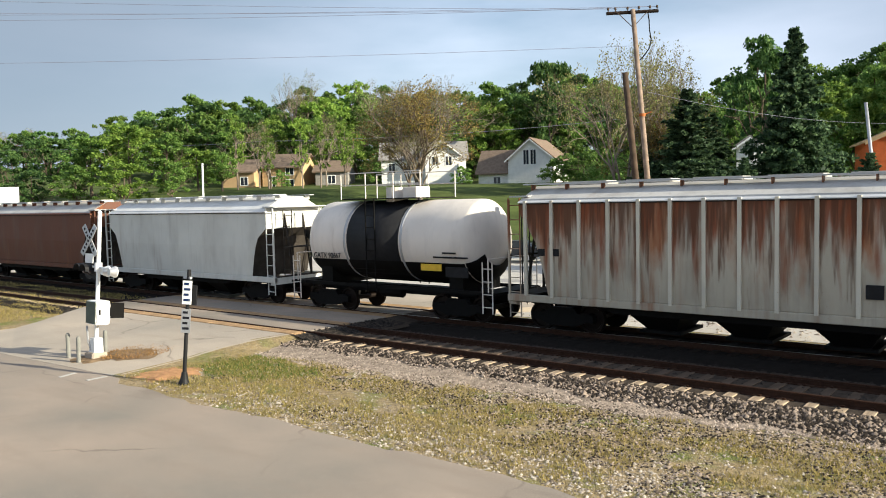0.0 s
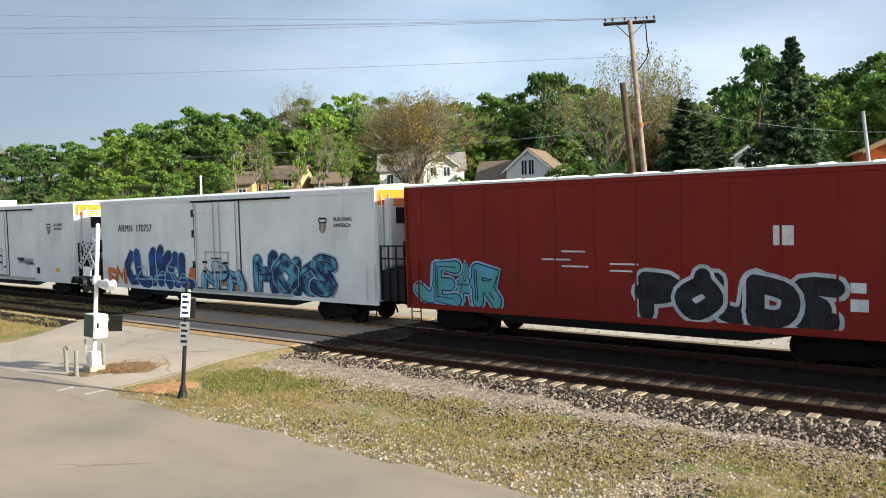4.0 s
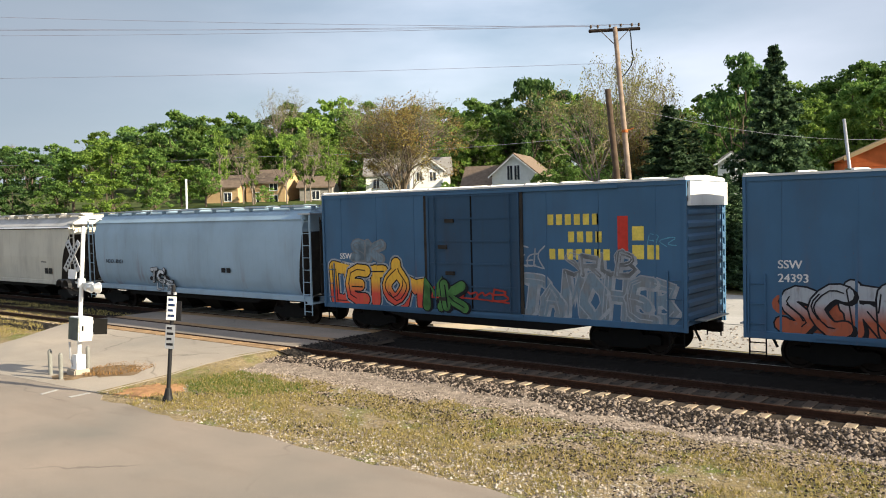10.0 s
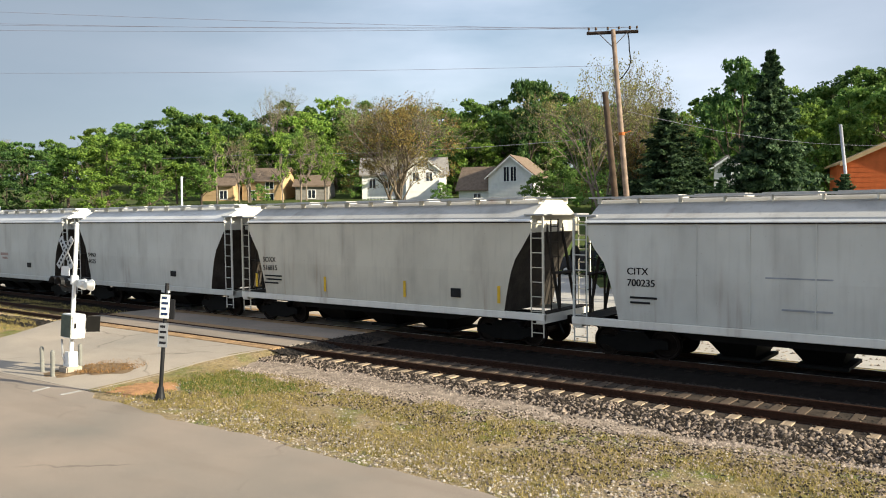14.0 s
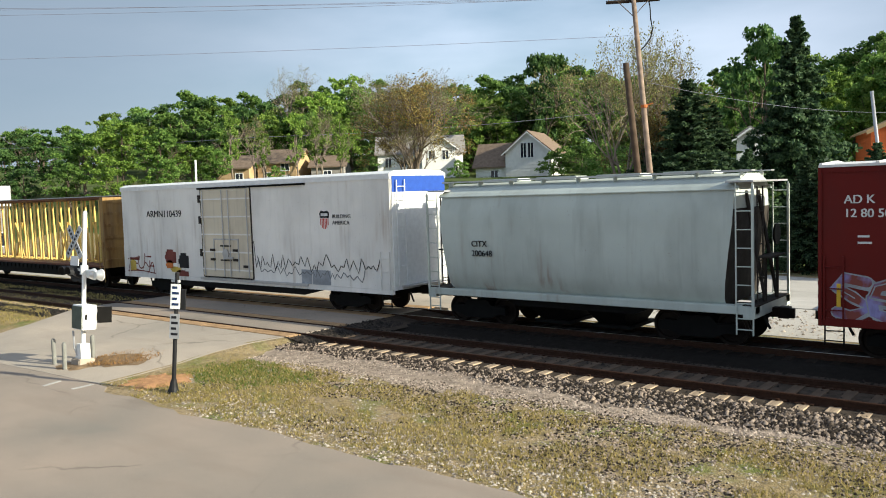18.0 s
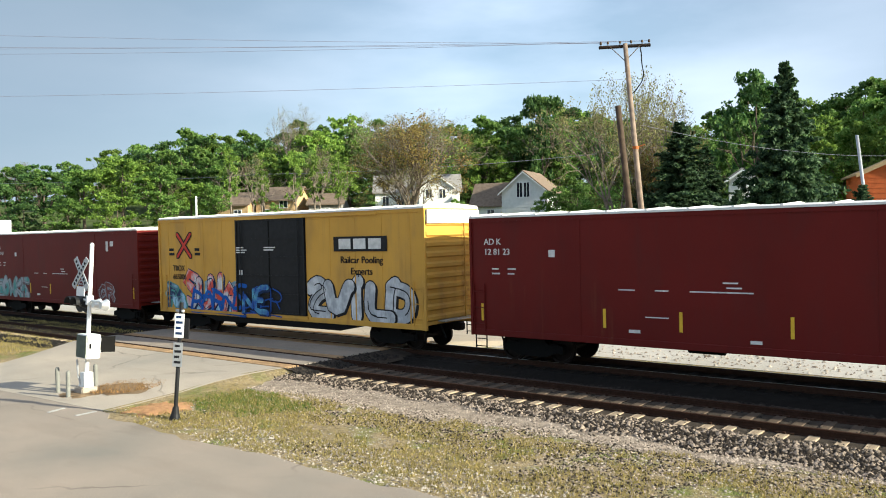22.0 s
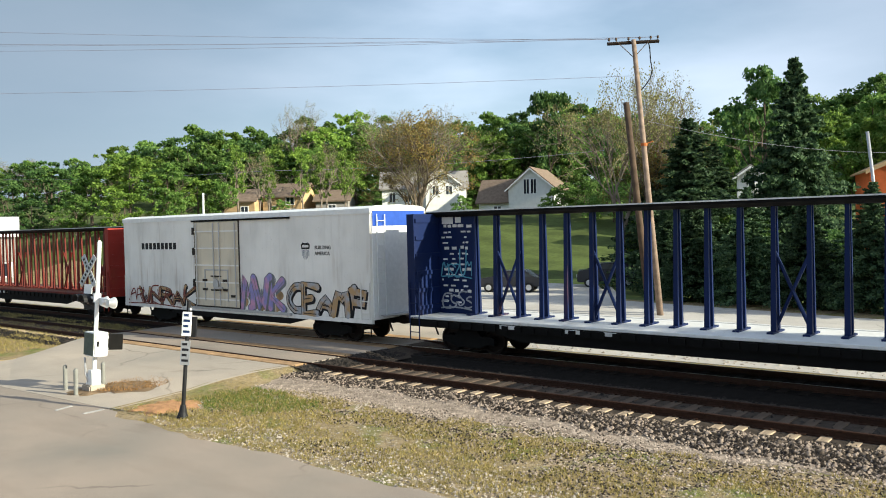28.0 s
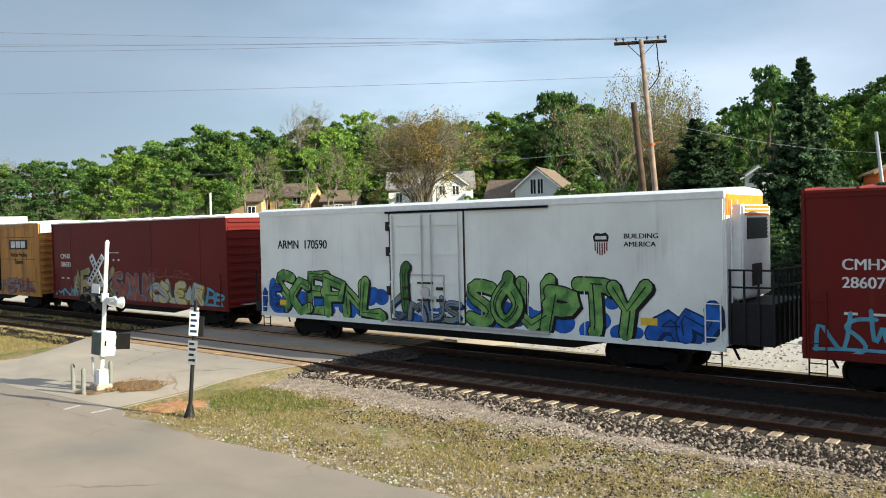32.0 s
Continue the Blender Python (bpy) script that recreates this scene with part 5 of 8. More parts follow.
        rows = [((x + 0.2, -1.3, 1.05), (x + 0.2, -1.3, 2.2), 0.025), ((x + 0.2, 1.3, 1.05), (x + 0.2, 1.3, 2.2), 0.025), ((x + 0.2, -1.3, 2.2), (x + 0.2, 1.3, 2.2), 0.025)]
        part("end_rail", tubes(*rows), paint, car)
    running_gear(car, length, 1.9)
    return car

# ---- the train, car by car ----
LIGHT_GREY = car_paint("light_grey_car_paint", (0.58, 0.58, 0.54), 0.16, 0.28)
WARM_GREY = car_paint("warm_grey_car_paint", (0.58, 0.545, 0.455), 0.22, 0.34)
RIB_BEIGE = car_paint("pale_beige_rib_paint", (0.62, 0.58, 0.48), 0.35, 0.25, (0.25, 0.10, 0.04))
PALE_GREY = car_paint("pale_grey_car_paint", (0.58, 0.60, 0.58), 0.15, 0.3)
BEIGE_RUSTY = car_paint("rust_streaked_beige_paint", (0.71, 0.63, 0.47), 0.35, 0.15, (0.36, 0.14, 0.035), blotch=0.4, runs=(2.3, 6.0))
RUSTY_RIBBED = car_paint("heavily_rusted_beige_paint", (0.46, 0.415, 0.33), 0.5, 0.5, (0.23, 0.08, 0.024), runs=(0.7, 4.1))
BLUE_GREY = car_paint("blue_grey_car_paint", (0.32, 0.43, 0.52), 0.12, 0.22)
GATE_GREY = car_paint("stained_grey_car_paint", (0.58, 0.58, 0.53), 0.3, 0.35, (0.21, 0.13, 0.085), runs=(2.4, 5.4))
GREEN_GREY = car_paint("green_grey_car_paint", (0.50, 0.54, 0.50), 0.15, 0.3)
BROWN_CAR = car_paint("dark_brown_car_paint", (0.13, 0.05, 0.03), 0.4, 0.4)
REEFER_WHITE = car_paint("off_white_reefer_paint", (0.79, 0.80, 0.755), 0.05, 0.12)
REEFER_WORN = car_paint("scuffed_white_reefer_paint", (0.80, 0.775, 0.73), 0.30, 0.2, (0.26, 0.15, 0.075))
BOX_RED = car_paint("boxcar_red_paint", (0.122, 0.0108, 0.009), 0.08, 0.3, dirt_color=(0.055, 0.02, 0.018))
BOX_ORANGE_RED = car_paint("bright_boxcar_red_paint", (0.205, 0.018, 0.012), 0.14, 0.35, dirt_color=(0.09, 0.025, 0.02))
BOX_OXIDE = car_paint("old_oxide_red_paint", (0.105, 0.0115, 0.009), 0.35, 0.6, (0.10, 0.03, 0.018), (0.05, 0.03, 0.025))
BOX_BLUE = car_paint("faded_blue_boxcar_paint", (0.058, 0.13, 0.225), 0.1, 0.25, dirt_color=(0.06, 0.06, 0.07))
DOOR_BLUE = car_paint("dull_blue_door_paint", (0.034, 0.075, 0.13), 0.15, 0.4, dirt_color=(0.04, 0.04, 0.045))
BOX_YELLOW = car_paint("golden_yellow_boxcar_paint", (0.60, 0.335, 0.062), 0.3, 0.35)
RUST_RUN = plain("bleeding_rust", (0.42, 0.17, 0.05), 0.8, vary=0.5, scale=2, bump=0.1)
BEIGE_ROOF = car_paint("rust_stained_beige_roof", (0.62, 0.54, 0.40), 0.5, 0.4, (0.33, 0.12, 0.03), blotch=0.35)
SILL_CREAM = car_paint("cream_sill_paint", (0.80, 0.70, 0.48), 0.45, 0.15, (0.36, 0.14, 0.035))
SILL_PALE = car_paint("pale_sill_paint", (0.80, 0.77, 0.70), 0.15, 0.2)
BOX_YELLOW_OLD = car_paint("dulled_yellow_boxcar_paint", (0.50, 0.24, 0.05), 0.5, 0.45, (0.17, 0.06, 0.025), blotch=0.55)
DOOR_TAN = car_paint("grimy_door_paint", (0.66, 0.59, 0.46), 0.3, 0.4)
LUMBER_YELLOW = car_paint("centerbeam_yellow_paint", (0.70, 0.48, 0.14), 0.45, 0.3)
RUSTED_YELLOW = car_paint("rusted_yellow_bulkhead_paint", (0.34, 0.21, 0.075), 0.85, 0.6, (0.10, 0.045, 0.02))
BEAM_RED = car_paint("centerbeam_red_paint", (0.26, 0.03, 0.022), 0.25, 0.3, dirt_color=(0.08, 0.03, 0.025))
BEAM_RED_DARK = car_paint("dark_centerbeam_red_paint", (0.12, 0.016, 0.011), 0.4, 0.5, dirt_color=(0.04, 0.025, 0.02))
BEAM_BLUE = car_paint("centerbeam_blue_paint", (0.006, 0.015, 0.066), 0.1, 0.3, dirt_color=(0.02, 0.02, 0.025))
TANK_WHITE = car_paint("tank_white_paint", (0.74, 0.67, 0.60), 0.12, 0.2)
ROOF_GREY = car_paint("hopper_roof_paint", (0.52, 0.50, 0.47), 0.25, 0.5)
ROOF_WHITE = car_paint("pale_roof_paint", (0.72, 0.71, 0.69), 0.1, 0.2)
INK = paint_flat("black_lettering", (0.02, 0.02, 0.022))
PALE_INK = paint_flat("white_lettering", (0.75, 0.74, 0.72))
YELLOW_INK = paint_flat("yellow_lettering", (0.80, 0.62, 0.12))



def zigzag(car, x, z, w, h, mat, seed):
    """A long sprayed zigzag line of uneven peaks."""
    r = random.Random(seed)
    bm, pth = bmesh.new(), [(x, z + h)]
    while pth[-1][0] < x + w:
        a = pth[-1][0] + r.uniform(0.12, 0.28)
        pth += [(a, z + h * r.uniform(0.05, 0.35)), (a + r.uniform(0.08, 0.2), z + h * r.uniform(0.45, 0.85))]
    ribbon(bm, bent(pth, 2), 0.02, -W - 0.006, 2)
    return part("graffiti_tag", bm, mat, car)


CARS = []


def car_made(car, start):
    CARS.append((car, start))
    return car


h = car_made(hopper("dark rust-brown covered hopper car", -55.6, 15.3, BROWN_CAR, 3.9, 4.45, roof=ROOF_GREY), -55.6)
h = car_made(hopper("pale grey covered hopper car with rust on one side sheet", -39.4, 13.3, LIGHT_GREY, 3.9, 4.45, roof=ROOF_WHITE), -39.4)
bars(h, [(0.9, 2.9, 0.6, 0.13), (0.9, 2.65, 0.7, 0.13)], INK)
h = car_made(tank_car("cream white tank car with a wide black band", -25.4, 10.2, TANK_WHITE, BLACK_PAINT), -25.4)
text(h, "GATX 90667", 1.55, 2.05, 0.3, INK, -1.46, squeeze=0.9)
part("placard", boxes((7.0, 7.9, -1.42, -1.37, 1.75, 1.98)), YELLOW_PAINT, h)
part("placard", boxes((8.05, 9.0, -1.36, -1.31, 1.55, 1.9)), BLACK_PAINT, h)
bars(h, [(8.0, 2.35, 0.6, 0.06), (7.6, 2.2, 1.1, 0.06), (8.6, 2.2, 0.5, 0.06)], INK, y=-1.47)
h = car_made(hopper("heavily rusted beige covered hopper car with side ribs", -14.7, 14.8, RUSTY_RIBBED, 4.1, 4.55, ribs=15, bays=3, roof=ROOF_GREY), -14.7)
bars(h, [(1.6, 2.75, 0.12, 0.2), (1.2, 2.4, 0.25, 0.22), (1.75, 2.4, 0.2, 0.22)], INK, y=-W - 0.05)
part("placard", boxes((10.4, 10.8, -W - 0.06, -W - 0.05, 1.6, 1.95)), BLACK_PAINT, h)


def shield(car, x, z, s, ink, stripe):
    """A road emblem as plain shapes beside its slogan."""
    y = -W - 0.007
    cap = [(x, z + s * 0.6), (x - 0.04 * s, z + s * 0.85), (x + s * 0.1, z + s), (x + s * 0.35, z + s * 0.95), (x + s * 0.6, z + s), (x + s * 0.74, z + s * 0.85), (x + s * 0.7, z + s * 0.6)]
    em = part("emblem", extruded(cap, "y", y, y + 0.004), ink, car)
    part("emblem_band", boxes((x + 0.08 * s, x + 0.62 * s, y - 0.003, y, z + s * 0.7, z + s * 0.85)), PALE_INK, em)
    for i in range(6):
        a = x + (0.03 + 0.115 * i) * s
        low = z + s * (0.1, 0.03, 0.0, 0.0, 0.03, 0.1)[i] * 2
        part("emblem_stripe", boxes((a, a + s * 0.06, y, y + 0.004, low, z + s * 0.57)), stripe, em)


h = car_made(reefer("clean off-white refrigerator car with an orange-topped cooling end", 1.55, 19.3, REEFER_WHITE, 5.08, unit=True, top_paint=ORANGE_PAINT, end_paint=WHITE_PAINT, door=(8.1, 11.3)), 1.55)
text(h, "ARMN  170511", 1.83, 3.63, 0.48, INK, width=3.0)
text(h, "BUILDING\nAMERICA", 17.0, 3.68, 0.2, INK, width=1.0)
shield(h, 16.2, 3.45, 0.62, INK, G_MAROON)
bars(h, [(2.2, 1.55, 0.8, 0.06), (2.2, 1.42, 0.6, 0.06), (4.1, 1.35, 0.5, 0.06), (5.5, 3.35, 0.3, 0.25)], INK)
bars(h, [(0.75, 1.4, 0.35, 0.18), (1.3, 1.4, 0.4, 0.18), (17.0, 1.4, 0.5, 0.2)], YELLOW_PAINT, "reflective_plate")
bars(h, [(12.5, 1.78, 1.9, 0.3), (12.4, 1.95, 0.9, 0.2), (13.5, 1.7, 1.0, 0.16)], PATCH_GREY, "paint_patch", -W - 0.006)
bars(h, [(12.7, 1.85, 0.5, 0.12), (13.3, 1.8, 0.7, 0.16)], G_STEEL, "paint_patch", -W - 0.009)
part("placard", boxes((14.8, 15.15, -W - 0.008, -W, 1.25, 1.6)), INK, h)
h = car_made(reefer("off-white refrigerator car with large blue-black graffiti and orange scrawls", 23.6, 19.2, REEFER_WHITE, 5.08, top_paint=ORANGE_PAINT, end_paint=WHITE_PAINT, door=(8.1, 11.3)), 23.6)
text(h, "ARMN  170757", 1.61, 3.57, 0.48, INK, width=3.0)
text(h, "BUILDING\nAMERICA", 17.0, 3.68, 0.2, INK, width=1.0)
shield(h, 16.2, 3.45, 0.62, INK, G_MAROON)
graffiti(h, "CLIKOL", 2.35, 0.92, 5.5, 1.7, G_BLACK, G_NAVY, 3, 0.15, halo=G_SKY, second=G_BLUE)
scribble(h, 3.0, 1.2, 4.4, 0.8, G_SKY, 5, 0.05, 14, -W - 0.04)
graffiti(h, "SM", 0.35, 0.95, 1.9, 0.95, G_ORANGE, G_ORANGE, 4, 0.08)
graffiti(h, "RE", 7.6, 1.0, 1.3, 0.9, G_ORANGE, G_ORANGE, 6, 0.1)
graffiti(h, "NPM", 8.7, 0.98, 2.7, 1.25, G_NAVY, G_CYAN, 7, 0.13, second=G_SKY, y=-W - 0.08, cloud=G_TAN)
graffiti(h, "HOKS", 12.4, 0.93, 4.6, 1.6, G_BLACK, G_NAVY, 8, 0.14, halo=G_SKY, second=G_CYAN)
h = car_made(boxcar("bright red boxcar with black and white graffiti and pale roof", 44.3, 15.9, BOX_ORANGE_RED, 5.02, 0.14, ROOF_WHITE, seams=12), 44.3)
graffiti(h, "POUDE", 8.9, 0.95, 5.0, 1.4, G_WHITE, G_BLACK, 9, 0.15, halo=G_WHITE, sharp=False)
graffiti(h, "JEAR", 0.5, 1.0, 3.3, 1.55, G_NAVY, G_TEAL, 10, 0.13, halo=G_SKY, second=G_CYAN)
bars(h, [(5.5, 2.6, 1.0, 0.05), (6.2, 2.85, 0.8, 0.05), (6.2, 2.4, 0.9, 0.05), (7.8, 2.5, 0.9, 0.05), (7.8, 2.3, 0.7, 0.05), (14.2, 1.5, 0.4, 0.3), (14.2, 1.95, 0.35, 0.25)], PALE_INK)
part("placard", boxes((12.4, 12.9, -W - 0.008, -W, 3.1, 3.6)), PALE_INK, h)
h = car_made(hopper("short warm grey covered hopper car with black lettered graffiti", 61.4, 10.2, WARM_GREY, 3.85, 4.45, bays=2, roof=ROOF_GREY), 61.4)
text(h, "CNW", 4.75, 2.2, 0.95, G_BLACK, -W - 0.045, name="graffiti_lettering", width=2.3)
graffiti(h, "CLOUDN", 3.6, 0.95, 4.7, 1.3, G_BLACK, G_SILVER, 12, 0.15, y=-W - 0.05, second=G_WHITE)
text(h, "CNW\n437128", 1.6, 2.2, 0.252, INK, -W - 0.045)
part("emblem", extruded([(1.5, 3.05), (2.3, 3.2), (2.35, 3.4), (1.55, 3.25)], "y", -W - 0.045, -W - 0.035), INK, h)
bars(h, [(1.4, 1.75, 0.6, 0.06), (0.9, 1.25, 0.7, 0.22)], INK)
scribble(h, 2.2, 1.5, 1.2, 0.8, G_BLACK, 13, 0.03, 9, -W - 0.045)
h = car_made(hopper("rust-streaked beige covered hopper car with a small teal tag", 72.15, 13.4, BEIGE_RUSTY, 3.95, 4.6, roof=BEIGE_ROOF, sill_paint=SILL_CREAM, bow=0.9), 72.15)
for x0, z0, n, sd in ((5.15, 3.83, 9, 1), (3.2, 3.83, 4, 2), (7.4, 3.83, 3, 3)):
    r = random.Random(sd)
    bm = bmesh.new()
    for q in range(n):
        x = x0 + r.gauss(0, 0.32)
        end = z0 - r.uniform(0.4, 2.55 if n > 5 else 1.2)
        ribbon(bm, [(x, z0), (x + r.uniform(-0.02, 0.02), (z0 + end) / 2), (x + r.uniform(-0.04, 0.04), end)], r.uniform(0.018, 0.06), -W - 0.043 - 0.0006 * q, 3)
    tagged(part("rust_run", bm, RUST_RUN, h), kind="stuff")
text(h, "SHPX\n27426", 1.6, 2.2, 0.252, INK, -W - 0.05)
graffiti(h, "CERS", 3.1, 1.5, 1.8, 0.62, G_TEAL, G_GREEN, 14, 0.11, y=-W - 0.04, second=G_SKY, cloud=G_TEAL)
scribble(h, 7.6, 2.1, 0.9, 0.6, G_GREY, 15, 0.035, 7, -W - 0.05)
part("placard", boxes((10.9, 11.5, -W - 0.05, -W - 0.03, 1.5, 1.75)), INK, h)
h = car_made(hopper("stained blue-grey covered hopper car with yellow sill strips", 86.7, 13.9, GATE_GREY, 4.1, 4.65, roof=ROOF_GREY, bow=0.9), 86.7)
text(h, "GACX\n 7130", 1.25, 2.08, 0.281, INK, -W - 0.05)
bars(h, [(11.2, 3.45, 0.35, 0.42), (11.65, 3.45, 0.35, 0.42), (12.1, 3.45, 0.3, 0.42), (12.5, 3.45, 0.35, 0.42)], INK, "emblem", -W - 0.04)
for i in range(6):
    part("reflector_strip", boxes((1.0 + i * 2.1, 1.1 + i * 2.1, -W - 0.05, -W - 0.03, 1.5, 2.2)), YELLOW_PAINT, h)
part("placard", boxes((10.4, 10.9, -W - 0.045, -W - 0.03, 1.6, 1.9)), INK, h)
h = car_made(hopper("warm grey covered hopper car with dark scuffs along the sill", 101.9, 14.5, WARM_GREY, 4.0, 4.6, roof=ROOF_GREY), 101.9)
text(h, "CEFX\n1536", 1.0, 2.35, 0.252, INK, -W - 0.045)
bars(h, [(1.3, 1.9, 0.5, 0.06), (11.3, 1.5, 0.35, 0.3), (11.75, 1.5, 0.35, 0.3), (10.9, 2.1, 0.6, 0.05)], INK, y=-W - 0.045)
h = car_made(hopper("smooth blue-grey round-sided covered hopper car with a small black tag", 117.7, 16.4, BLUE_GREY, 4.2, 4.6, round_top=True, bays=4), 117.7)
text(h, "NDYX  89253", 1.72, 2.2, 0.252, INK, -W - 0.035)
graffiti(h, "TCL", 5.5, 1.35, 1.6, 0.7, G_BLACK, G_WHITE, 16, 0.09, y=-W - 0.02, cloud=G_BLACK)
graffiti(h, "LITE", 6.0, 1.02, 1.4, 0.36, G_BLACK, G_WHITE, 17, 0.08, y=-W - 0.03)
bars(h, [(10.8, 1.95, 0.25, 0.2), (11.15, 1.95, 0.25, 0.2)], INK, y=-W - 0.02)


def panel_mark(car, x, z):
    """Red bars and yellow squares painted beside the lettering."""
    part("emblem", boxes((x, x + 0.32, -W - 0.01, -W, z + 0.1, z + 1.25)), RED_PAINT, car)
    part("emblem_squares", boxes((x + 0.45, x + 0.8, -W - 0.01, -W, z + 0.55, z + 0.95), (x + 0.45, x + 0.8, -W - 0.01, -W, z + 0.02, z + 0.42), (x + 0.9, x + 1.25, -W - 0.01, -W, z + 0.02, z + 0.42)), YELLOW_INK, car)


for st, nm, sd in ((134.8, "SSW\n24345", 20), (150.4, "SSW\n24393", 21)):
    h = car_made(boxcar("faded blue boxcar with a bright roof and colourful graffiti" if sd == 20 else "faded blue boxcar with big blue and white graffiti", st, 14.0, BOX_BLUE, 5.0, 0.12, ROOF_WHITE, door=(5.0, 8.7), door_paint=DOOR_BLUE, seams=8, end_paint=BOX_BLUE), st)
    # white sheet paints the sunlit top of the blue end
    part("end_top_panel", boxes((14.03, 14.14, -W + 0.03, W - 0.03, 4.3, 4.97)), ROOF_WHITE, h)
    for row, (n, x0) in enumerate(((6, 9.7), (4, 10.4), (7, 9.75))):
        bars(h, [(x0 + 0.3 * i, 3.81 - 0.52 * row, 0.2, 0.32) for i in range(n)], YELLOW_INK, "lettering", -W - 0.012)
    panel_mark(h, 12.0, 2.8)
    text(h, nm, 0.8, 2.3, 0.3, PALE_INK, -W - 0.01)
    if sd == 20:
        graffiti(h, "DETOM", 0.4, 0.92, 4.5, 1.6, G_BLACK, G_AMBER, 22, 0.15, halo=G_SILVER, second=G_SCARLET, fade=True)
        graffiti(h, "MK", 4.9, 0.95, 1.6, 1.2, G_BLACK, G_LEAF, 30, 0.12, y=-W - 0.08)
        graffiti(h, "SK", 1.5, 2.55, 1.4, 0.85, G_GREY, G_STEEL, 31, 0.14, sharp=False)
        graffiti(h, "SRUB", 10.3, 2.25, 2.3, 0.8, G_SILVER, G_GREY, 32, 0.07)
        graffiti(h, "TAMOHEB", 8.75, 0.93, 5.0, 1.5, G_SILVER, G_STEEL, 23, 0.085, second=G_GREY)
        scribble(h, 8.6, 2.5, 0.9, 0.7, G_SILVER, 24, 0.04, 8)
        scribble(h, 5.2, 1.4, 3.0, 0.5, G_RED, 26, 0.05, 12, -W - 0.08)
    else:
        graffiti(h, "SCRKE", 0.9, 0.92, 3.9, 1.45, G_BLACK, G_SILVER, 25, 0.12, second=G_RUST, fade=True, cloud=G_RUST)
        graffiti(h, "EMS", 8.7, 0.92, 3.6, 1.6, G_WHITE, G_COBALT, 27, 0.19, second=G_BLUE, halo=G_WHITE)
        graffiti(h, "ZR", 12.2, 0.93, 1.75, 1.5, G_SILVER, G_MAROON, 28, 0.13, second=G_OLIVE)
        graffiti(h, "RNEH", 4.9, 0.95, 3.7, 0.95, G_MAROON, G_MAROON, 29, 0.13, y=-W - 0.08, second=G_GREY)
    scribble(h, 12.9, 3.2, 0.8, 0.4, G_CYAN, sd + 60, 0.02, 8)
h = car_made(hopper("light grey covered hopper car with a faint pink scuff", 166.1, 12.7, LIGHT_GREY, 4.1, 4.65, roof=ROOF_WHITE), 166.1)
text(h, "SMNX\n44586", 1.35, 2.0, 0.281, INK, -W - 0.045)
part("placard", boxes((8.3, 8.7, -W - 0.05, -W - 0.03, 1.6, 1.85)), INK, h)
bars(h, [(5.2, 2.2, 0.9, 0.15), (5.4, 2.0, 0.6, 0.12)], paint_flat("faded_pink", (0.42, 0.30, 0.27)), "scuff", -W - 0.04)
h = car_made(hopper("light grey covered hopper car with black car number", 179.4, 12.7, LIGHT_GREY, 4.1, 4.65, roof=ROOF_WHITE), 179.4)
text(h, "SMNX\n44525", 1.35, 2.0, 0.281, INK, -W - 0.045)
part("placard", boxes((8.3, 8.7, -W - 0.05, -W - 0.03, 1.6, 1.85)), INK, h)
h = car_made(hopper("dusty grey covered hopper car with rust-brown roof edge", 192.6, 14.4, WARM_GREY, 4.05, 4.65, roof=ROOF_GREY, sill_paint=SILL_PALE), 192.6)
text(h, "SOXX\n516815", 1.4, 2.1, 0.281, INK, -W - 0.045)
bars(h, [(1.5, 1.85, 1.0, 0.06), (1.6, 1.71, 0.9, 0.06), (1.5, 1.57, 0.8, 0.06)], INK, y=-W - 0.045)
for i in range(4):
    part("reflector_strip", boxes((0.95 + i * 3.9, 1.05 + i * 3.9, -W - 0.05, -W - 0.03, 1.4, 1.95)), YELLOW_PAINT, h)
part("placard", boxes((10.8, 11.2, -W - 0.05, -W - 0.03, 1.5, 1.8)), INK, h)
h = car_made(hopper("light grey covered hopper car with fine vertical seams", 207.85, 13.6, LIGHT_GREY, 4.0, 4.6, roof=ROOF_GREY, sill_paint=SILL_PALE), 207.85)
text(h, "CITX\n700235", 1.8, 2.15, 0.281, INK, -W - 0.045)
bars(h, [(1.9, 1.8, 0.8, 0.06), (1.9, 1.66, 0.6, 0.06), ], INK, y=-W - 0.045)
bars(h, [(5.6, 2.5, 1.6, 0.04), (6.0, 1.7, 1.2, 0.05), (11.0, 2.1, 1.0, 0.1)], G_SILVER, y=-W - 0.045)
part("placard", boxes((10.0, 10.4, -W - 0.05, -W - 0.03, 1.4, 1.7)), INK, h)
for x in (3.8, 5.2, 6.8, 8.4, 9.9):
    part("panel_seam", boxes((x - 0.015, x + 0.015, -W - 0.05, -W, 1.3, 3.9)), LIGHT_GREY, h)
h = car_made(centerbeam("empty weathered yellow centerbeam flatcar", 222.5, 19.5, LUMBER_YELLOW, 1.2, 4.6, 18, end_paint=RUSTED_YELLOW, edge=BROWN_CAR), 222.5)
h = car_made(reefer("scuffed white refrigerator car with a blue-topped end and black scrawls", 243.85, 17.3, REEFER_WORN, 5.0, unit=False, top_paint=BLUE_PAINT, end_paint=WHITE_PAINT, door=(6.4, 9.7), door_paint=DOOR_TAN, bars_on_door=5), 243.85)
text(h, "ARMN110439", 2.1, 3.6, 0.42, INK, width=2.75)
text(h, "BUILDING\nAMERICA", 14.4, 3.26, 0.2, INK, width=0.95)
shield(h, 13.75, 3.1, 0.68, INK, RED_PAINT)
zigzag(h, 9.8, 1.1, 6.6, 1.5, INK, 31)
zigzag(h, 10.0, 1.0, 5.8, 1.0, G_GREY, 33)
scribble(h, 0.3, 1.1, 2.2, 0.8, G_MAROON, 32, 0.05, 14)
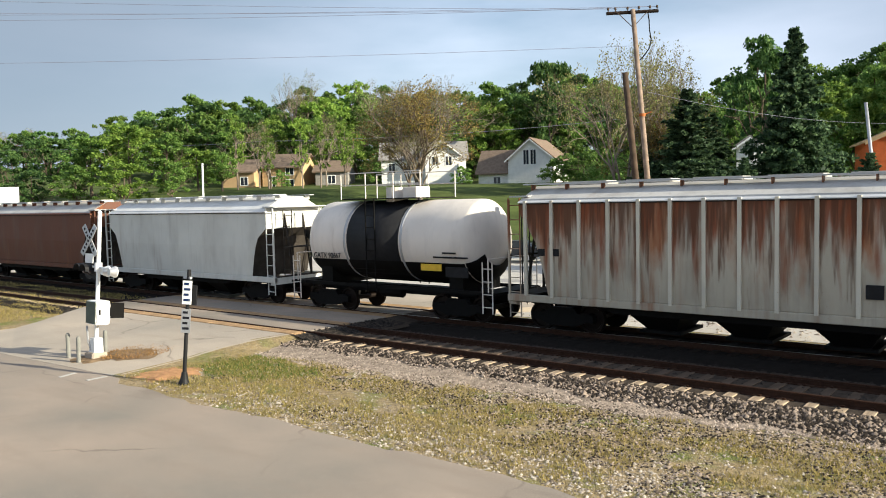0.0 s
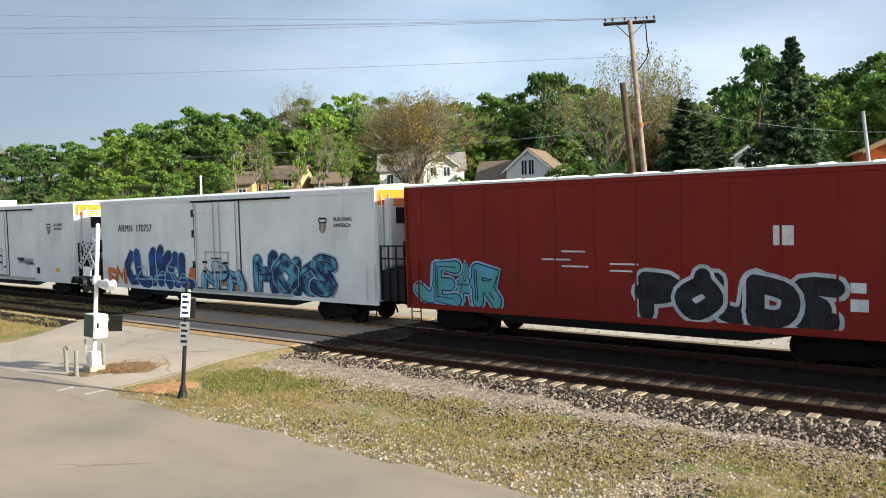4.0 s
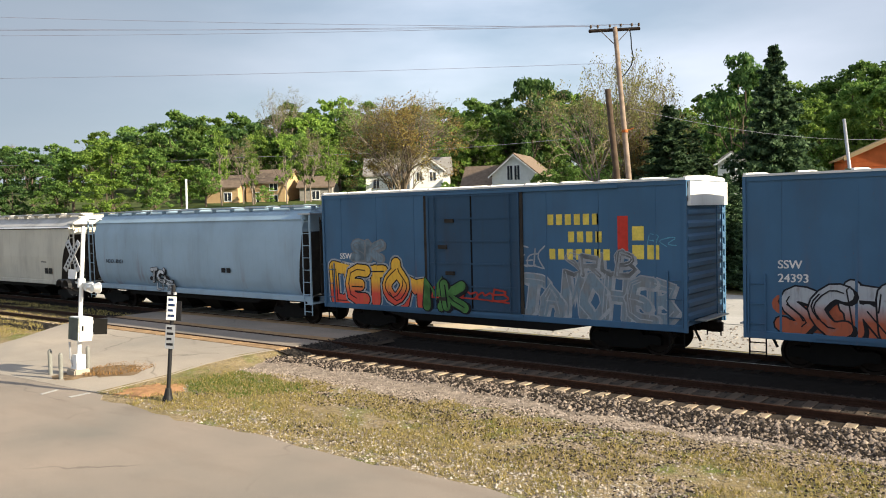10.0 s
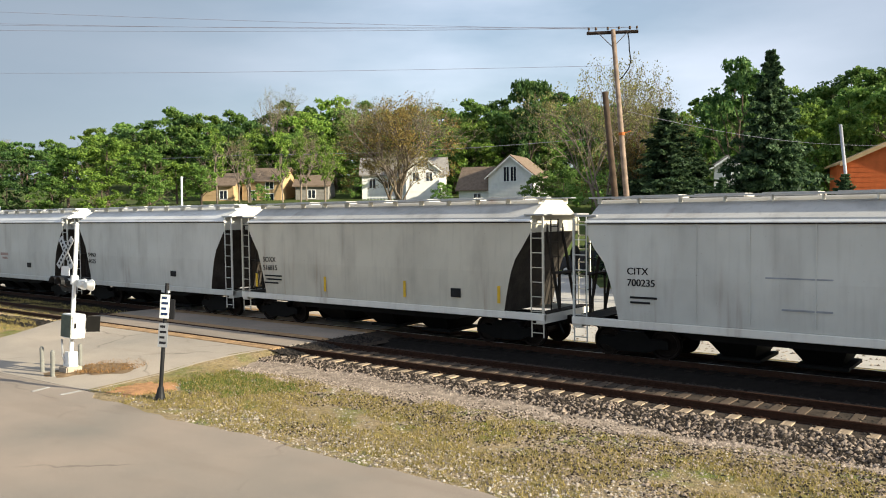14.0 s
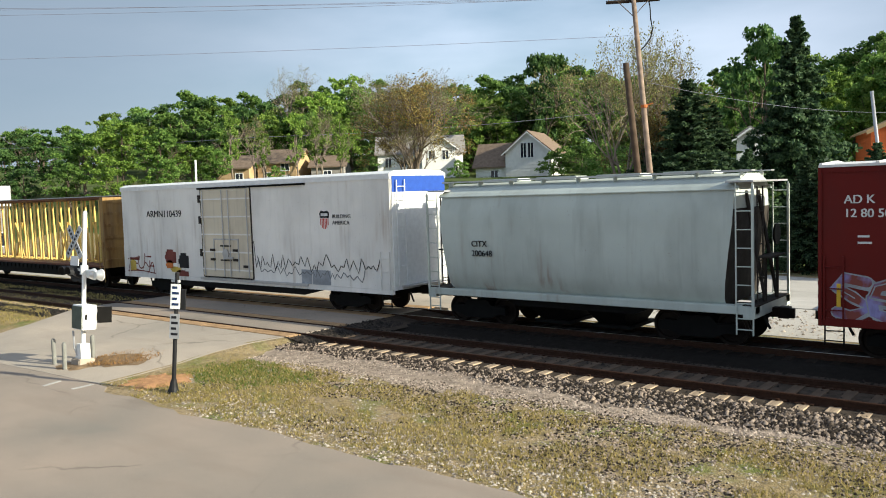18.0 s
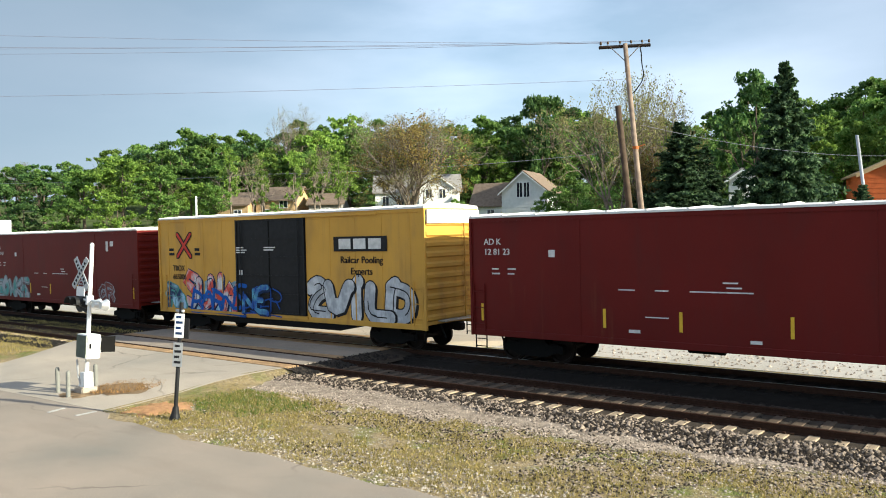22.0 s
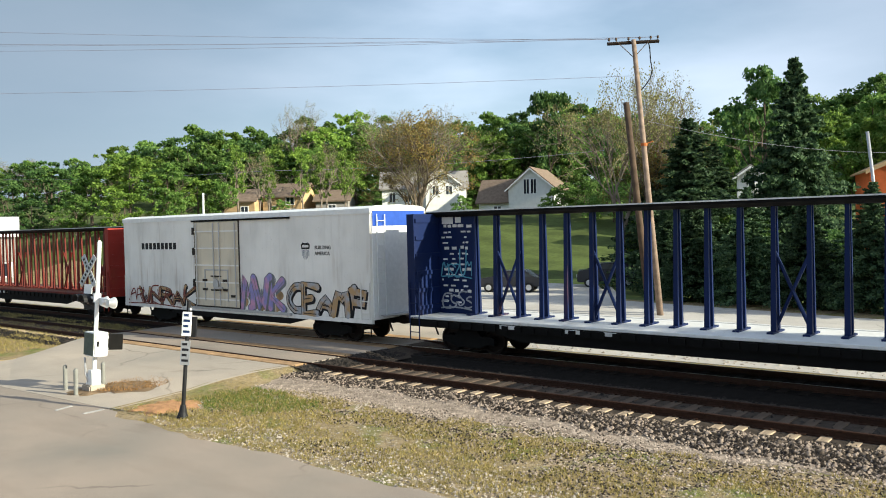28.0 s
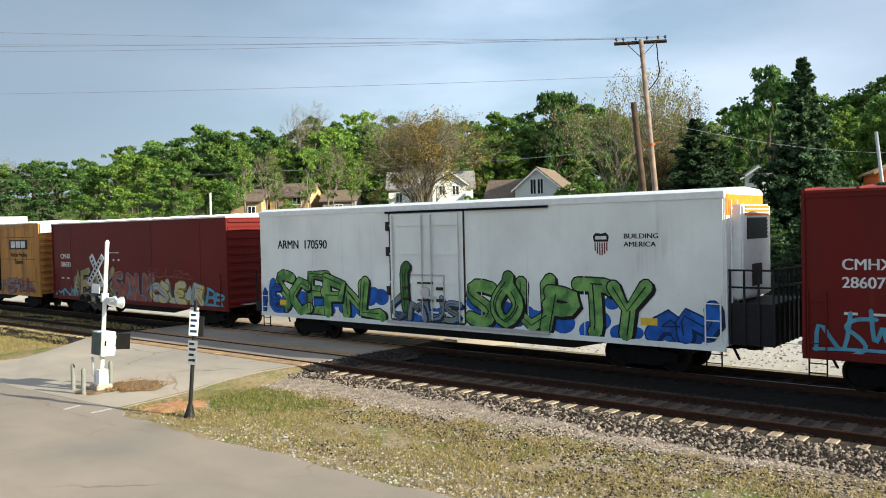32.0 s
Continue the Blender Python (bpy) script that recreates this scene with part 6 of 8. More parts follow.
for x, z, w, hh, mt in ((3.5, 1.55, 0.8, 0.5, G_MAROON), (3.55, 1.3, 0.5, 0.3, G_ORANGE), (4.55, 1.35, 0.7, 0.55, G_BLACK), (4.3, 0.98, 0.9, 0.22, G_MAROON), (3.9, 1.15, 0.7, 0.2, G_YELLOW), (0.4, 1.6, 0.9, 0.1, G_MAROON), (0.5, 1.1, 0.5, 0.45, G_YELLOW), (1.9, 1.75, 0.4, 0.06, G_MAROON)):
    bars(h, [(x, z, w, hh), (x + 0.1, z + hh, w * 0.6, hh * 0.2), (x - 0.08, z + hh * 0.3, 0.09, hh * 0.4)], mt, "rust_scab", -W - 0.008)
bars(h, [(12.6, 1.0, 1.6, 0.55)], G_SILVER, "patch")
h = car_made(hopper("short green-grey covered hopper car", 262.7, 10.8, GREEN_GREY, 4.2, 4.55, bays=2, round_top=True), 262.7)
text(h, "CITX\n200648", 1.9, 2.25, 0.266, INK, -W - 0.03)
SMALL_RED = [(275.0, 15.8, "AD K\n12 80 50", "boxcar-red boxcar with silver graffiti near one end", 0), (293.0, 15.8, "AD K\n12 01 07", "boxcar-red boxcar with pale green graffiti", 1), (328.6, 15.8, "AD K\n12 81 23", "boxcar-red boxcar with white tags near one end", 2)]


def red_boxcar(st, ln, nm, lab, k):
    h = car_made(boxcar(lab, st, ln, BOX_RED, 4.6, 0.14, ROOF_WHITE, seams=2, end_paint=BOX_RED, skirt=False), st)
    text(h, nm, 0.5, 3.42, 0.28, PALE_INK, -W - 0.01)
    bars(h, [(0.8, 2.95, 0.25, 0.05), (1.4, 2.95, 0.3, 0.05), (0.8, 2.8, 0.3, 0.05), (1.4, 2.8, 0.25, 0.05), (5.2, 2.4, 0.5, 0.035), (6.3, 2.4, 0.4, 0.035), (7.3, 2.4, 1.7, 0.035), (8.2, 2.65, 0.4, 0.04), (8.3, 2.52, 0.4, 0.04),
             (12.9, 3.6, 0.2, 0.5), (13.3, 3.85, 0.3, 0.25), (5.5, 1.2, 0.35, 0.09), (8.9, 1.1, 0.3, 0.09), (12.2, 1.2, 0.25, 0.08), (6.0, 1.65, 0.7, 0.03), (2.9, 3.35, 0.22, 0.22)], PALE_INK)
    for x in (0.35, 4.7, 7.0, 9.9, 13.4, 15.3):
        part("reflector_strip", boxes((x, x + 0.09, -W - 0.012, -W - 0.004, 1.3, 1.85)), YELLOW_PAINT, h)
    if k == 0:
        graffiti(h, "SEWU", 0.3, 0.98, 3.1, 1.1, G_SILVER, G_MAROON, 41, 0.09, second=G_PURPLE)
        part("stencil_frame", boxes((14.5, 15.1, -W - 0.008, -W, 1.2, 1.25), (14.5, 15.1, -W - 0.008, -W, 1.6, 1.65), (14.5, 14.54, -W - 0.008, -W, 1.2, 1.65), (15.06, 15.1, -W - 0.008, -W, 1.2, 1.65)), PALE_INK, h)
    elif k == 1:
        graffiti(h, "EOWKE", 0.5, 0.98, 3.9, 1.15, G_GREY, G_SILVER, 42, 0.13, second=G_TEAL)
        scribble(h, 10.0, 1.6, 1.0, 0.7, G_WHITE, 43, 0.04, 6)
        graffiti(h, "GR", 12.2, 1.1, 1.4, 0.95, G_SILVER, G_MAROON, 44, 0.09)
    else:
        scribble(h, 13.7, 1.3, 1.2, 2.2, G_SILVER, 45, 0.05, 12)
        graffiti(h, "UK", 14.0, 0.95, 1.2, 0.6, G_WHITE, G_MAROON, 46, 0.08)
    return h


for row in SMALL_RED:
    red_boxcar(*row)


def cross_mark(car, x, z, s):
    """The crossed red-and-black mark on yellow boxcars."""
    bm = bmesh.new()
    ribbon(bm, [(x, z), (x + s, z + s)], 0.14 * s, -W - 0.02, 2)
    ribbon(bm, [(x, z + s), (x + s, z)], 0.14 * s, -W - 0.021, 2)
    ob = part("emblem", bm, INK, car)
    bm = bmesh.new()
    ribbon(bm, [(x, z), (x + s, z + s)], 0.07 * s, -W - 0.025, 2)
    ribbon(bm, [(x, z + s), (x + s, z)], 0.07 * s, -W - 0.026, 2)
    part("emblem_inner", bm, RED_PAINT, ob)


for st, paint_, nm, sd in ((310.7, BOX_YELLOW, "TBOX\n665006", 0), (441.3, BOX_YELLOW_OLD, "FBOX\n505367", 1)):
    ln = 15.9 if sd == 0 else 13.9
    k = ln / 15.9
    h = car_made(boxcar("golden yellow boxcar with a black door and colourful graffiti" if sd == 0 else "dulled yellow boxcar with a black door and grimy graffiti", st, ln, paint_, 5.02, 0.16, ROOF_WHITE, door=(5.65 * k, 9.9 * k), door_paint=BLACK_PAINT, ribs=0, seams=12 if sd == 0 else 7, end_paint=paint_), st)
    # sunlight on the end's top, put in as a white sheet
    part("end_top_panel", boxes((ln + 0.03, ln + 0.14, -W + 0.03, W - 0.03, 4.5, 4.97)), ROOF_WHITE, h)
    cross_mark(h, 1.4 * k, 3.35, 1.0)
    text(h, nm, 1.0 * k, 2.32, 0.34, INK, -W - 0.02)
    bars(h, [(0.75, 3.6, 0.35, 0.12), (0.75, 3.4, 0.4, 0.12), (2.7 * k, 3.6, 0.35, 0.12), (2.7 * k, 3.4, 0.4, 0.12)], INK, y=-W - 0.02)
    mk = part("emblem_plate", boxes((11.5 * k, 14.2 * k, -W - 0.03, -W - 0.012, 3.55, 4.1)), BLACK_PAINT, h)
    bars(mk, [(11.78 * k, 3.64, 0.62 * k, 0.38), (12.54 * k, 3.64, 0.62 * k, 0.38), (13.3 * k, 3.64, 0.62 * k, 0.38)], PALE_INK, "emblem_block", -W - 0.04)
    text(h, "Railcar Pooling\nExperts", 12.9 * k, 2.62, 0.36, INK, -W - 0.02, align="CENTER")
    bars(h, [(5.7 * k, 3.7, 0.5, 0.05), (5.7 * k, 3.6, 0.7, 0.05), (5.7 * k, 3.5, 0.6, 0.05), (7.5 * k, 3.7, 0.7, 0.05), (7.5 * k, 3.6, 0.6, 0.05), (5.9 * k, 2.6, 0.2, 0.2)], PALE_INK, y=-W - 0.08)
    if sd == 0:
        graffiti(h, "SUWAN", 2.0, 0.92, 4.4, 1.75, G_NAVY, G_SCARLET, 51, 0.13, second=G_WHITE, cloud=G_SKY)
        scribble(h, 2.4, 1.0, 3.6, 1.4, G_COBALT, 49, 0.14, 14, -W - 0.04)
        graffiti(h, "NE", 6.1, 0.95, 1.5, 1.2, G_NAVY, G_BLUE, 50, 0.08, y=-W - 0.085, second=G_CYAN)
        graffiti(h, "RA", 0.55, 1.0, 1.3, 1.3, G_TEAL, G_NAVY, 52, 0.1, second=G_SKY)
        graffiti(h, "2WILD", 10.0, 0.92, 5.4, 1.7, G_BLACK, G_SILVER, 53, 0.16, second=G_WHITE, sharp=False)
        scribble(h, 6.0, 1.0, 2.4, 1.2, G_BLUE, 54, 0.05, 10, -W - 0.085)
    else:
        # pressed seams between the side sheets
        for x0, x1 in ((0.7, 4.85), (8.75, 13.3)):
            for z in (1.72, 3.0, 4.28):
                part("side_seam", boxes((x0, x1, -W - 0.022, -W, z - 0.02, z + 0.02)), paint_, h)
                # dark line paints the shadow below each seam
                part("seam_shadow", boxes((x0, x1, -W - 0.012, -W, z - 0.045, z - 0.02)), SHADE_GRIME, h)
        graffiti(h, "ENO", 2.55, 3.06, 2.2, 0.85, G_SILVER, G_GREY, 55, 0.12, y=-W - 0.024, second=G_CHAR)
        scribble(h, 5.7, 2.75, 2.4, 0.8, G_SILVER, 56, 0.035, 9, -W - 0.085)
        scribble(h, 5.8, 1.0, 1.6, 0.9, G_STEEL, 57, 0.04, 12, -W - 0.085)
        graffiti(h, "NERWA", 8.9, 0.95, 4.3, 0.9, G_MAROON, G_GREY, 58, 0.1, y=-W - 0.024, second=G_MAROON)
        graffiti(h, "YZ", 0.4, 0.92, 1.5, 0.65, G_OLIVE, G_YELLOW, 66, 0.09, y=-W - 0.024, second=G_OLIVE)
        graffiti(h, "KRN", 2.1, 0.92, 2.2, 0.8, G_TAN, G_SCARLET, 59, 0.05, y=-W - 0.024, second=G_MAROON, cloud=G_TAN)
        scribble(h, 0.1, 1.7, 1.0, 1.2, G_SILVER, 60, 0.03, 7, -W - 0.02)
h = car_made(hopper("pale grey covered hopper car with blue and pink graffiti", 345.9, 14.2, PALE_GREY, 4.0, 4.5, roof=ROOF_GREY, sill_paint=SILL_PALE), 345.9)
text(h, "FMLX\n51269", 1.65, 2.1, 0.266, INK, -W - 0.045)
graffiti(h, "BERFUL", 3.2, 1.25, 4.3, 1.55, G_SILVER, G_PURPLE, 61, 0.12, second=G_SKY, y=-W - 0.045, cloud=G_PINK)
scribble(h, 7.7, 1.5, 1.4, 1.0, G_BLACK, 62, 0.03, 6, -W - 0.045)
graffiti(h, "SO", 0.45, 2.45, 1.2, 1.15, G_BLACK, G_SILVER, 63, 0.06, y=-W - 0.045, second=G_GREY, sharp=False)
scribble(h, 0.4, 1.2, 1.1, 0.9, G_BLACK, 67, 0.05, 8, -W - 0.045)
graffiti(h, "KANX", 10.5, 1.1, 2.5, 1.35, G_BLACK, G_GREY, 64, 0.07, y=-W - 0.045, second=G_MAROON)
graffiti(h, "J", 9.4, 1.6, 0.45, 0.9, G_CYAN, G_SKY, 65, 0.06, y=-W - 0.045)
h = car_made(boxcar("old oxide-red ribbed boxcar covered in white graffiti", 361.9, 15.7, BOX_OXIDE, 4.5, 0.14, ROOF_WHITE, door=(6.6, 9.9), ribs=11, end_paint=BROWN_CAR), 361.9)
bm, r = bmesh.new(), random.Random(68)
for q in range(90):
    x, z = r.uniform(0.4, 15.2), r.uniform(0.95, 2.0)
    blob(bm, x, z, r.uniform(0.2, 0.42), -W - 0.069 - 0.00002 * q)
for v in bm.verts:
    v.co.z = max(v.co.z, 0.93)
tagged(part("painted_out_patch", bm, worn_spray(G_CHAR, G_BLACK, 0.9, 1.6, False), h, "patchy black overspray"), kind="stuff")
text(h, "D R G W\n508260", 0.7, 1.95, 0.36, PALE_INK, -W - 0.074)
graffiti(h, "HAWA", 1.3, 2.95, 3.3, 1.3, G_WHITE, G_BLACK, 71, 0.13, halo=G_WHITE, y=-W - 0.075, sharp=False)
graffiti(h, "JUIC", 2.2, 0.9, 2.5, 1.45, G_BLACK, G_WHITE, 72, 0.15, y=-W - 0.075, second=G_SILVER, cloud=G_CHAR)
graffiti(h, "8", 4.8, 0.92, 1.3, 1.6, G_BLACK, G_WHITE, 70, 0.18, y=-W - 0.075, second=G_SILVER, sharp=False)
graffiti(h, "CL", 0.2, 0.9, 2.0, 0.85, G_WHITE, G_BLACK, 69, 0.1, y=-W - 0.075, cloud=G_CHAR)
scribble(h, 6.95, 2.95, 1.2, 0.32, G_WHITE, 73, 0.03, 17, -W - 0.09)
scribble(h, 8.5, 2.95, 1.2, 0.3, G_WHITE, 74, 0.03, 17, -W - 0.09)
scribble(h, 6.8, 1.2, 3.0, 0.8, G_SILVER, 75, 0.06, 16, -W - 0.09)
graffiti(h, "SOUTH", 9.9, 0.9, 3.4, 1.35, G_BLACK, G_WHITE, 76, 0.14, y=-W - 0.075, second=G_TAN, cloud=G_CHAR)
graffiti(h, "ENG", 13.2, 0.9, 2.2, 1.3, G_WHITE, G_GREY, 79, 0.15, y=-W - 0.075, second=G_OLIVE)
graffiti(h, "WRCE", 6.8, 1.0, 2.8, 0.85, G_CHAR, G_STEEL, 80, 0.06, y=-W - 0.095)
scribble(h, 0.3, 1.2, 5.2, 1.0, G_WHITE, 77, 0.03, 18, -W - 0.1)
scribble(h, 0.1, 3.0, 1.0, 1.1, G_SILVER, 78, 0.03, 9, -W - 0.08)
h = car_made(centerbeam("empty red centerbeam flatcar with white data on its end plates", 379.8, 20.1, BEAM_RED_DARK, 1.22, 4.62, 18, end_paint=BEAM_RED, deck_paint=BROWN_CAR), 379.8)
bars(h, [(0.5 + 0.03, 4.1, 0.8, 0.05), (0.6, 3.9, 0.5, 0.06), (0.6, 3.4, 0.9, 0.05), (0.7, 3.2, 0.6, 0.05), (0.8, 2.6, 0.5, 0.06), (0.6, 2.3, 0.7, 0.05), (1.5, 3.8, 0.3, 0.05), (1.5, 3.5, 0.35, 0.05), (1.5, 3.2, 0.35, 0.05)], PALE_INK, "small_lettering", -0.108)
bars(h, [(5.0, 0.98, 0.5, 0.12), (7.5, 0.98, 0.9, 0.12), (3.0, 0.98, 0.6, 0.1)], PALE_INK, "small_lettering", -1.506)
h = car_made(reefer("scuffed white refrigerator car with violet graffiti and blue-topped end", 401.5, 16.8, REEFER_WORN, 5.0, unit=False, top_paint=BLUE_PAINT, end_paint=WHITE_PAINT, door=(6.0, 9.1), door_paint=DOOR_TAN, bars_on_door=5), 401.5)
bars(h, [(1.6 + 0.33 * i, 3.55, 0.24, 0.3) for i in range(9)], INK, "lettering")
text(h, "BUILDING\nAMERICA", 13.8, 3.31, 0.2, INK, width=0.9)
shield(h, 13.05, 3.15, 0.66, INK, G_SILVER)
graffiti(h, "MWK", 9.2, 0.95, 2.7, 1.5, G_GREY, G_PURPLE, 81, 0.09, second=G_PINK, cloud=G_TAN)
graffiti(h, "CEAMP", 12.2, 0.92, 4.3, 1.3, G_BLACK, G_TAN, 82, 0.09, second=G_SILVER)
graffiti(h, "WNRAK", 1.4, 0.95, 4.4, 0.85, G_BLACK, G_TAN, 83, 0.07, second=G_MAROON)
scribble(h, 0.4, 1.0, 4.2, 0.9, G_MAROON, 84, 0.05, 18, -W - 0.03)
h = car_made(centerbeam("empty deep blue centerbeam flatcar", 420.0, 19.4, BEAM_BLUE, 1.2, 4.75, 18, edge=ROOF_WHITE), 420.0)
data_random = random.Random(77)
for i in range(15):
    z = 4.25 - 0.19 * i
    rows, x = [], 0.45 + data_random.uniform(0, 0.15)
    while x < 1.75:
        w = data_random.uniform(0.06, 0.26)
        if data_random.random() < 0.8:
            rows.append((x, z + data_random.uniform(-0.02, 0.02), min(w, 1.85 - x), 0.06 if i % 4 else 0.1))
        x += w + data_random.uniform(0.04, 0.22)
    bars(h, rows, PALE_INK, "small_lettering", -0.108)
bars(h, [(0.5, 4.38, 0.5, 0.25), (1.1, 4.42, 0.25, 0.2)], ROOF_WHITE, "stencil_patch", -0.109)
scribble(h, 0.4, 1.4, 1.4, 0.8, G_SILVER, 88, 0.05, 10, -0.109)
scribble(h, 0.45, 2.5, 1.3, 0.9, G_CYAN, 89, 0.04, 12, -0.112)
bars(h, [(3.9, 0.98, 0.6, 0.12), (6.3, 0.98, 0.5, 0.12), (7.6, 0.98, 0.4, 0.12)], PALE_INK, "small_lettering", -1.506)
for st, sd in ((456.9, 0), (496.6, 1)):
    h = car_made(boxcar("deep red boxcar with bright roof and blue and brown graffiti" if sd == 0 else "deep red boxcar with pale graffiti at the end", st, 16.0, BOX_RED, 4.92, 0.16, ROOF_WHITE if sd == 0 else BOX_ORANGE_RED, seams=4, end_paint=BOX_RED), st)
    text(h, "CMHX\n286033" if sd == 0 else "CMHX\n286070", 0.85, 2.6, 0.38, PALE_INK, -W - 0.01)
    bars(h, [(0.9, 1.95, 0.3, 0.06), (1.5, 1.95, 0.3, 0.06), (5.8, 3.35, 1.2, 0.035), (6.4, 2.95, 0.15, 0.1), (6.9, 2.95, 0.15, 0.1)], PALE_INK)
    if sd == 0:
        graffiti(h, "AERSK", 2.3, 0.93, 4.1, 1.6, G_BLACK, G_TAN, 91, 0.12, second=G_OLIVE, cloud=G_STEEL)
        graffiti(h, "ENDLK", 6.4, 0.93, 3.5, 1.45, G_STEEL, G_MAROON, 92, 0.1, second=G_RUST)
        graffiti(h, "CSLEAR", 9.9, 0.93, 4.3, 1.15, G_OLIVE, G_SILVER, 93, 0.12, second=G_YELLOW, cloud=G_CHAR)
        scribble(h, 0.2, 0.95, 2.4, 0.6, G_CYAN, 94, 0.1, 8)
        scribble(h, 13.8, 0.95, 1.8, 0.9, G_CYAN, 95, 0.1, 7)
        scribble(h, 9.6, 2.2, 3.6, 0.5, G_MAROON, 96, 0.05, 12)
    else:
        scribble(h, 0.2, 0.95, 3.0, 1.3, G_CYAN, 97, 0.08, 12)
h = car_made(reefer("off-white refrigerator car with green graffiti and orange-topped end", 475.2, 19.4, REEFER_WHITE, 5.05, top_paint=ORANGE_PAINT, end_paint=WHITE_PAINT, door=(7.4, 10.7)), 475.2)
text(h, "ARMN  170590", 1.14, 3.56, 0.48, INK, width=2.9)
text(h, "BUILDING\nAMERICA", 16.5, 3.61, 0.2, INK, width=1.05)
shield(h, 15.55, 3.36, 0.66, INK, G_MAROON)
graffiti(h, "NE", 0.15, 0.95, 1.1, 1.25, G_NAVY, G_COBALT, 101, 0.14)
graffiti(h, "SCEPNL", 1.0, 0.9, 6.0, 1.75, G_BLACK, G_GREEN, 102, 0.095, second=G_LEAF, cloud=G_COBALT)
graffiti(h, "OMUS", 7.5, 1.0, 3.1, 0.9, G_NAVY, G_STEEL, 103, 0.08, y=-W - 0.075, second=G_OLIVE, cloud=G_COBALT)
graffiti(h, "I", 7.7, 1.3, 0.7, 1.5, G_BLACK, G_LEAF, 106, 0.16, y=-W - 0.08)
graffiti(h, "SOUPTY", 10.8, 0.9, 6.4, 1.75, G_BLACK, G_GREEN, 104, 0.1, second=G_LEAF, cloud=G_COBALT)
graffiti(h, "AN", 17.3, 0.93, 1.8, 1.2, G_NAVY, G_COBALT, 105, 0.16, cloud=G_COBALT)
bars(h, [(17.0, 1.4, 0.5, 0.2), (1.2, 1.3, 0.4, 0.2)], YELLOW_PAINT, "reflective_plate", -W - 0.02)

# ---- trackside things ----
BOX_SIDE = plain("shaded_green_box_side", (0.11, 0.13, 0.105), 0.6, vary=0.3)


def crossing_signal():
    m = pose(-23.2, 12.15, -0.29, -4, 1, 0)
    s = thing("crossing_signal", "white railroad crossing signal with crossbuck, round lamps and a relay box", "signal", m)
    part("foundation", soft_box(-0.24, 0.24, -0.24, 0.24, -0.05, 0.2, 0.03, 2), CONCRETE, s)
    part("mast_base", extruded([(-0.17, 0.19), (0.17, 0.19), (0.11, 0.62), (-0.11, 0.62)], "y", -0.14, 0.14), WHITE_PAINT, s)
    bm = bmesh.new()
    tube(bm, (0, 0, 0.6), (0, 0, 4.35), 0.06, n=14)
    tube(bm, (0, 0, 4.35), (0, 0, 4.42), 0.07, 0.03, n=14)
    part("mast", bm, WHITE_PAINT, s)
    for k, a in enumerate((52, -52)):
        turn = pose(-0.32, -0.12 - 0.03 * k, 3.52, 0, 0, 4) @ pose(0, 0, 0, 0, a, 0)
        bm = boxes((-0.54, 0.54, -0.012, 0.012, -0.095, 0.095))
        bm.transform(turn)
        # grey in place of white: the boards' shade is put into their colour
        cb = part("crossbuck_board", bm, STEEL_GREY, s)
        bm = boxes(*[(-0.45 + i * 0.13, -0.38 + i * 0.13, -0.017, -0.013, -0.04, 0.04) for i in range(7)])
        bm.transform(turn)
        tagged(part("crossbuck_lettering", bm, G_BLACK, cb), kind="stuff")
    bm = boxes((-0.2, 0.2, -0.01, 0.01, -0.14, 0.14))
    bm.transform(pose(-0.32, -0.12, 2.98, 0, 0, 4))
    part("track_count_sign", bm, WHITE_PAINT, s)
    part("lamp_arm", tubes(((-0.75, 0.02, 2.72), (0.7, -0.02, 2.72), 0.035), ((0, 0, 2.6), (0, 0, 2.86), 0.11), n=10), WHITE_PAINT, s)
    for x, d, mat in ((0.32, 1, SILVER), (0.72, 1, SILVER), (-0.42, -1, BLACK_PAINT), (-0.78, -1, BLACK_PAINT)):
        bm = bmesh.new()
        a = Vector((x, -0.05, 2.62))
        tube(bm, a + Vector((0, 0, 0)), a + Vector((0.02, 0.16, 0)), 0.1, 0.17, n=20)
        lamp = part("lamp_housing", bm, mat, s, smooth=False)
        bm = bmesh.new()
        tube(bm, a + Vector((0.0, 0.17, 0)), a + Vector((0.0, 0.19, 0)), 0.29 if d < 0 else 0.17, n=24)
        part("lamp_target", bm, BLACK_PAINT if d < 0 else WHITE_PAINT, lamp)
        bm = bmesh.new()
        tube(bm, a + Vector((0, -0.015, 0)), a + Vector((0, 0.0, 0)), 0.098, n=20)
        part("lens", bm, LENS if d < 0 else SILVER, lamp)
        arc = [(math.cos(math.radians(-10 + 20 * i)), math.sin(math.radians(-10 + 20 * i))) for i in range(11)]
        bm = extruded([(a.x + 0.19 * u, a.z + 0.19 * v) for u, v in arc] + [(a.x + 0.175 * u, a.z + 0.175 * v) for u, v in arc[::-1]], "y", -0.28, -0.05)
        if d < 0:
            part("hood", bm, BLACK_PAINT, lamp)
        else:
            bm.free()
    cab = part("relay_box", soft_box(-0.15, 0.42, -0.26, 0.17, 1.05, 1.75, 0.02, 2), WHITE_PAINT, s)
    part("relay_box_door", soft_box(0.415, 0.445, -0.235, 0.145, 1.1, 1.7, 0.01, 1), WHITE_PAINT, cab)
    # dark sheet puts the side's shade into its green colour
    part("relay_box_side", boxes((-0.13, 0.40, -0.28, -0.255, 1.08, 1.72)), BOX_SIDE, cab)
    for z in (1.2, 1.55):
        part("hinge", boxes((0.44, 0.46, 0.12, 0.16, z, z + 0.1)), STEEL_GREY, cab)
    part("latch", boxes((0.44, 0.47, -0.19, -0.14, 1.35, 1.5)), STEEL_BLACK, cab)
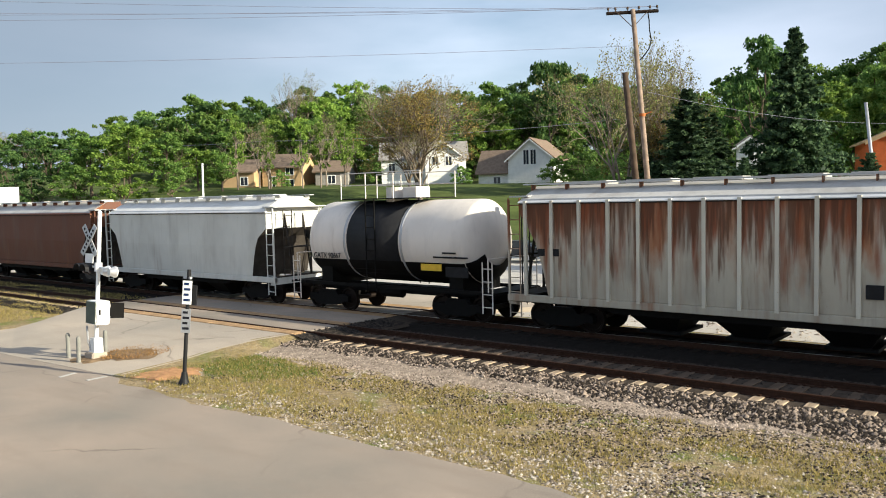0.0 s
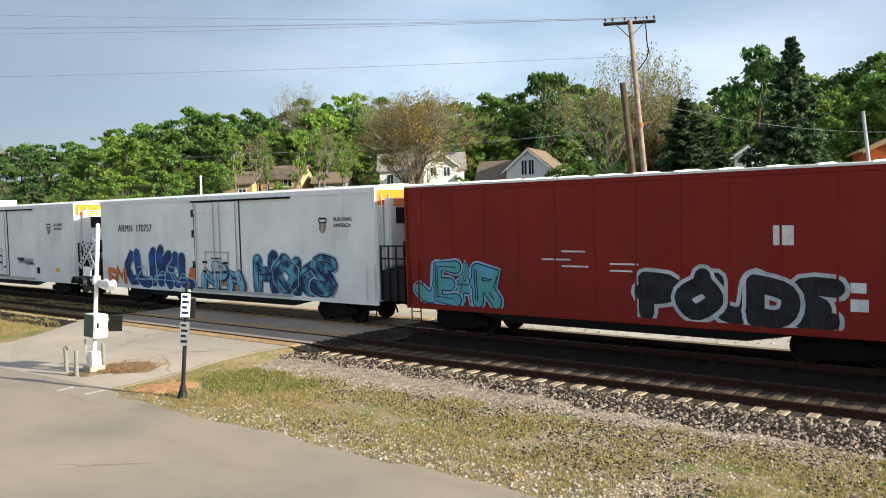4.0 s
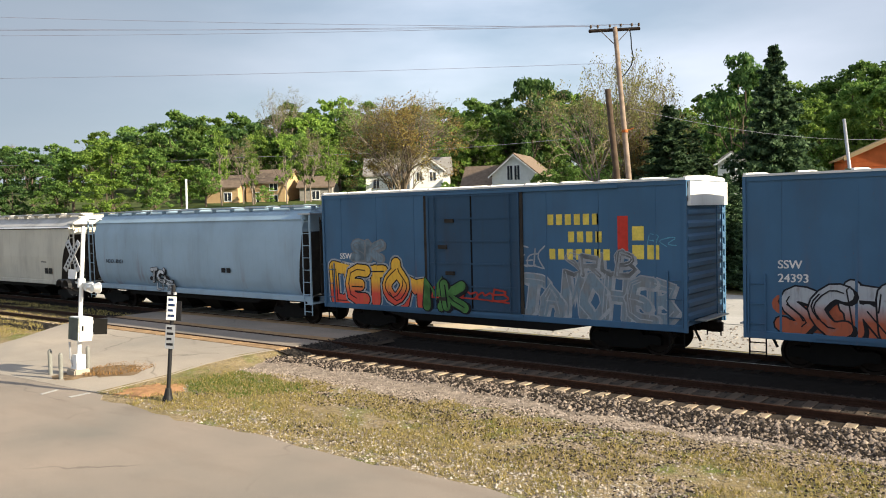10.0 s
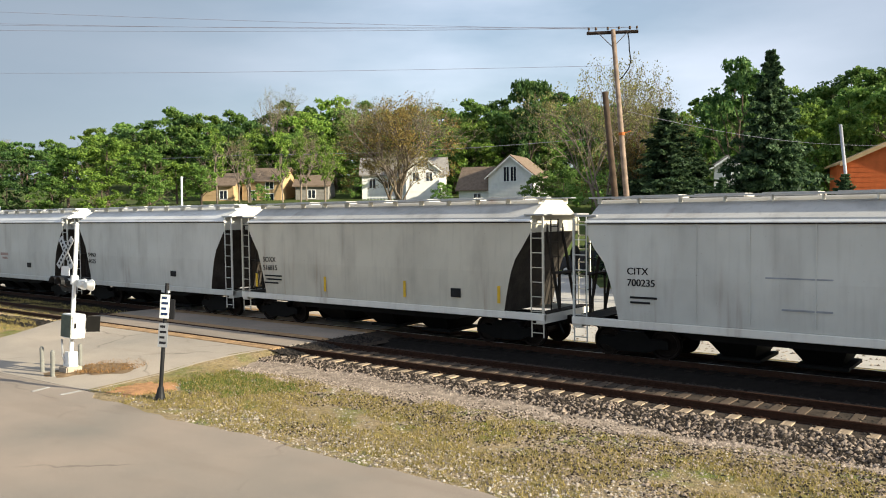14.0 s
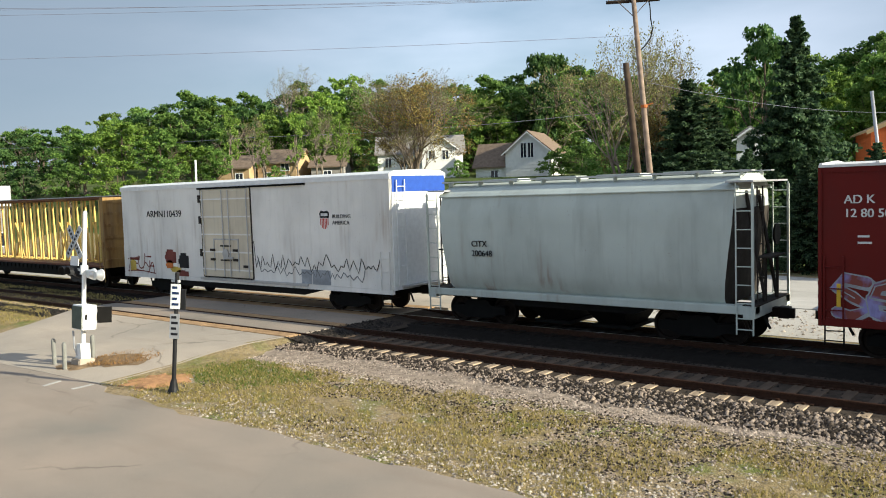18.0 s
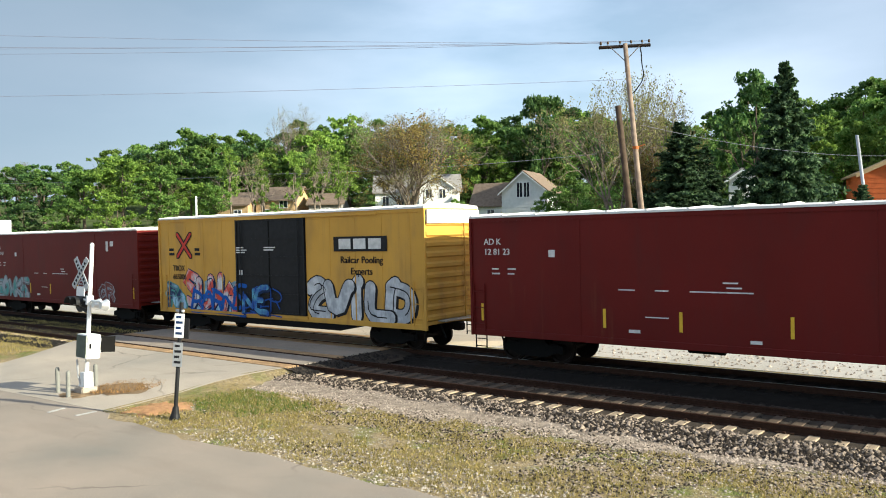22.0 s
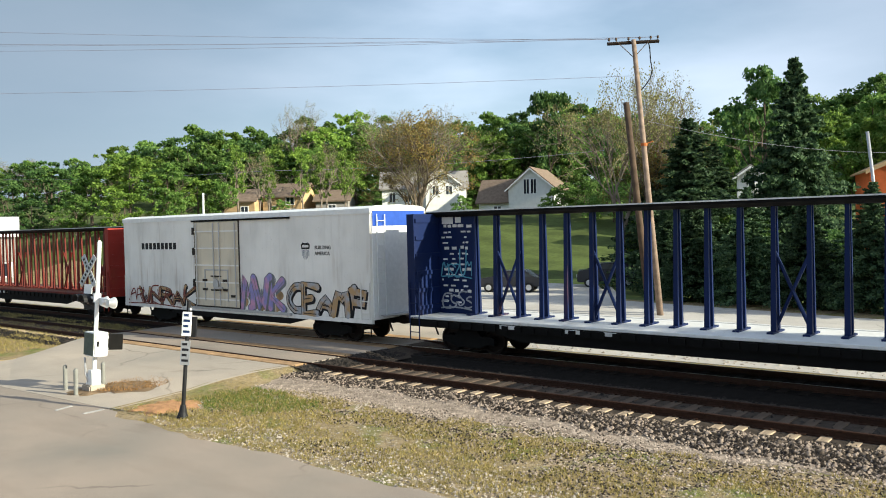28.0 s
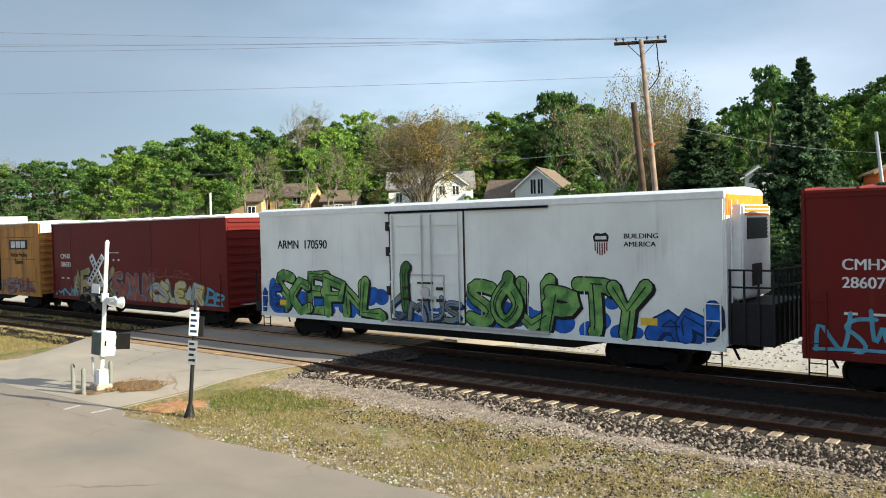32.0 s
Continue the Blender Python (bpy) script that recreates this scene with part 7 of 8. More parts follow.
    bm = boxes((-0.015, 0.015, 0.0, 0.45, 1.22, 1.68))
    bm.transform(pose(0.3, 0.18, 0, 0, 0, -18))
    part("open_box_lid", bm, STEEL_BLACK, s)
    part("conduit", tubes(((-0.2, -0.2, 0.98), (-0.14, -0.18, 0.5), 0.03), ((-0.14, -0.18, 0.5), (-0.05, -0.1, 0.2), 0.03)), STEEL_GREY, s)
    return s


crossing_signal()
BOLLARD = plain("grey_bollard_paint", (0.24, 0.24, 0.22), 0.7, vary=0.3)
bm = bmesh.new()
tube(bm, (0, 0, -0.3), (0, 0, 0.72), 0.062, n=14)
tube(bm, (0, 0, 0.72), (0, 0, 0.77), 0.062, 0.03, n=14)
post0 = part("bollard", bm, BOLLARD)
tagged(post0, "grey steel guard post beside the crossing signal", "bollard", "guard posts by the signal")
post0.matrix_basis = pose(-23.95, 11.7, -0.29)
for x, y, ry in ((-23.05, 11.55, 3), (-23.5, 12.62, 2)):
    copy_thing(post0, pose(x, y, -0.29, 0, ry, 0))


def sign_post():
    s = thing("sign_post", "black sign pole with two small white-and-blue signs", "sign", pose(-17.98, 11.7, -0.3, -5, 1.2, 0))
    bm = bmesh.new()
    tube(bm, (0, 0, -0.1), (0, 0, 2.9), 0.05, n=12)
    part("pole", bm, BLACK_PAINT, s)
    bm = bmesh.new()
    tube(bm, (0, 0, -0.05), (0, 0, 0.12), 0.16, 0.1, n=14)
    tube(bm, (0, 0, 0.12), (0, 0, 0.3), 0.1, 0.07, n=14)
    part("pole_base", bm, BLACK_PAINT, s)
    part("top_bracket", boxes((-0.2, 0.1, -0.03, 0.03, 2.66, 2.72)), STEEL_GREY, s)
    yaw = pose(0, 0, 0, 0, 0, 34)
    for z0, z1, face, ink in ((2.02, 2.62, WHITE_PAINT, G_NAVY), (1.30, 1.90, STEEL_GREY, G_BLACK)):
        bm = boxes((-0.12, 0.12, -0.075, -0.06, z0, z1))
        bm.transform(yaw)
        sg = part("sign_plate", bm, face, s)
        rows = []
        for i in range(4):
            z = z0 + 0.08 + i * 0.135
            rows.append((-0.085, 0.085 - 0.04 * (i % 2), -0.079, -0.076, z, z + 0.06))
        bm = boxes(*rows)
        bm.transform(yaw)
        tagged(part("sign_lettering", bm, ink, sg), kind="stuff")
    bm = boxes((0.02, 0.22, -0.02, 0.05, 2.0, 2.5))
    bm.transform(yaw)
    part("back_plate", bm, BLACK_PAINT, s)
    return s


sign_post()

# ---- poles and wires ----


RUST_CLAMP = plain("rusty_orange_clamp", (0.42, 0.13, 0.04), 0.7, vary=0.3)
# near-black wood: the crossarm's backlit darkness is put into the colour
BACKLIT_WOOD = plain("backlit_crossarm_wood", (0.03, 0.022, 0.018), 0.9, vary=0.4, scale=6, bump=0.4)


def utility_pole(label, foot, top, r0, r1, mat, arm=False):
    f, t = Vector(foot), Vector(top)
    p = thing("utility_pole", label, "pole", pose(*foot))
    bm = bmesh.new()
    tube(bm, Vector((0, 0, -0.6)), t - f, r0, r1, 14)
    part("shaft", bm, mat, p, smooth=True)
    h = t - f
    if arm:
        along = Vector((0.775, 0.632, 0.035))
        c = h + Vector((0, 0, -0.12))
        bm = bmesh.new()
        tube(bm, c - along * 1.28 - Vector((0.05, -0.06, 0)), c + along * 1.28 - Vector((0.05, -0.06, 0)), 0.085, n=4)
        part("crossarm", bm, BACKLIT_WOOD, p)
        part("arm_brace", tubes((c - along * 0.75, c + Vector((0, 0, -0.75)), 0.02), (c + along * 0.75, c + Vector((0, 0, -0.75)), 0.02)), POLE_DARK, p)
        for k in (-1.2, -0.85, -0.25, 0.3, 0.85, 1.2):
            bm = bmesh.new()
            q = c + along * k
            tube(bm, q + Vector((0, 0, 0.05)), q + Vector((0, 0, 0.16)), 0.02, n=8)
            tube(bm, q + Vector((0, 0, 0.14)), q + Vector((0, 0, 0.26)), 0.06, 0.045, n=10)
            part("insulator", bm, POLE_DARK, p)
        rows, last = [], c + along * 0.75 - Vector((0, 0, 0.1))
        for dx, dz in ((0.8, -0.4), (0.82, -0.9), (0.9, -1.4), (0.8, -1.8), (0.5, -2.2), (0.15, -2.5)):
            q = c + along * dx + Vector((0, 0, dz))
            rows.append((last, q, 0.03))
            last = q
        q = h * 0.62
        part("marker_band", tubes((q - Vector((0, 0, 0.07)), q + Vector((0, 0, 0.07)), 0.16), n=12), RUST_CLAMP, p)
        part("guy_clamp", tubes((q, q + Vector((0.35, 0.3, 0.15)), 0.025)), RUST_CLAMP, p)
        tagged(part("drop_wire", tubes(*rows, n=5), STEEL_BLACK, p), kind="stuff")
    return p


utility_pole("tall sunlit wooden utility pole with a crossarm and insulators", (-16.9, 37.75, FLAT), (-18.01, 37.52, 13.27), 0.165, 0.11, POLE_WOOD, True)
utility_pole("dark weathered pole stub beside the utility pole", (-17.75, 38.45, FLAT), (-18.72, 38.06, 10.34), 0.19, 0.15, POLE_DARK)
utility_pole("slim pale pole leaning among the spruces", (-8.6, 47.2, FLAT), (-9.5, 46.75, 8.69), 0.10, 0.08, STEEL_GREY)
utility_pole("thin white post behind the train", (-51.4, 35.6, FLAT), (-51.46, 35.75, 7.2), 0.08, 0.07, WHITE_PAINT)
utility_pole("grey wooden pole among the hillside houses", (-93.0, 76.0, 5.6), (-93.3, 76.0, 13.2), 0.15, 0.12, BARK_PALE)


def wire(a, b, sag, r=0.022, mat=None):
    cu = bpy.data.curves.new("wire", "CURVE")
    cu.dimensions = "3D"
    cu.bevel_depth = r
    cu.bevel_resolution = 0
    sp = cu.splines.new("POLY")
    sp.points.add(24)
    a, b = Vector(a), Vector(b)
    for i in range(25):
        t = i / 24
        p = a.lerp(b, t) - Vector((0, 0, 4 * sag * t * (1 - t)))
        sp.points[i].co = (*p, 1)
    cu.materials.append(mat or WIRE)
    tmp = bpy.data.objects.new("wire", cu)
    scene.collection.objects.link(tmp)
    me = bpy.data.meshes.new_from_object(tmp.evaluated_get(bpy.context.evaluated_depsgraph_get()))
    bpy.data.objects.remove(tmp)
    ob = new("wire", me)
    return tagged(ob, "thin overhead power line wire strung from the utility pole", "wire", "overhead wires")


for k, (end, sag) in enumerate((((-62, 7.4, 16.5), 0.25), ((-62, 7.2, 15.5), 0.3), ((-61.5, 8.0, 14.9), 0.3), ((-61.0, 8.6, 15.2), 0.2))):
    q = Vector((-18.01, 37.52, 13.35)) + Vector((0.775, 0.632, 0.035)) * (-1.2, -0.85, 0.85, 1.2)[k]
    wire(q, end, sag, 0.009)
wire((-18.4, 37.9, 11.6), (-62, 4.5, 12.1), 0.3, 0.009)
wire((-17.3, 37.65, 9.2), (-9.5, 60, 8.4), 0.5, 0.009)
wire((-93.3, 76.0, 13.0), (-190, 62, 17.0), 0.8, 0.03)
wire((-93.3, 76.0, 13.0), (-45, 110, 15.5), 0.8, 0.03)


# ---- houses on the hillside ----
def window(house, x, z, w, h, y, trim):
    fr = part("window", boxes((x - w / 2 - 0.1, x + w / 2 + 0.1, y - 0.05, y + 0.02, z - 0.1, z), (x - w / 2 - 0.1, x + w / 2 + 0.1, y - 0.05, y + 0.02, z + h, z + h + 0.1), (x - w / 2 - 0.1, x - w / 2, y - 0.05, y + 0.02, z, z + h), (x + w / 2, x + w / 2 + 0.1, y - 0.05, y + 0.02, z, z + h), (x - 0.04, x + 0.04, y - 0.04, y, z, z + h)), trim, house)
    part("pane", boxes((x - w / 2, x + w / 2, y - 0.02, y - 0.005, z, z + h)), PANE, fr)


def house(label, at, yaw, w, d, wall, rise, mat, roof, windows, front_gable=True, trim=None, base=1.5):
    """A gabled house; its front looks along its own -y."""
    hs = thing("house", label, "house", pose(*at, 0, 0, yaw))
    trim = trim or WHITE_PAINT
    bm = boxes((-w / 2, w / 2, 0, d, -base, wall))
    part("wall", bm, mat, hs)
    if front_gable:
        part("gable", extruded([(-w / 2, wall), (w / 2, wall), (0, wall + rise)], "y", 0.0, d), mat, hs)
        o = 0.45
        sl = rise / (w / 2)
        for s in (-1, 1):
            pr = [(0, wall + rise + 0.02), (0, wall + rise + 0.22), (s * (w / 2 + o), wall - o * sl + 0.22), (s * (w / 2 + o), wall - o * sl + 0.02)]
            part("roof", extruded(pr, "y", -o, d + o), roof, hs)
            part("bargeboard", extruded([(0, wall + rise - 0.18), (0, wall + rise + 0.03), (s * (w / 2 + o), wall - o * sl + 0.03), (s * (w / 2 + o), wall - o * sl - 0.18)], "y", -o - 0.04, -o), trim, hs)
    else:
        part("gable", extruded([(0, wall), (d, wall), (d / 2, wall + rise)], "x", -w / 2, w / 2), mat, hs)
        o = 0.45
        sl = rise / (d / 2)
        for c, s in ((0, -1), (d, 1)):
            pr = [(d / 2, wall + rise + 0.02), (d / 2, wall + rise + 0.22), (c + s * o, wall - o * sl + 0.22), (c + s * o, wall - o * sl + 0.02)]
            part("roof", extruded(pr, "x", -w / 2 - o, w / 2 + o), roof, hs)
    n = int(wall / 0.45)
    for i in range(1, n):
        part("siding_course", boxes((-w / 2 - 0.02, w / 2 + 0.02, -0.02, d + 0.02, i * wall / n - 0.02, i * wall / n)), mat, hs)
    for x, z, ww, hh in windows:
        window(hs, x, z, ww, hh, -0.02, trim)
    return hs


house("white clapboard house with a brown gable roof and twin windows", (-62.4, 97.2, 6.0), 16, 6.6, 8.5, 3.6, 2.7, SIDING, SHINGLE, [(-0.62, 2.75, 0.75, 2.0), (0.42, 2.75, 0.75, 2.0)], base=3)
house("low brown-roofed wing beside the white house", (-67.6, 96.4, 5.9), 18, 5.6, 6, 2.0, 3.0, SIDING, SHINGLE, [(0, 0.3, 1.0, 0.9)], False, base=3)
house("white two-storey house with a wide porch behind a budding tree", (-81.0, 96.0, 6.4), 40, 13.0, 8.0, 4.0, 2.6, SIDING, SHINGLE_GREY, [(-4.9, 1.9, 0.9, 1.4), (-2.6, 1.9, 0.9, 1.4), (1.0, 2.2, 1.0, 1.3), (3.4, 2.2, 1.0, 1.3), (5.2, 0.4, 1.0, 1.3)], False, base=3)
house("white gabled front of the two-storey house", (-77.0, 95.5, 6.4), 40, 5.0, 4.0, 4.6, 1.9, SIDING, SHINGLE_GREY, [(-1.0, 2.8, 0.9, 1.3), (1.0, 2.8, 0.9, 1.3)], base=3)
house("tan two-storey house with brown roof and small balcony", (-98.0, 82.2, 6.2), 30, 6.2, 8, 3.4, 2.0, SIDING_TAN, SHINGLE, [(1.3, 2.2, 1.2, 1.0), (1.3, 0.2, 1.2, 1.2), (-1.5, 0.3, 0.9, 1.6)], False, base=3)
house("tan neighbouring house with brown hip-like roof", (-102.6, 77.6, 6.0), 30, 5.0, 7, 3.0, 1.8, SIDING_TAN, SHINGLE, [(0.9, 0.9, 1.1, 1.2)], False, base=3)
house("grey house half hidden behind thin trees", (-92.0, 87.0, 6.2), 36, 5.0, 7, 2.6, 1.6, SHINGLE_GREY, SHINGLE, [(0.0, 0.7, 1.1, 1.2)], False, base=3)
house("orange-red building with a tan gable roof behind the spruces", (-12.7, 86.6, 0.7), 20, 9.0, 9, 8.0, 2.0, SIDING_ORANGE, SIDING_TAN, [], base=2, trim=SIDING_TAN)
house("small white shed glimpsed between the spruces", (-26.2, 79.5, 7.1), 20, 2.3, 4, 1.5, 0.8, SIDING, SHINGLE_GREY, [(0.1, 0.4, 0.5, 0.8)], base=7.6)
house("low building with a white metal roof", (-80.7, 30.5, FLAT), 66, 8.0, 9, 4.8, 1.6, SHINGLE_GREY, WHITE_PAINT, [(-4, 1.0, 1.4, 1.2), (3, 1.0, 1.4, 1.2)], False, base=2)


def white_fence(x0, y0, x1, y1, z):
    f = thing("porch_fence", "white railing in front of the two-storey house", "fence", pose(x0, y0, z, 0, 0, math.degrees(math.atan2(y1 - y0, x1 - x0))))
    ln = math.hypot(x1 - x0, y1 - y0)
    part("rail", boxes((0, ln, -0.04, 0.04, 0.9, 1.0), (0, ln, -0.04, 0.04, 0.15, 0.25)), WHITE_PAINT, f)
    for i in range(int(ln / 0.5)):
        part("picket", boxes((i * 0.5, i * 0.5 + 0.12, -0.05, 0.0, -0.6, 1.1)), WHITE_PAINT, f)


white_fence(-84.0, 90.5, -73.5, 98.5, 5.9)


# ---- parked cars ----
def parked_car(label, at, yaw, tall):
    c = thing("parked_car", label, "car", pose(*at, 0, 0, yaw))
    h = 0.25 if tall else 0.0
    prof = [(-2.2, 0.35), (-2.25, 0.75), (-2.1, 0.95 + h), (-1.2, 1.0 + h), (-0.55, 1.45 + h), (1.1, 1.5 + h), (1.95 if tall else 1.7, 1.05 + h), (2.2, 0.98 + h), (2.25, 0.4)]
    bm = extruded(prof, "y", -0.88, 0.88)
    bmesh.ops.bevel(bm, geom=bm.edges[:], offset=0.06, segments=2, affect="EDGES")
    part("body", bm, CAR_DARK, c)
    for s in (-1, 1):
        y0, y1 = sorted((s * 0.875, s * 0.895))
        part("side_window", extruded([(-0.95, 1.05 + h), (-0.5, 1.38 + h), (1.05, 1.42 + h), (1.55, 1.08 + h)], "y", y0, y1), CAR_GLASS, c)
    for x in (-1.4, 1.4):
        for s in (-1, 1):
            bm = bmesh.new()
            tube(bm, (x, s * 0.7, 0.33), (x, s * 0.9, 0.33), 0.33, n=18)
            w = part("wheel", bm, RUBBER, c)
            bm = bmesh.new()
            tube(bm, (x, s * 0.9, 0.33), (x, s * 0.915, 0.33), 0.2, n=14)
            part("rim", bm, SILVER, w)
    for s in (-0.6, 0.6):
        part("tail_lamp", boxes((2.2, 2.27, s - 0.15, s + 0.15, 0.8, 0.95)), RED_PAINT, c)
        part("headlamp", boxes((-2.27, -2.2, s - 0.15, s + 0.15, 0.7, 0.85)), SILVER, c)


parked_car("dark blue sedan parked on the gravel lot", (-32.0, 47.0, -0.285), 22, False)
parked_car("black sport utility vehicle parked on the gravel lot", (-28.1, 53.8, -0.3), 30, True)


# ---- trees ----
def leaf_cloud(rng, centres, radii, per, size):
    """Many small leaf quads round each centre, as arrays."""
    v, f = [], []
    total = len(centres) * per
    off = rng.normal(size=(total, 3))
    off /= np.linalg.norm(off, axis=1)[:, None]
    off *= (rng.random(total) ** 0.45)[:, None]
    c = np.repeat(np.asarray(centres), per, axis=0) + off * np.repeat(np.asarray(radii), per)[:, None] * np.array([1, 1, 0.75])
    a = rng.normal(size=(total, 3))
    a /= np.linalg.norm(a, axis=1)[:, None]
    b = np.cross(a, rng.normal(size=(total, 3)))
    b /= np.linalg.norm(b, axis=1)[:, None]
    s = size * (0.5 + rng.random(total))[:, None]
    quad = np.stack([c - a * s, c + b * s * 0.6, c + a * s, c - b * s * 0.6], axis=1).reshape(-1, 3)
    idx = np.arange(total * 4).reshape(-1, 4)
    return quad, idx


def array_mesh(name, v, f, mat):
    me = bpy.data.meshes.new(name)
    v, f = np.asarray(v, np.float32), np.asarray(f, np.int32)
    k = f.shape[1]
    me.vertices.add(len(v))
    me.vertices.foreach_set("co", v.ravel())
    me.loops.add(f.size)
    me.loops.foreach_set("vertex_index", f.ravel())
    me.polygons.add(len(f))
    me.polygons.foreach_set("loop_start", np.arange(0, f.size, k, dtype=np.int32))
    me.update(calc_edges=True)
    me.materials.append(mat)
    return me


def branches(rng, bm, start, way, length, r, depth, tips, spread=0.55, lift=0.12, kids=3):
    """A limb in two bent pieces that forks again."""
    mid = start + way * length * 0.5 + Vector(rng.normal(size=3)) * length * 0.05
    end = mid + (way + Vector(rng.normal(size=3)) * 0.12).normalized() * length * 0.5
    n = 7 if depth > 2 else (5 if depth > 1 else 3)
    tube(bm, start, mid, r, r * 0.8, n)
    tube(bm, mid, end, r * 0.8, r * 0.58, n)
    tips.append((end, depth))
    if depth <= 0:
        return
    for k in range(kids):
        q = (way + Vector(rng.normal(size=3)) * spread + Vector((0, 0, lift))).normalized()
        branches(rng, bm, mid.lerp(end, 0.25 + 0.75 * (k + 1) / kids), q, length * (0.62 + 0.2 * rng.random()), r * 0.55, depth - 1, tips, spread, lift, kids)


def tree_kind(seed, leaf, bark, lobes=13, clumps=8, per=62, size=0.0165, wide=0.3, low=0.22, lumps=0.058):
    """Trunk and crown meshes of a tree one metre tall; the crown hangs in boughs with gaps between."""
    rng = np.random.default_rng(seed)
    bm, tips = bmesh.new(), []
    tube(bm, (0, 0, -0.06), (0.01, 0.005, 0.3), 0.022, 0.016, 9)
    for k in range(5):
        a = k * 1.256 + rng.random()
        way = Vector((math.cos(a) * 0.6, math.sin(a) * 0.6, 0.85)).normalized()
        branches(rng, bm, Vector((0.01, 0.005, 0.18 + 0.03 * k)), way, 0.26, 0.009, 2, tips, 0.5, 0.1)
    tube(bm, (0.01, 0.005, 0.3), (0.0, 0.02, 0.85), 0.016, 0.004, 7)
    trunk = raw(bm, "trunk", bark)
    cs, rs = [], []
    for i in range(lobes):
        u = (i + rng.random()) / lobes
        z = low + 0.08 + (0.84 - low) * u
        r = wide * math.sin(math.pi * min(1, 0.2 + 0.74 * u)) ** 0.7 * (0.35 + 0.6 * rng.random())
        a = i * 2.4 + rng.random() * 1.3
        big = (0.10 + 0.07 * rng.random()) * (1.15 - 0.45 * u) * wide / 0.3
        for k in range(clumps):
            d = rng.normal(size=3)
            d /= np.linalg.norm(d)
            d[2] = abs(d[2]) * 0.8 - 0.25
            q = big * (0.55 + 0.55 * rng.random())
            cs.append((r * math.cos(a) + d[0] * q * 1.25, r * math.sin(a) + d[1] * q * 1.25, z + d[2] * q * 0.9))
            rs.append(lumps * (0.55 + 0.75 * rng.random()))
    v, f = leaf_cloud(rng, cs, rs, per, size)
    return trunk, array_mesh("crown", v, f, leaf)


def bare_kind(seed, leaf, bark, depth=5, per=8, kids=3, spread=0.42, picked=420, puff=0.03, size=0.0048, low=0.0):
    """A tree whose limbs and twigs show through thin spring leaves."""
    rng = np.random.default_rng(seed)
    bm, tips = bmesh.new(), []
    tube(bm, (0, 0, -0.06), (0.0, 0.01, 0.24), 0.02, 0.014, 9)
    for k in range(4):
        a = k * 1.57 + rng.random()
        way = Vector((math.cos(a) * 0.42, math.sin(a) * 0.42, 1)).normalized()
        branches(rng, bm, Vector((0, 0.01, 0.16 + 0.03 * k)), way, 0.27, 0.0105, depth - 1, tips, spread, 0.10, kids)
    trunk = raw(bm, "trunk", bark)
    ends = [t for t, d in tips if d <= 2 and t.z > low]
    pick = [ends[i] for i in rng.permutation(len(ends))[:picked]]
    v, f = leaf_cloud(rng, [tuple(p) for p in pick], [puff] * len(pick), per, size)
    return trunk, array_mesh("crown", v, f, leaf)


def spruce_kind(seed):
    rng = np.random.default_rng(seed)
    bm = bmesh.new()
    tube(bm, (0, 0, -0.05), (0, 0, 0.985), 0.018, 0.002, 8)
    trunk = raw(bm, "trunk", BARK)
    cs, rs = [], []
    z = 0.04
    while z < 0.985:
        reach = 0.33 * (1 - z) ** 0.95 + 0.004
        n = int(5 + 9 * (1 - z))
        for k in range(n):
            a = 6.283 * (k + rng.random() * 0.8) / n
            ln = reach * (0.55 + 0.6 * rng.random() ** 1.5)
            dz = rng.normal() * 0.022 * (1 - z)
            for t in np.arange(0.3, 1.01, 0.175):
                cs.append((ln * t * math.cos(a), ln * t * math.sin(a), z + dz + 0.015 - 0.06 * t * t * (1 - z) + 0.035 * t))
                rs.append((0.026 + 0.016 * (1 - t) + 0.016 * rng.random()) * (0.12 + 0.95 * (1 - z)))
        z += 0.024 + 0.012 * (1 - z) * rng.random()
    v, f = leaf_cloud(rng, cs, rs, 30, 0.0092)
    return trunk, array_mesh("crown", v, f, NEEDLES)


KINDS = {
    "bright": [tree_kind(s, LEAF_BRIGHT, BARK, wide=0.42, lobes=14) for s in (1, 2)],
    "mid": [tree_kind(s, LEAF_MID, BARK, wide=0.33) for s in (3, 4, 5)],
    "dark": [tree_kind(s, LEAF_DARK, BARK, wide=0.30, lobes=12) for s in (6, 7)],
    "bronze": [bare_kind(8, LEAF_BROWN, BARK, 6, 8, 3, 0.5, 800, 0.045, 0.0072)],
    "slender": [tree_kind(s, LEAF_BRIGHT, BARK_PALE, 12, 7, 32, 0.014, 0.2, 0.22, 0.05) for s in (21, 22)],
    "bare": [bare_kind(s, LEAF_BUD, BARK_PALE, 6) for s in (9, 10)],
    "budding": [bare_kind(s, LEAF_BUD, BARK_PALE, 6, 8, 3, 0.4, 760, 0.035, 0.0052) for s in (13, 14)],
    "spruce": [spruce_kind(s) for s in (11, 12)],
    "shrub": [tree_kind(s, LEAF_MID, BARK, 10, 8, 50, 0.026, 0.5, 0.0, 0.1) for s in (31, 32)],
}
LABELS = {
    "bright": "leafy bright green spring tree on the hillside",
    "mid": "leafy green maple-like tree on the wooded hill",
    "dark": "dark green leafy tree with an uneven crown",
    "bronze": "spreading tree with sparse bronze spring leaves",
    "slender": "slender young tree with thin green spring leaves",
    "bare": "nearly bare tree with pale twigs and few buds",
    "budding": "tall tree with fine twigs and thin olive-brown spring leaves",
    "shrub": "low green shrub in the undergrowth of the hillside",
    "spruce": "dark green spruce tree with drooping boughs reaching the ground",
}
tree_random = random.Random(17)


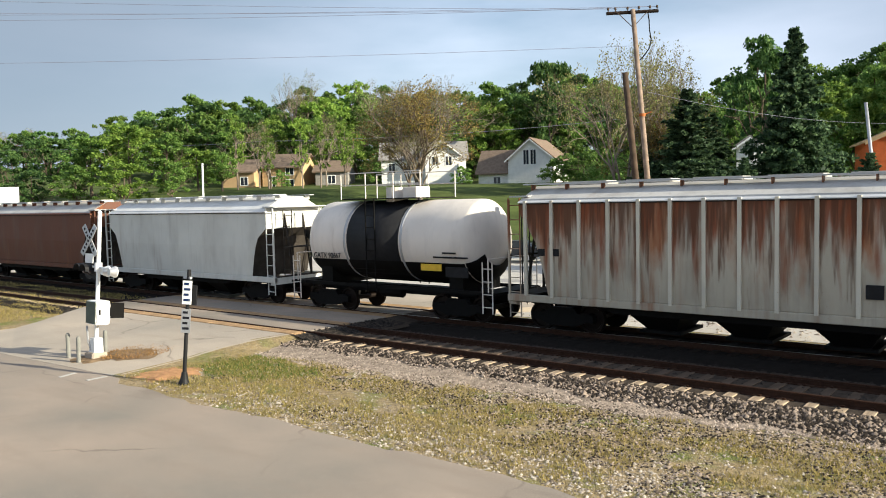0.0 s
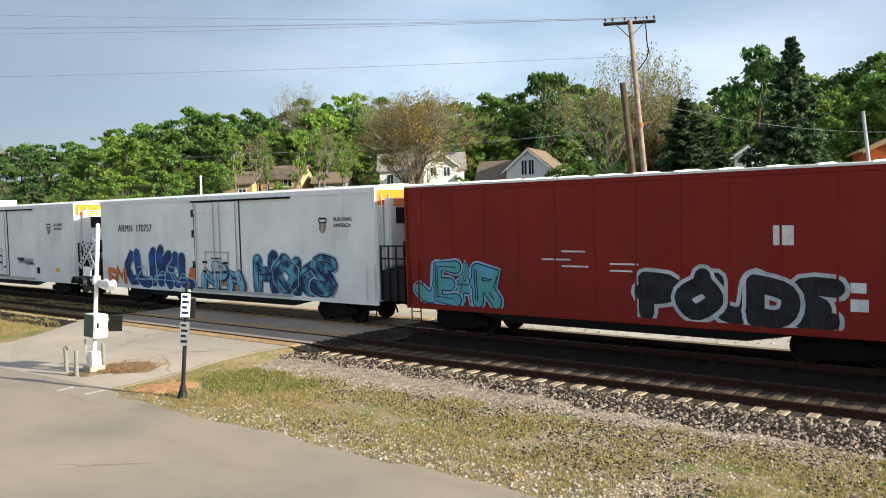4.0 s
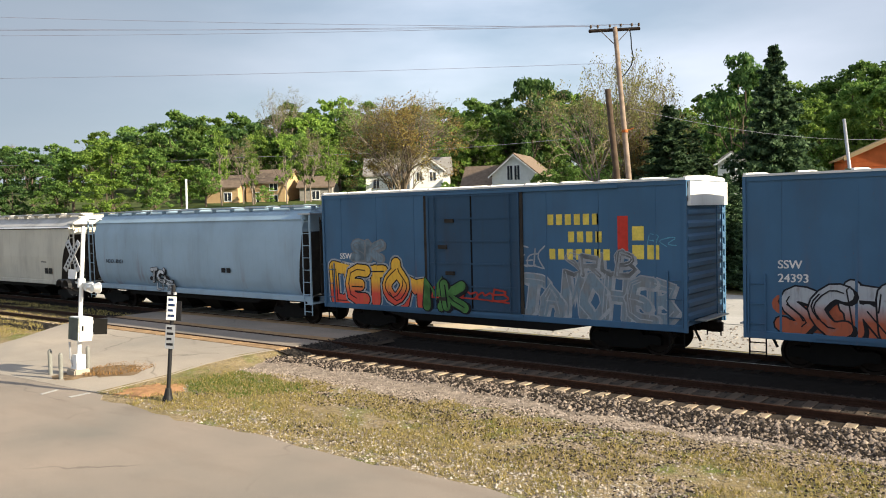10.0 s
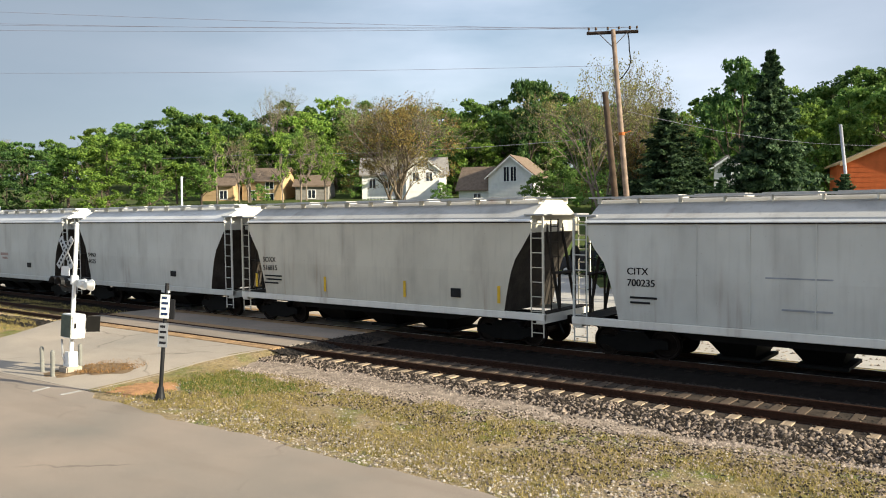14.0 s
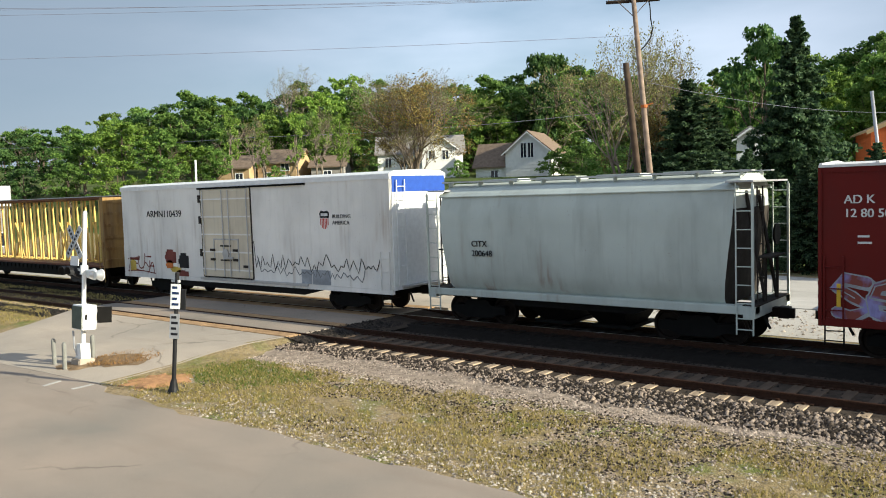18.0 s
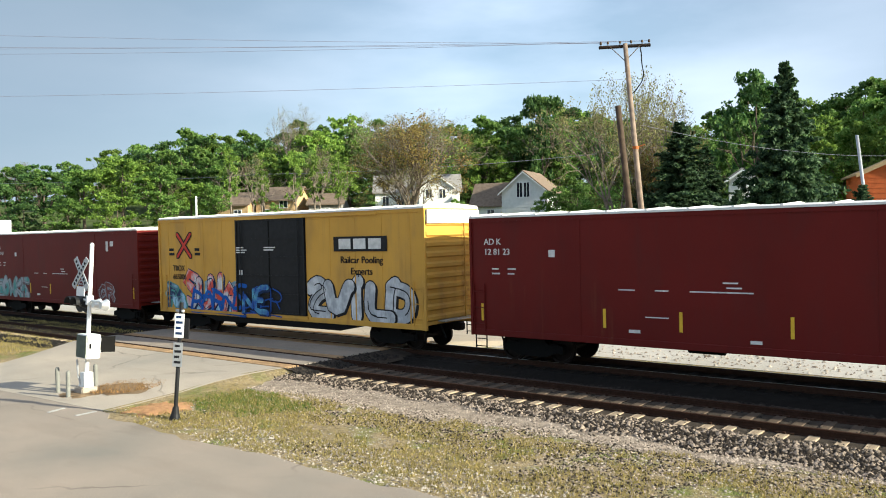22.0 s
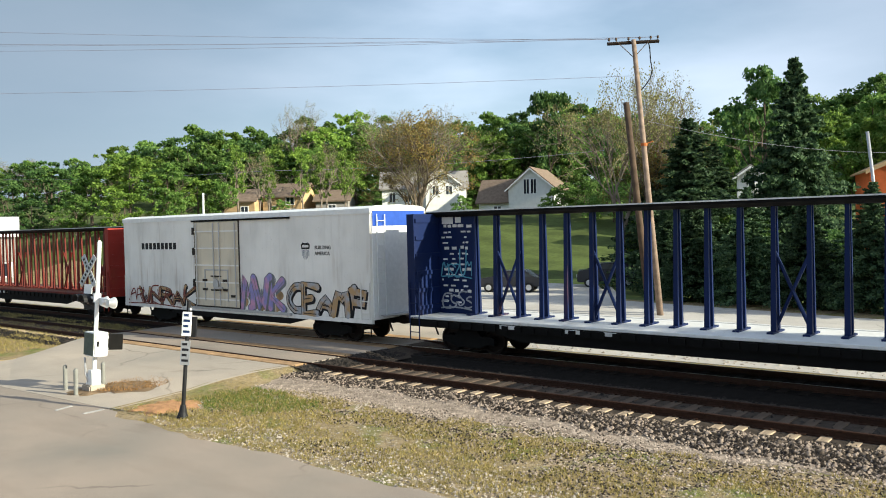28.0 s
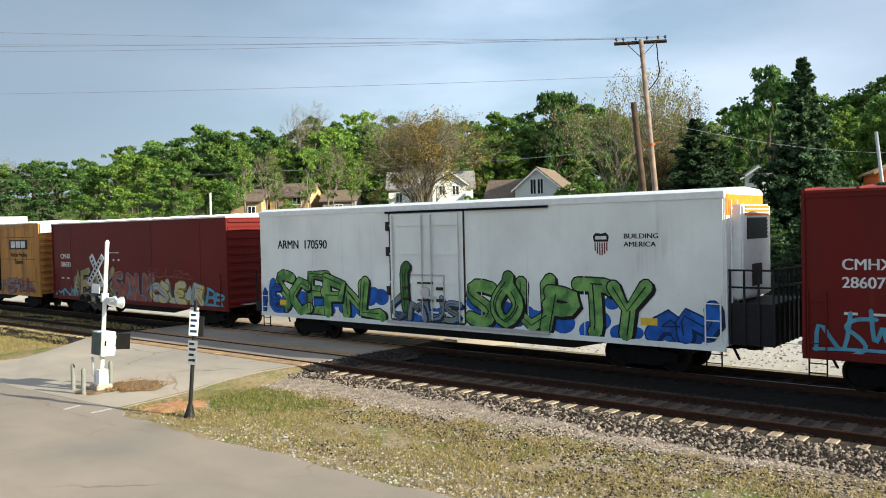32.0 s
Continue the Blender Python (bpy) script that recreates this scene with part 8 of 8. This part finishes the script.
def tree(kind, x, y, height, spread=1.0, k=None):
    if kind in ("bright", "mid") and y < -0.5 * x and x > -230:
        kind = "dark"
    trunk, crown = KINDS[kind][tree_random.randrange(len(KINDS[kind])) if k is None else k]
    t = thing("tree" if kind != "spruce" else "spruce_tree", LABELS[kind], "tree")
    t.matrix_basis = pose(x, y, ground_z(x, y), 0, 0, tree_random.uniform(0, 360)) @ Matrix.Diagonal((height * spread, height * spread, height, 1))
    shared("trunk", trunk, t, Matrix())
    shared("crown", crown, t, Matrix())
    return t


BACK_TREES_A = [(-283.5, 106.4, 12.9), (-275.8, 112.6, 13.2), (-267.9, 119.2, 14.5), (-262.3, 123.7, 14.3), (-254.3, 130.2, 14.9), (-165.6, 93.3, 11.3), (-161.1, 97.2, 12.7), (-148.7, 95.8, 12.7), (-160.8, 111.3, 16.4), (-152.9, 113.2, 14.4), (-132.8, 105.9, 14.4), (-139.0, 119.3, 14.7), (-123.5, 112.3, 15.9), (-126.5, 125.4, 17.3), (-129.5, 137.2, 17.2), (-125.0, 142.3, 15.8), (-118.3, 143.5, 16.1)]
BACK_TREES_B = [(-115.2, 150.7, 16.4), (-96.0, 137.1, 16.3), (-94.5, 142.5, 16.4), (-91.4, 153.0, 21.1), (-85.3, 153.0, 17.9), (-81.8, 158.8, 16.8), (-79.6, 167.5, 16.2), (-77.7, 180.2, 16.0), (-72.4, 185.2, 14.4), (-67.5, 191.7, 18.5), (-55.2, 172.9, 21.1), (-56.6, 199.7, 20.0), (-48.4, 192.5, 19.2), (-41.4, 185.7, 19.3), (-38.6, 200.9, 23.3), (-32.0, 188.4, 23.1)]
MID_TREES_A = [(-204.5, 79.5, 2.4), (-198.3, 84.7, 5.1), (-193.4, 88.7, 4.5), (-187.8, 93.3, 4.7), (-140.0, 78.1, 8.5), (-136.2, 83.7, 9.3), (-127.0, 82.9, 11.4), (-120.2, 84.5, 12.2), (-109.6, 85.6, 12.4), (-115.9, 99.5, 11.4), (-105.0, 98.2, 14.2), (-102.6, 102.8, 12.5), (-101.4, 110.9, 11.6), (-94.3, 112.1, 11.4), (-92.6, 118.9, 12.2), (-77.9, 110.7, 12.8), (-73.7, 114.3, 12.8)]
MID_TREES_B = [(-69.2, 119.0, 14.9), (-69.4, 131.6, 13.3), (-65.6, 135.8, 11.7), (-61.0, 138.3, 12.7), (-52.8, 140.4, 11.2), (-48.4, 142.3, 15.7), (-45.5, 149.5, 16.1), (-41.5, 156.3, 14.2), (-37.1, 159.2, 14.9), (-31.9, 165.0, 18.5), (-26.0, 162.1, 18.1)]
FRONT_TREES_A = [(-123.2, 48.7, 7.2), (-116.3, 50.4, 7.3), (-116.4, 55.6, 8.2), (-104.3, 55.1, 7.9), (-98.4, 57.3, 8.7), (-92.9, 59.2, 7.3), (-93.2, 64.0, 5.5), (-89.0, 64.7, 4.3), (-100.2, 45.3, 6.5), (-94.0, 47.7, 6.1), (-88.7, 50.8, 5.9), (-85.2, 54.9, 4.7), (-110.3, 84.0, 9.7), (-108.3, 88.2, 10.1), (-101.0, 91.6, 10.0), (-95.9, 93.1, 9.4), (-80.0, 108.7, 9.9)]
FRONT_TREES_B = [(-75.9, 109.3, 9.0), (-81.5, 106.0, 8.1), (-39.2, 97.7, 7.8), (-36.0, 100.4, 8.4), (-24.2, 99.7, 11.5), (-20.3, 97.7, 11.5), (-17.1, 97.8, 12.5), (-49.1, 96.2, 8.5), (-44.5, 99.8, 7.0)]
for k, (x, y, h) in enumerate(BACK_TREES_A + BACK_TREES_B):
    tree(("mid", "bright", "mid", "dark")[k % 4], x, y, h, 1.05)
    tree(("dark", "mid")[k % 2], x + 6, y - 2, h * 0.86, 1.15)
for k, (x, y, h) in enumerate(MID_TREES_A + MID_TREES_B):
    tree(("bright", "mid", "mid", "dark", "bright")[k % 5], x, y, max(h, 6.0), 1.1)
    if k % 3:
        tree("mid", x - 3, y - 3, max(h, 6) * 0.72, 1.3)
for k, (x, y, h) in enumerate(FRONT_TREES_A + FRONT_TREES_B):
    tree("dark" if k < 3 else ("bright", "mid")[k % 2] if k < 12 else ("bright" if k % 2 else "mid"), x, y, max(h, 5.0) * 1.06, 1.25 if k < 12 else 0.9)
# trees that stand out one by one
tree("budding", -28.6, 57.4, 16.3, 0.72, 0)
tree("budding", -26.4, 59.6, 15.0, 0.75, 1)
tree("bronze", -26.6, 58.0, 10.5, 0.7)
tree("mid", -27.4, 59.5, 7.0, 0.9)
tree("dark", -68.6, 112.5, 19.5, 0.62)
tree("bronze", -60.2, 70.6, 13.4, 1.15)
tree("bare", -60.8, 71.0, 13.7, 1.1, 1)
tree("bronze", -63.4, 72.6, 8.6, 1.45)
tree("bare", -60.0, 70.4, 9.0, 1.3, 0)
tree("bare", -107.6, 94.5, 18.1, 0.6, 0)
tree("bare", -96.7, 76.9, 10.0, 0.6, 1)
tree("bare", -90.5, 84.5, 11.0, 0.6, 0)
tree("bare", -102.6, 111.4, 16.5, 0.9, 0)
tree("bare", -89.3, 109.3, 16.7, 0.9, 1)
tree("bare", -285.0, 118.0, 15.0, 1.2, 1)
tree("bare", -276.0, 124.0, 15.0, 1.2, 0)
tree("dark", -27.6, 89.3, 18.6, 0.68, 0)
tree("spruce", -17.3, 62.1, 15.9, 1.08, 0)
tree("spruce", -22.9, 56.4, 11.7, 1.6, 1)
tree("spruce", -26.4, 58.6, 9.2, 1.5, 0)
tree("spruce", -24.2, 64.5, 10.6, 1.4, 0)
tree("spruce", -16.6, 64.4, 7.4, 1.2, 1)
for x, y, h, s in ((-21.6, 49.5, 5.4, 1.5), (-18.6, 46.2, 6.0, 1.45), (-15.2, 45.4, 6.3, 1.5), (-12.0, 44.6, 5.8, 1.5), (-8.8, 44.4, 6.2, 1.5), (-5.6, 43.8, 5.8, 1.5), (-2.2, 43.4, 6.0, 1.5)):
    tree("spruce", x, y, h, s)
tree("dark", -9.6, 59.8, 4.9, 1.5)
tree("mid", -12.0, 96.0, 17.0, 1.1)
tree("mid", -19.8, 58.0, 5.0, 1.6)
tree("dark", -21.4, 58.5, 5.9, 1.6)
tree("dark", -14.3, 56.7, 4.2, 1.9)
# undergrowth that closes the view beneath the crowns
for i in range(34):
    x = -150 + i * 4.1
    y = 106 + 0.22 * (x + 105) + 6 * math.sin(i * 1.7)
    tree("shrub", x, y, 5.2 + 1.6 * math.sin(i * 2.3), 1.25)
    tree("shrub", x + 2, y + 26 + 4 * math.cos(i * 1.3), 7.5, 1.2)
for x, y, h in ((-70.5, 92.0, 2.6), (-72.0, 103.0, 4.5), (-57.0, 95.0, 3.2), (-88.0, 92.0, 3.6), (-107.0, 75.0, 3.4), (-95.5, 80.0, 2.6), (-54.0, 92.0, 4.0), (-50.0, 90.0, 4.5), (-45.0, 88.0, 5.0), (-40.0, 86.0, 5.0)):
    tree("shrub", x, y, h, 1.1)
# slender young trees before the tan houses
for x, y, h in ((-89.4, 67.5, 10.5), (-84.0, 74.1, 10.0), (-82.4, 75.9, 9.2), (-80.1, 78.2, 9.6), (-86.8, 70.6, 8.0)):
    tree("slender", x, y, h, 0.62)


# ---- ballast, gravel and grass ----
def stones(name, count, area, size, mat, label, seed, clear=None, z_of=None):
    rng = np.random.default_rng(seed)
    x0, x1, y0, y1 = area
    c = np.column_stack([rng.uniform(x0, x1, count), rng.uniform(y0, y1, count), np.zeros(count)])
    if clear is not None:
        c = c[[not clear(a, b) for a, b, _ in c]]
    c[:, 2] = [z_of(a, b) for a, b, _ in c]
    n = len(c)
    unit = np.array([(1, 0, 0), (0, 1, 0), (-1, 0, 0), (0, -1, 0), (0, 0, 1)], float)
    v = unit[None] * (0.6 + 0.8 * rng.random((n, 5, 1))) * (size * (0.5 + rng.random(n) ** 2 * 1.3))[:, None, None]
    ang = rng.random(n) * 6.283
    cs, sn = np.cos(ang)[:, None], np.sin(ang)[:, None]
    v = np.stack([v[..., 0] * cs - v[..., 1] * sn, v[..., 0] * sn + v[..., 1] * cs, v[..., 2] * 0.8], axis=-1) + c[:, None]
    tri = np.array([(0, 1, 4), (1, 2, 4), (2, 3, 4), (3, 0, 4)])
    f = (np.arange(n)[:, None, None] * 5 + tri[None]).reshape(-1, 3)
    ob = new(name, array_mesh(name, v.reshape(-1, 3), f, mat))
    return tagged(ob, label, "gravel", "", "stuff")


def near_bed_z(x, y):
    d = abs(y - NEAR_Y)
    return -0.175 if d < 1.55 else -0.17 - 0.15 * min(1, (d - 1.55) / 1.05)


def on_rail(x, y):
    return any(abs(y - t - s) < 0.1 for t in (NEAR_Y, TRAIN_Y) for s in (-0.753, 0.753)) or (-34 < x < -20.0)


def flat_z(x, y):
    return FLAT


def off_verge(x, y):
    """Not on the grass verge between road and track."""
    return y < 10.9 or x < -20.25 + 0.15 * math.sin(y * 2.1) or (x < -18.6 and y < 11.25)


def coarse_edge(x):
    """Where the coarse ballast gives way to fine gravel."""
    return 16.55 - 0.75 * smooth_step(-16, -2, x) + 0.12 * math.sin(x * 2.3) + 0.06 * math.sin(x * 7.1)


stones("ballast_stones", 26000, (-20.2, 7, 15.6, 17.2), 0.036, BALLAST, "coarse grey crushed stone along the near track", 1, lambda x, y: on_rail(x, y) or y < coarse_edge(x), near_bed_z)
pts = []
for i in range(62):
    x = -20.3 + 0.4 * i
    lo = 15.15 + 0.22 * math.sin(x * 1.1) + 0.1 * math.sin(x * 3.7) + 0.35 * smooth_step(-14, -4, x)
    hi = coarse_edge(x) + 0.08
    for k in range(5):
        y = lo + (max(hi, lo + 0.1) - lo) * k / 4
        pts.append((x, y, near_bed_z(x, y) + (0.012 if 0 < k < 4 else -0.01)))
sheet("gravel_apron", TAN_BED, pts, [(5 * i + k, 5 * i + 5 + k, 5 * i + 6 + k, 5 * i + 1 + k) for i in range(61) for k in range(4)], "tan fine gravel between the ballast and the grass")
stones("track_ballast_stones", 7000, (-20.2, 7, 17.25, 21.6), 0.045, DARK_BALLAST, "near-black crushed stone between the tracks", 2, on_rail, lambda x, y: near_bed_z(x, y) - 0.02 if y < 21.1 else FLAT + 0.06)
stones("left_ballast_stones", 4000, (-62, -34, 16.2, 17.3), 0.06, DARK_BALLAST, "dark crushed stone along the track past the crossing", 3, on_rail, near_bed_z)
stones("mixed_gravel", 42000, (-20, 5, 11.3, 16.4), 0.024, BALLAST, "fine brown and grey gravel in the verge", 8, lambda x, y: off_verge(x, y) or noise.noise(Vector((x * 0.35, y * 0.6, 3))) + 0.5 * noise.noise(Vector((x * 1.9, y * 2.4, 5))) < 0.02 + (14.0 - y) * 0.1 - 0.028 * (x + 13), flat_z)
stones("verge_stones", 10000, (-21, 5, 10.9, 16.2), 0.022, PALE_STONE, "pale loose gravel scattered in the dry grass", 4, lambda x, y: off_verge(x, y) or math.sin(x * 1.7 + y) + math.sin(y * 2.3 - x * 0.6) > 1.9, flat_z)
stones("edge_stones", 5000, (-16, 4, 10.7, 12.3), 0.025, PALE_STONE, "pale gravel along the asphalt edge", 5, None, flat_z)
stones("bare_gravel", 15000, (-20.6, 4, 14.7, 16.6), 0.02, TAN_STONE, "band of tan fine gravel beside the ties", 6, lambda x, y: off_verge(x, y) or y > coarse_edge(x) + 0.15 or y < 15.1 + 0.4 * noise.noise(Vector((x * 1.3, y * 2, 4))) + 0.3 * smooth_step(-14, -4, x), lambda x, y: near_bed_z(x, y) + 0.012)
stones("lot_stones", 6000, (-40, 6, 25.8, 31), 0.05, PALE_STONE, "pale gravel strip behind the train", 7, lambda x, y: -36 < x < -18 and y < 31, flat_z)


def grass(name, count, area, height, mat, label, seed, clear, level=FLAT - 0.01):
    rng = np.random.default_rng(seed)
    x0, x1, y0, y1 = area
    c = np.column_stack([rng.uniform(x0, x1, count), rng.uniform(y0, y1, count)])
    c = c[[not clear(a, b) for a, b in c]]
    n = len(c)
    h = height * (0.4 + rng.random(n))
    a = rng.random(n) * 6.283
    w = 0.007 + 0.008 * rng.random(n)
    lean = rng.normal(size=(n, 2)) * 0.5 * h[:, None]
    base = np.column_stack([c, np.full(n, level)])
    side = np.column_stack([np.cos(a) * w, np.sin(a) * w, np.zeros(n)])
    tip = base + np.column_stack([lean, h])
    v = np.stack([base - side, base + side, tip], axis=1).reshape(-1, 3)
    ob = new(name, array_mesh(name, v, np.arange(n * 3).reshape(-1, 3), mat))
    return tagged(ob, label, "grass", "", "stuff")


def thin_grass(x, y):
    return off_verge(x, y) or y > 15.25 + 0.25 * math.sin(x) + 0.4 * smooth_step(-14, -4, x) or noise.noise(Vector((x * 0.45, y * 0.8, 7))) + 0.6 * noise.noise(Vector((x * 1.7, y * 2.1, 2))) > 0.34 - abs(y - 13) * 0.12 - 0.022 * (x + 14)


grass("dry_grass", 85000, (-21, 5, 10.85, 16.2), 0.065, GRASS, "short dry yellow-green grass on the verge", 11, thin_grass)
grass("green_weeds", 12000, (-20.5, -15, 11.9, 16.2), 0.075, GRASS_GREEN, "greener weeds near the crossing corner", 12, lambda x, y: off_verge(x, y) or ((x + 18.0) / 2.4) ** 2 + ((y - 14.0) / 1.4) ** 2 > 0.5 + 0.8 * noise.noise(Vector((x * 1.3, y * 1.3, 5))) + 0.3)
grass("far_grass", 26000, (-70, -33.5, 12.0, 16.6), 0.1, GRASS, "grass strip past the crossing", 13, lambda x, y: y < 12.3 or (x > -36 and y < 12.3 + (x + 36) * 0.5), FLAT + 0.045)
grass("track_weeds", 22000, (-75, -34.0, 16.4, 21.3), 0.085, GRASS, "dry weeds grown between the ties past the crossing", 15, lambda x, y: on_rail(x, y) or noise.noise(Vector((x * 0.5, y * 1.1, 9))) > 0.25, -0.175)


def patch(name, mat, cx, cy, rx, ry, z, label, seed):
    r = random.Random(seed)
    n = 26
    ring = []
    for i in range(n):
        a = 2 * math.pi * i / n
        k = r.uniform(0.75, 1.15)
        ring.append((cx + rx * k * math.cos(a), cy + ry * k * math.sin(a)))
    bm = bmesh.new()
    c = bm.verts.new((cx, cy, z + 0.05))
    inner = [bm.verts.new((cx + (x - cx) * 0.6, cy + (y - cy) * 0.6, z + 0.035 + r.uniform(-0.012, 0.012))) for x, y in ring]
    outer = [bm.verts.new((x, y, z - 0.02)) for x, y in ring]
    for i in range(n):
        j = (i + 1) % n
        bm.faces.new((c, inner[i], inner[j]))
        bm.faces.new((inner[i], outer[i], outer[j], inner[j]))
    return tagged(part(name, bm, mat), label, "", "", "structure")


CLAY = plain("orange_clay_soil", (0.50, 0.27, 0.135), 0.95, vary=0.4, scale=4, bump=0.7)
patch("soil_patch", CLAY, -19.45, 12.2, 0.95, 1.05, FLAT + 0.01, "bare orange clay beside the sign pole", 1)
patch("dirt_island", DIRT, -22.75, 13.2, 1.05, 1.25, -0.245, "dry weedy dirt island at the crossing signal", 2)
patch("dirt_apron", DIRT, -23.2, 12.1, 0.9, 0.8, -0.285, "dirt round the signal foundation", 3)
grass("island_grass", 2600, (-23.9, -21.6, 11.9, 14.5), 0.07, DEAD_WEED, "dead brown weeds on the dirt island", 14, lambda x, y: ((x + 22.75) / 1.0) ** 2 + ((y - 13.2) / 1.2) ** 2 > 0.9, -0.23)
slab("left_verge", GROUND, [(-33.3, 16.6), (-33.25, 16.3), (-32.5, 14.9), (-31.8, 13.5), (-32.0, 12.65), (-36, 12.05), (-80, 11.9), (-80, 16.6)], FLAT + 0.05, 0.1, "rough grass verge past the crossing")

# dirt shoulder that runs the ramp's edge down into the verge
edge = [(-20.35, 11.15, -0.294), (-20.5, 12.4, -0.285), (-20.65, 13.6, -0.26), (-20.85, 15.0, -0.18), (-20.7, 16.2, -0.1), (-20.3, 17.15, -0.035)]
pts, shoulder_random = [], random.Random(4)
for x, y, z in edge:
    pts += [(x - 0.12 - 0.1 * shoulder_random.random(), y, z + 0.006), (x + 0.25, y, z - 0.02), (x + 0.9 + 0.3 * shoulder_random.random(), y + 0.05, FLAT + 0.012), (x + 1.3, y + 0.05, FLAT - 0.02)]
sheet("dirt_shoulder", GROUND, pts, [(4 * i + k, 4 * i + k + 1, 4 * i + k + 5, 4 * i + k + 4) for i in range(len(edge) - 1) for k in range(3)], "dry dirt shoulder beside the crossing ramp")
# crushed stone banked against the end of the crossing panels
pts = []
for i in range(15):
    y = 17.1 + 0.52 * i
    pts += [(-20.22, y, -0.03), (-19.8, y, -0.06 - 0.02 * (i % 2)), (-19.0, y, -0.165), (-18.7, y, -0.2)]
sheet("panel_end_ballast", BALLAST_BED, pts, [(4 * i + k, 4 * i + k + 1, 4 * i + k + 5, 4 * i + k + 4) for i in range(14) for k in range(3)], "crushed stone banked against the crossing panels")
stones("panel_end_stones", 1500, (-20.2, -19.0, 17.1, 21.4), 0.04, DARK_BALLAST, "loose crushed stone at the end of the crossing panels", 17, None, lambda x, y: -0.04 - 0.1 * (x + 20.2))

# painted stop line remnants
slab("stop_line", WORN_LINE, [(-21.55, 10.2), (-21.4, 10.2), (-21.6, 10.75), (-21.73, 10.75)], -0.282, 0.004, "worn white painted line on the asphalt")
slab("stop_line", WORN_LINE, [(-20.53, 10.44), (-20.38, 10.44), (-20.43, 11.0), (-20.57, 11.0)], -0.282, 0.004, "worn white painted line on the asphalt")

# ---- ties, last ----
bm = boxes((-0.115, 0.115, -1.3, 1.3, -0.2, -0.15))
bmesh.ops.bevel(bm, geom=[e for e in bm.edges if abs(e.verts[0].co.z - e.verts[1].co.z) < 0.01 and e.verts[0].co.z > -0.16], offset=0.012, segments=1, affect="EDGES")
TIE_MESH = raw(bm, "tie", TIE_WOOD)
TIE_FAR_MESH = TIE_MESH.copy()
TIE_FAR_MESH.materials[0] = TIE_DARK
bm = boxes((-0.18, 0.18, -0.1, 0.1, -0.152, -0.14), (-0.03, 0.03, -0.14, -0.09, -0.15, -0.11), (-0.03, 0.03, 0.09, 0.14, -0.15, -0.11))
PLATE_MESH = raw(bm, "tie_plate", RAIL_RUST)
tie_random = random.Random(8)
near_track = thing("near_track_ties", "weathered wooden ties of the empty track", "railway ties", kind="structure")
far_track = thing("far_track_ties", "dark wooden ties under the train", "railway ties", kind="structure")
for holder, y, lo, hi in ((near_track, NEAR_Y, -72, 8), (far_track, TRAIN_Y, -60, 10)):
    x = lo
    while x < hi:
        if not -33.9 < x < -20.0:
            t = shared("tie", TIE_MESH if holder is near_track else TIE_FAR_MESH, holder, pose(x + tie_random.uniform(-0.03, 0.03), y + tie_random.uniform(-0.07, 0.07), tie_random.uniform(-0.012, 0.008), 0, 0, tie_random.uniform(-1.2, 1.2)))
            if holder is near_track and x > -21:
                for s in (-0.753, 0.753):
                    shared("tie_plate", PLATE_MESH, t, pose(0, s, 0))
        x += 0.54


# ---- what moves ----
def motions():
    for car, start in CARS:
        walk(car, [(t, pose(start - gone, TRAIN_Y, 0)) for t, gone in GONE])


motions()
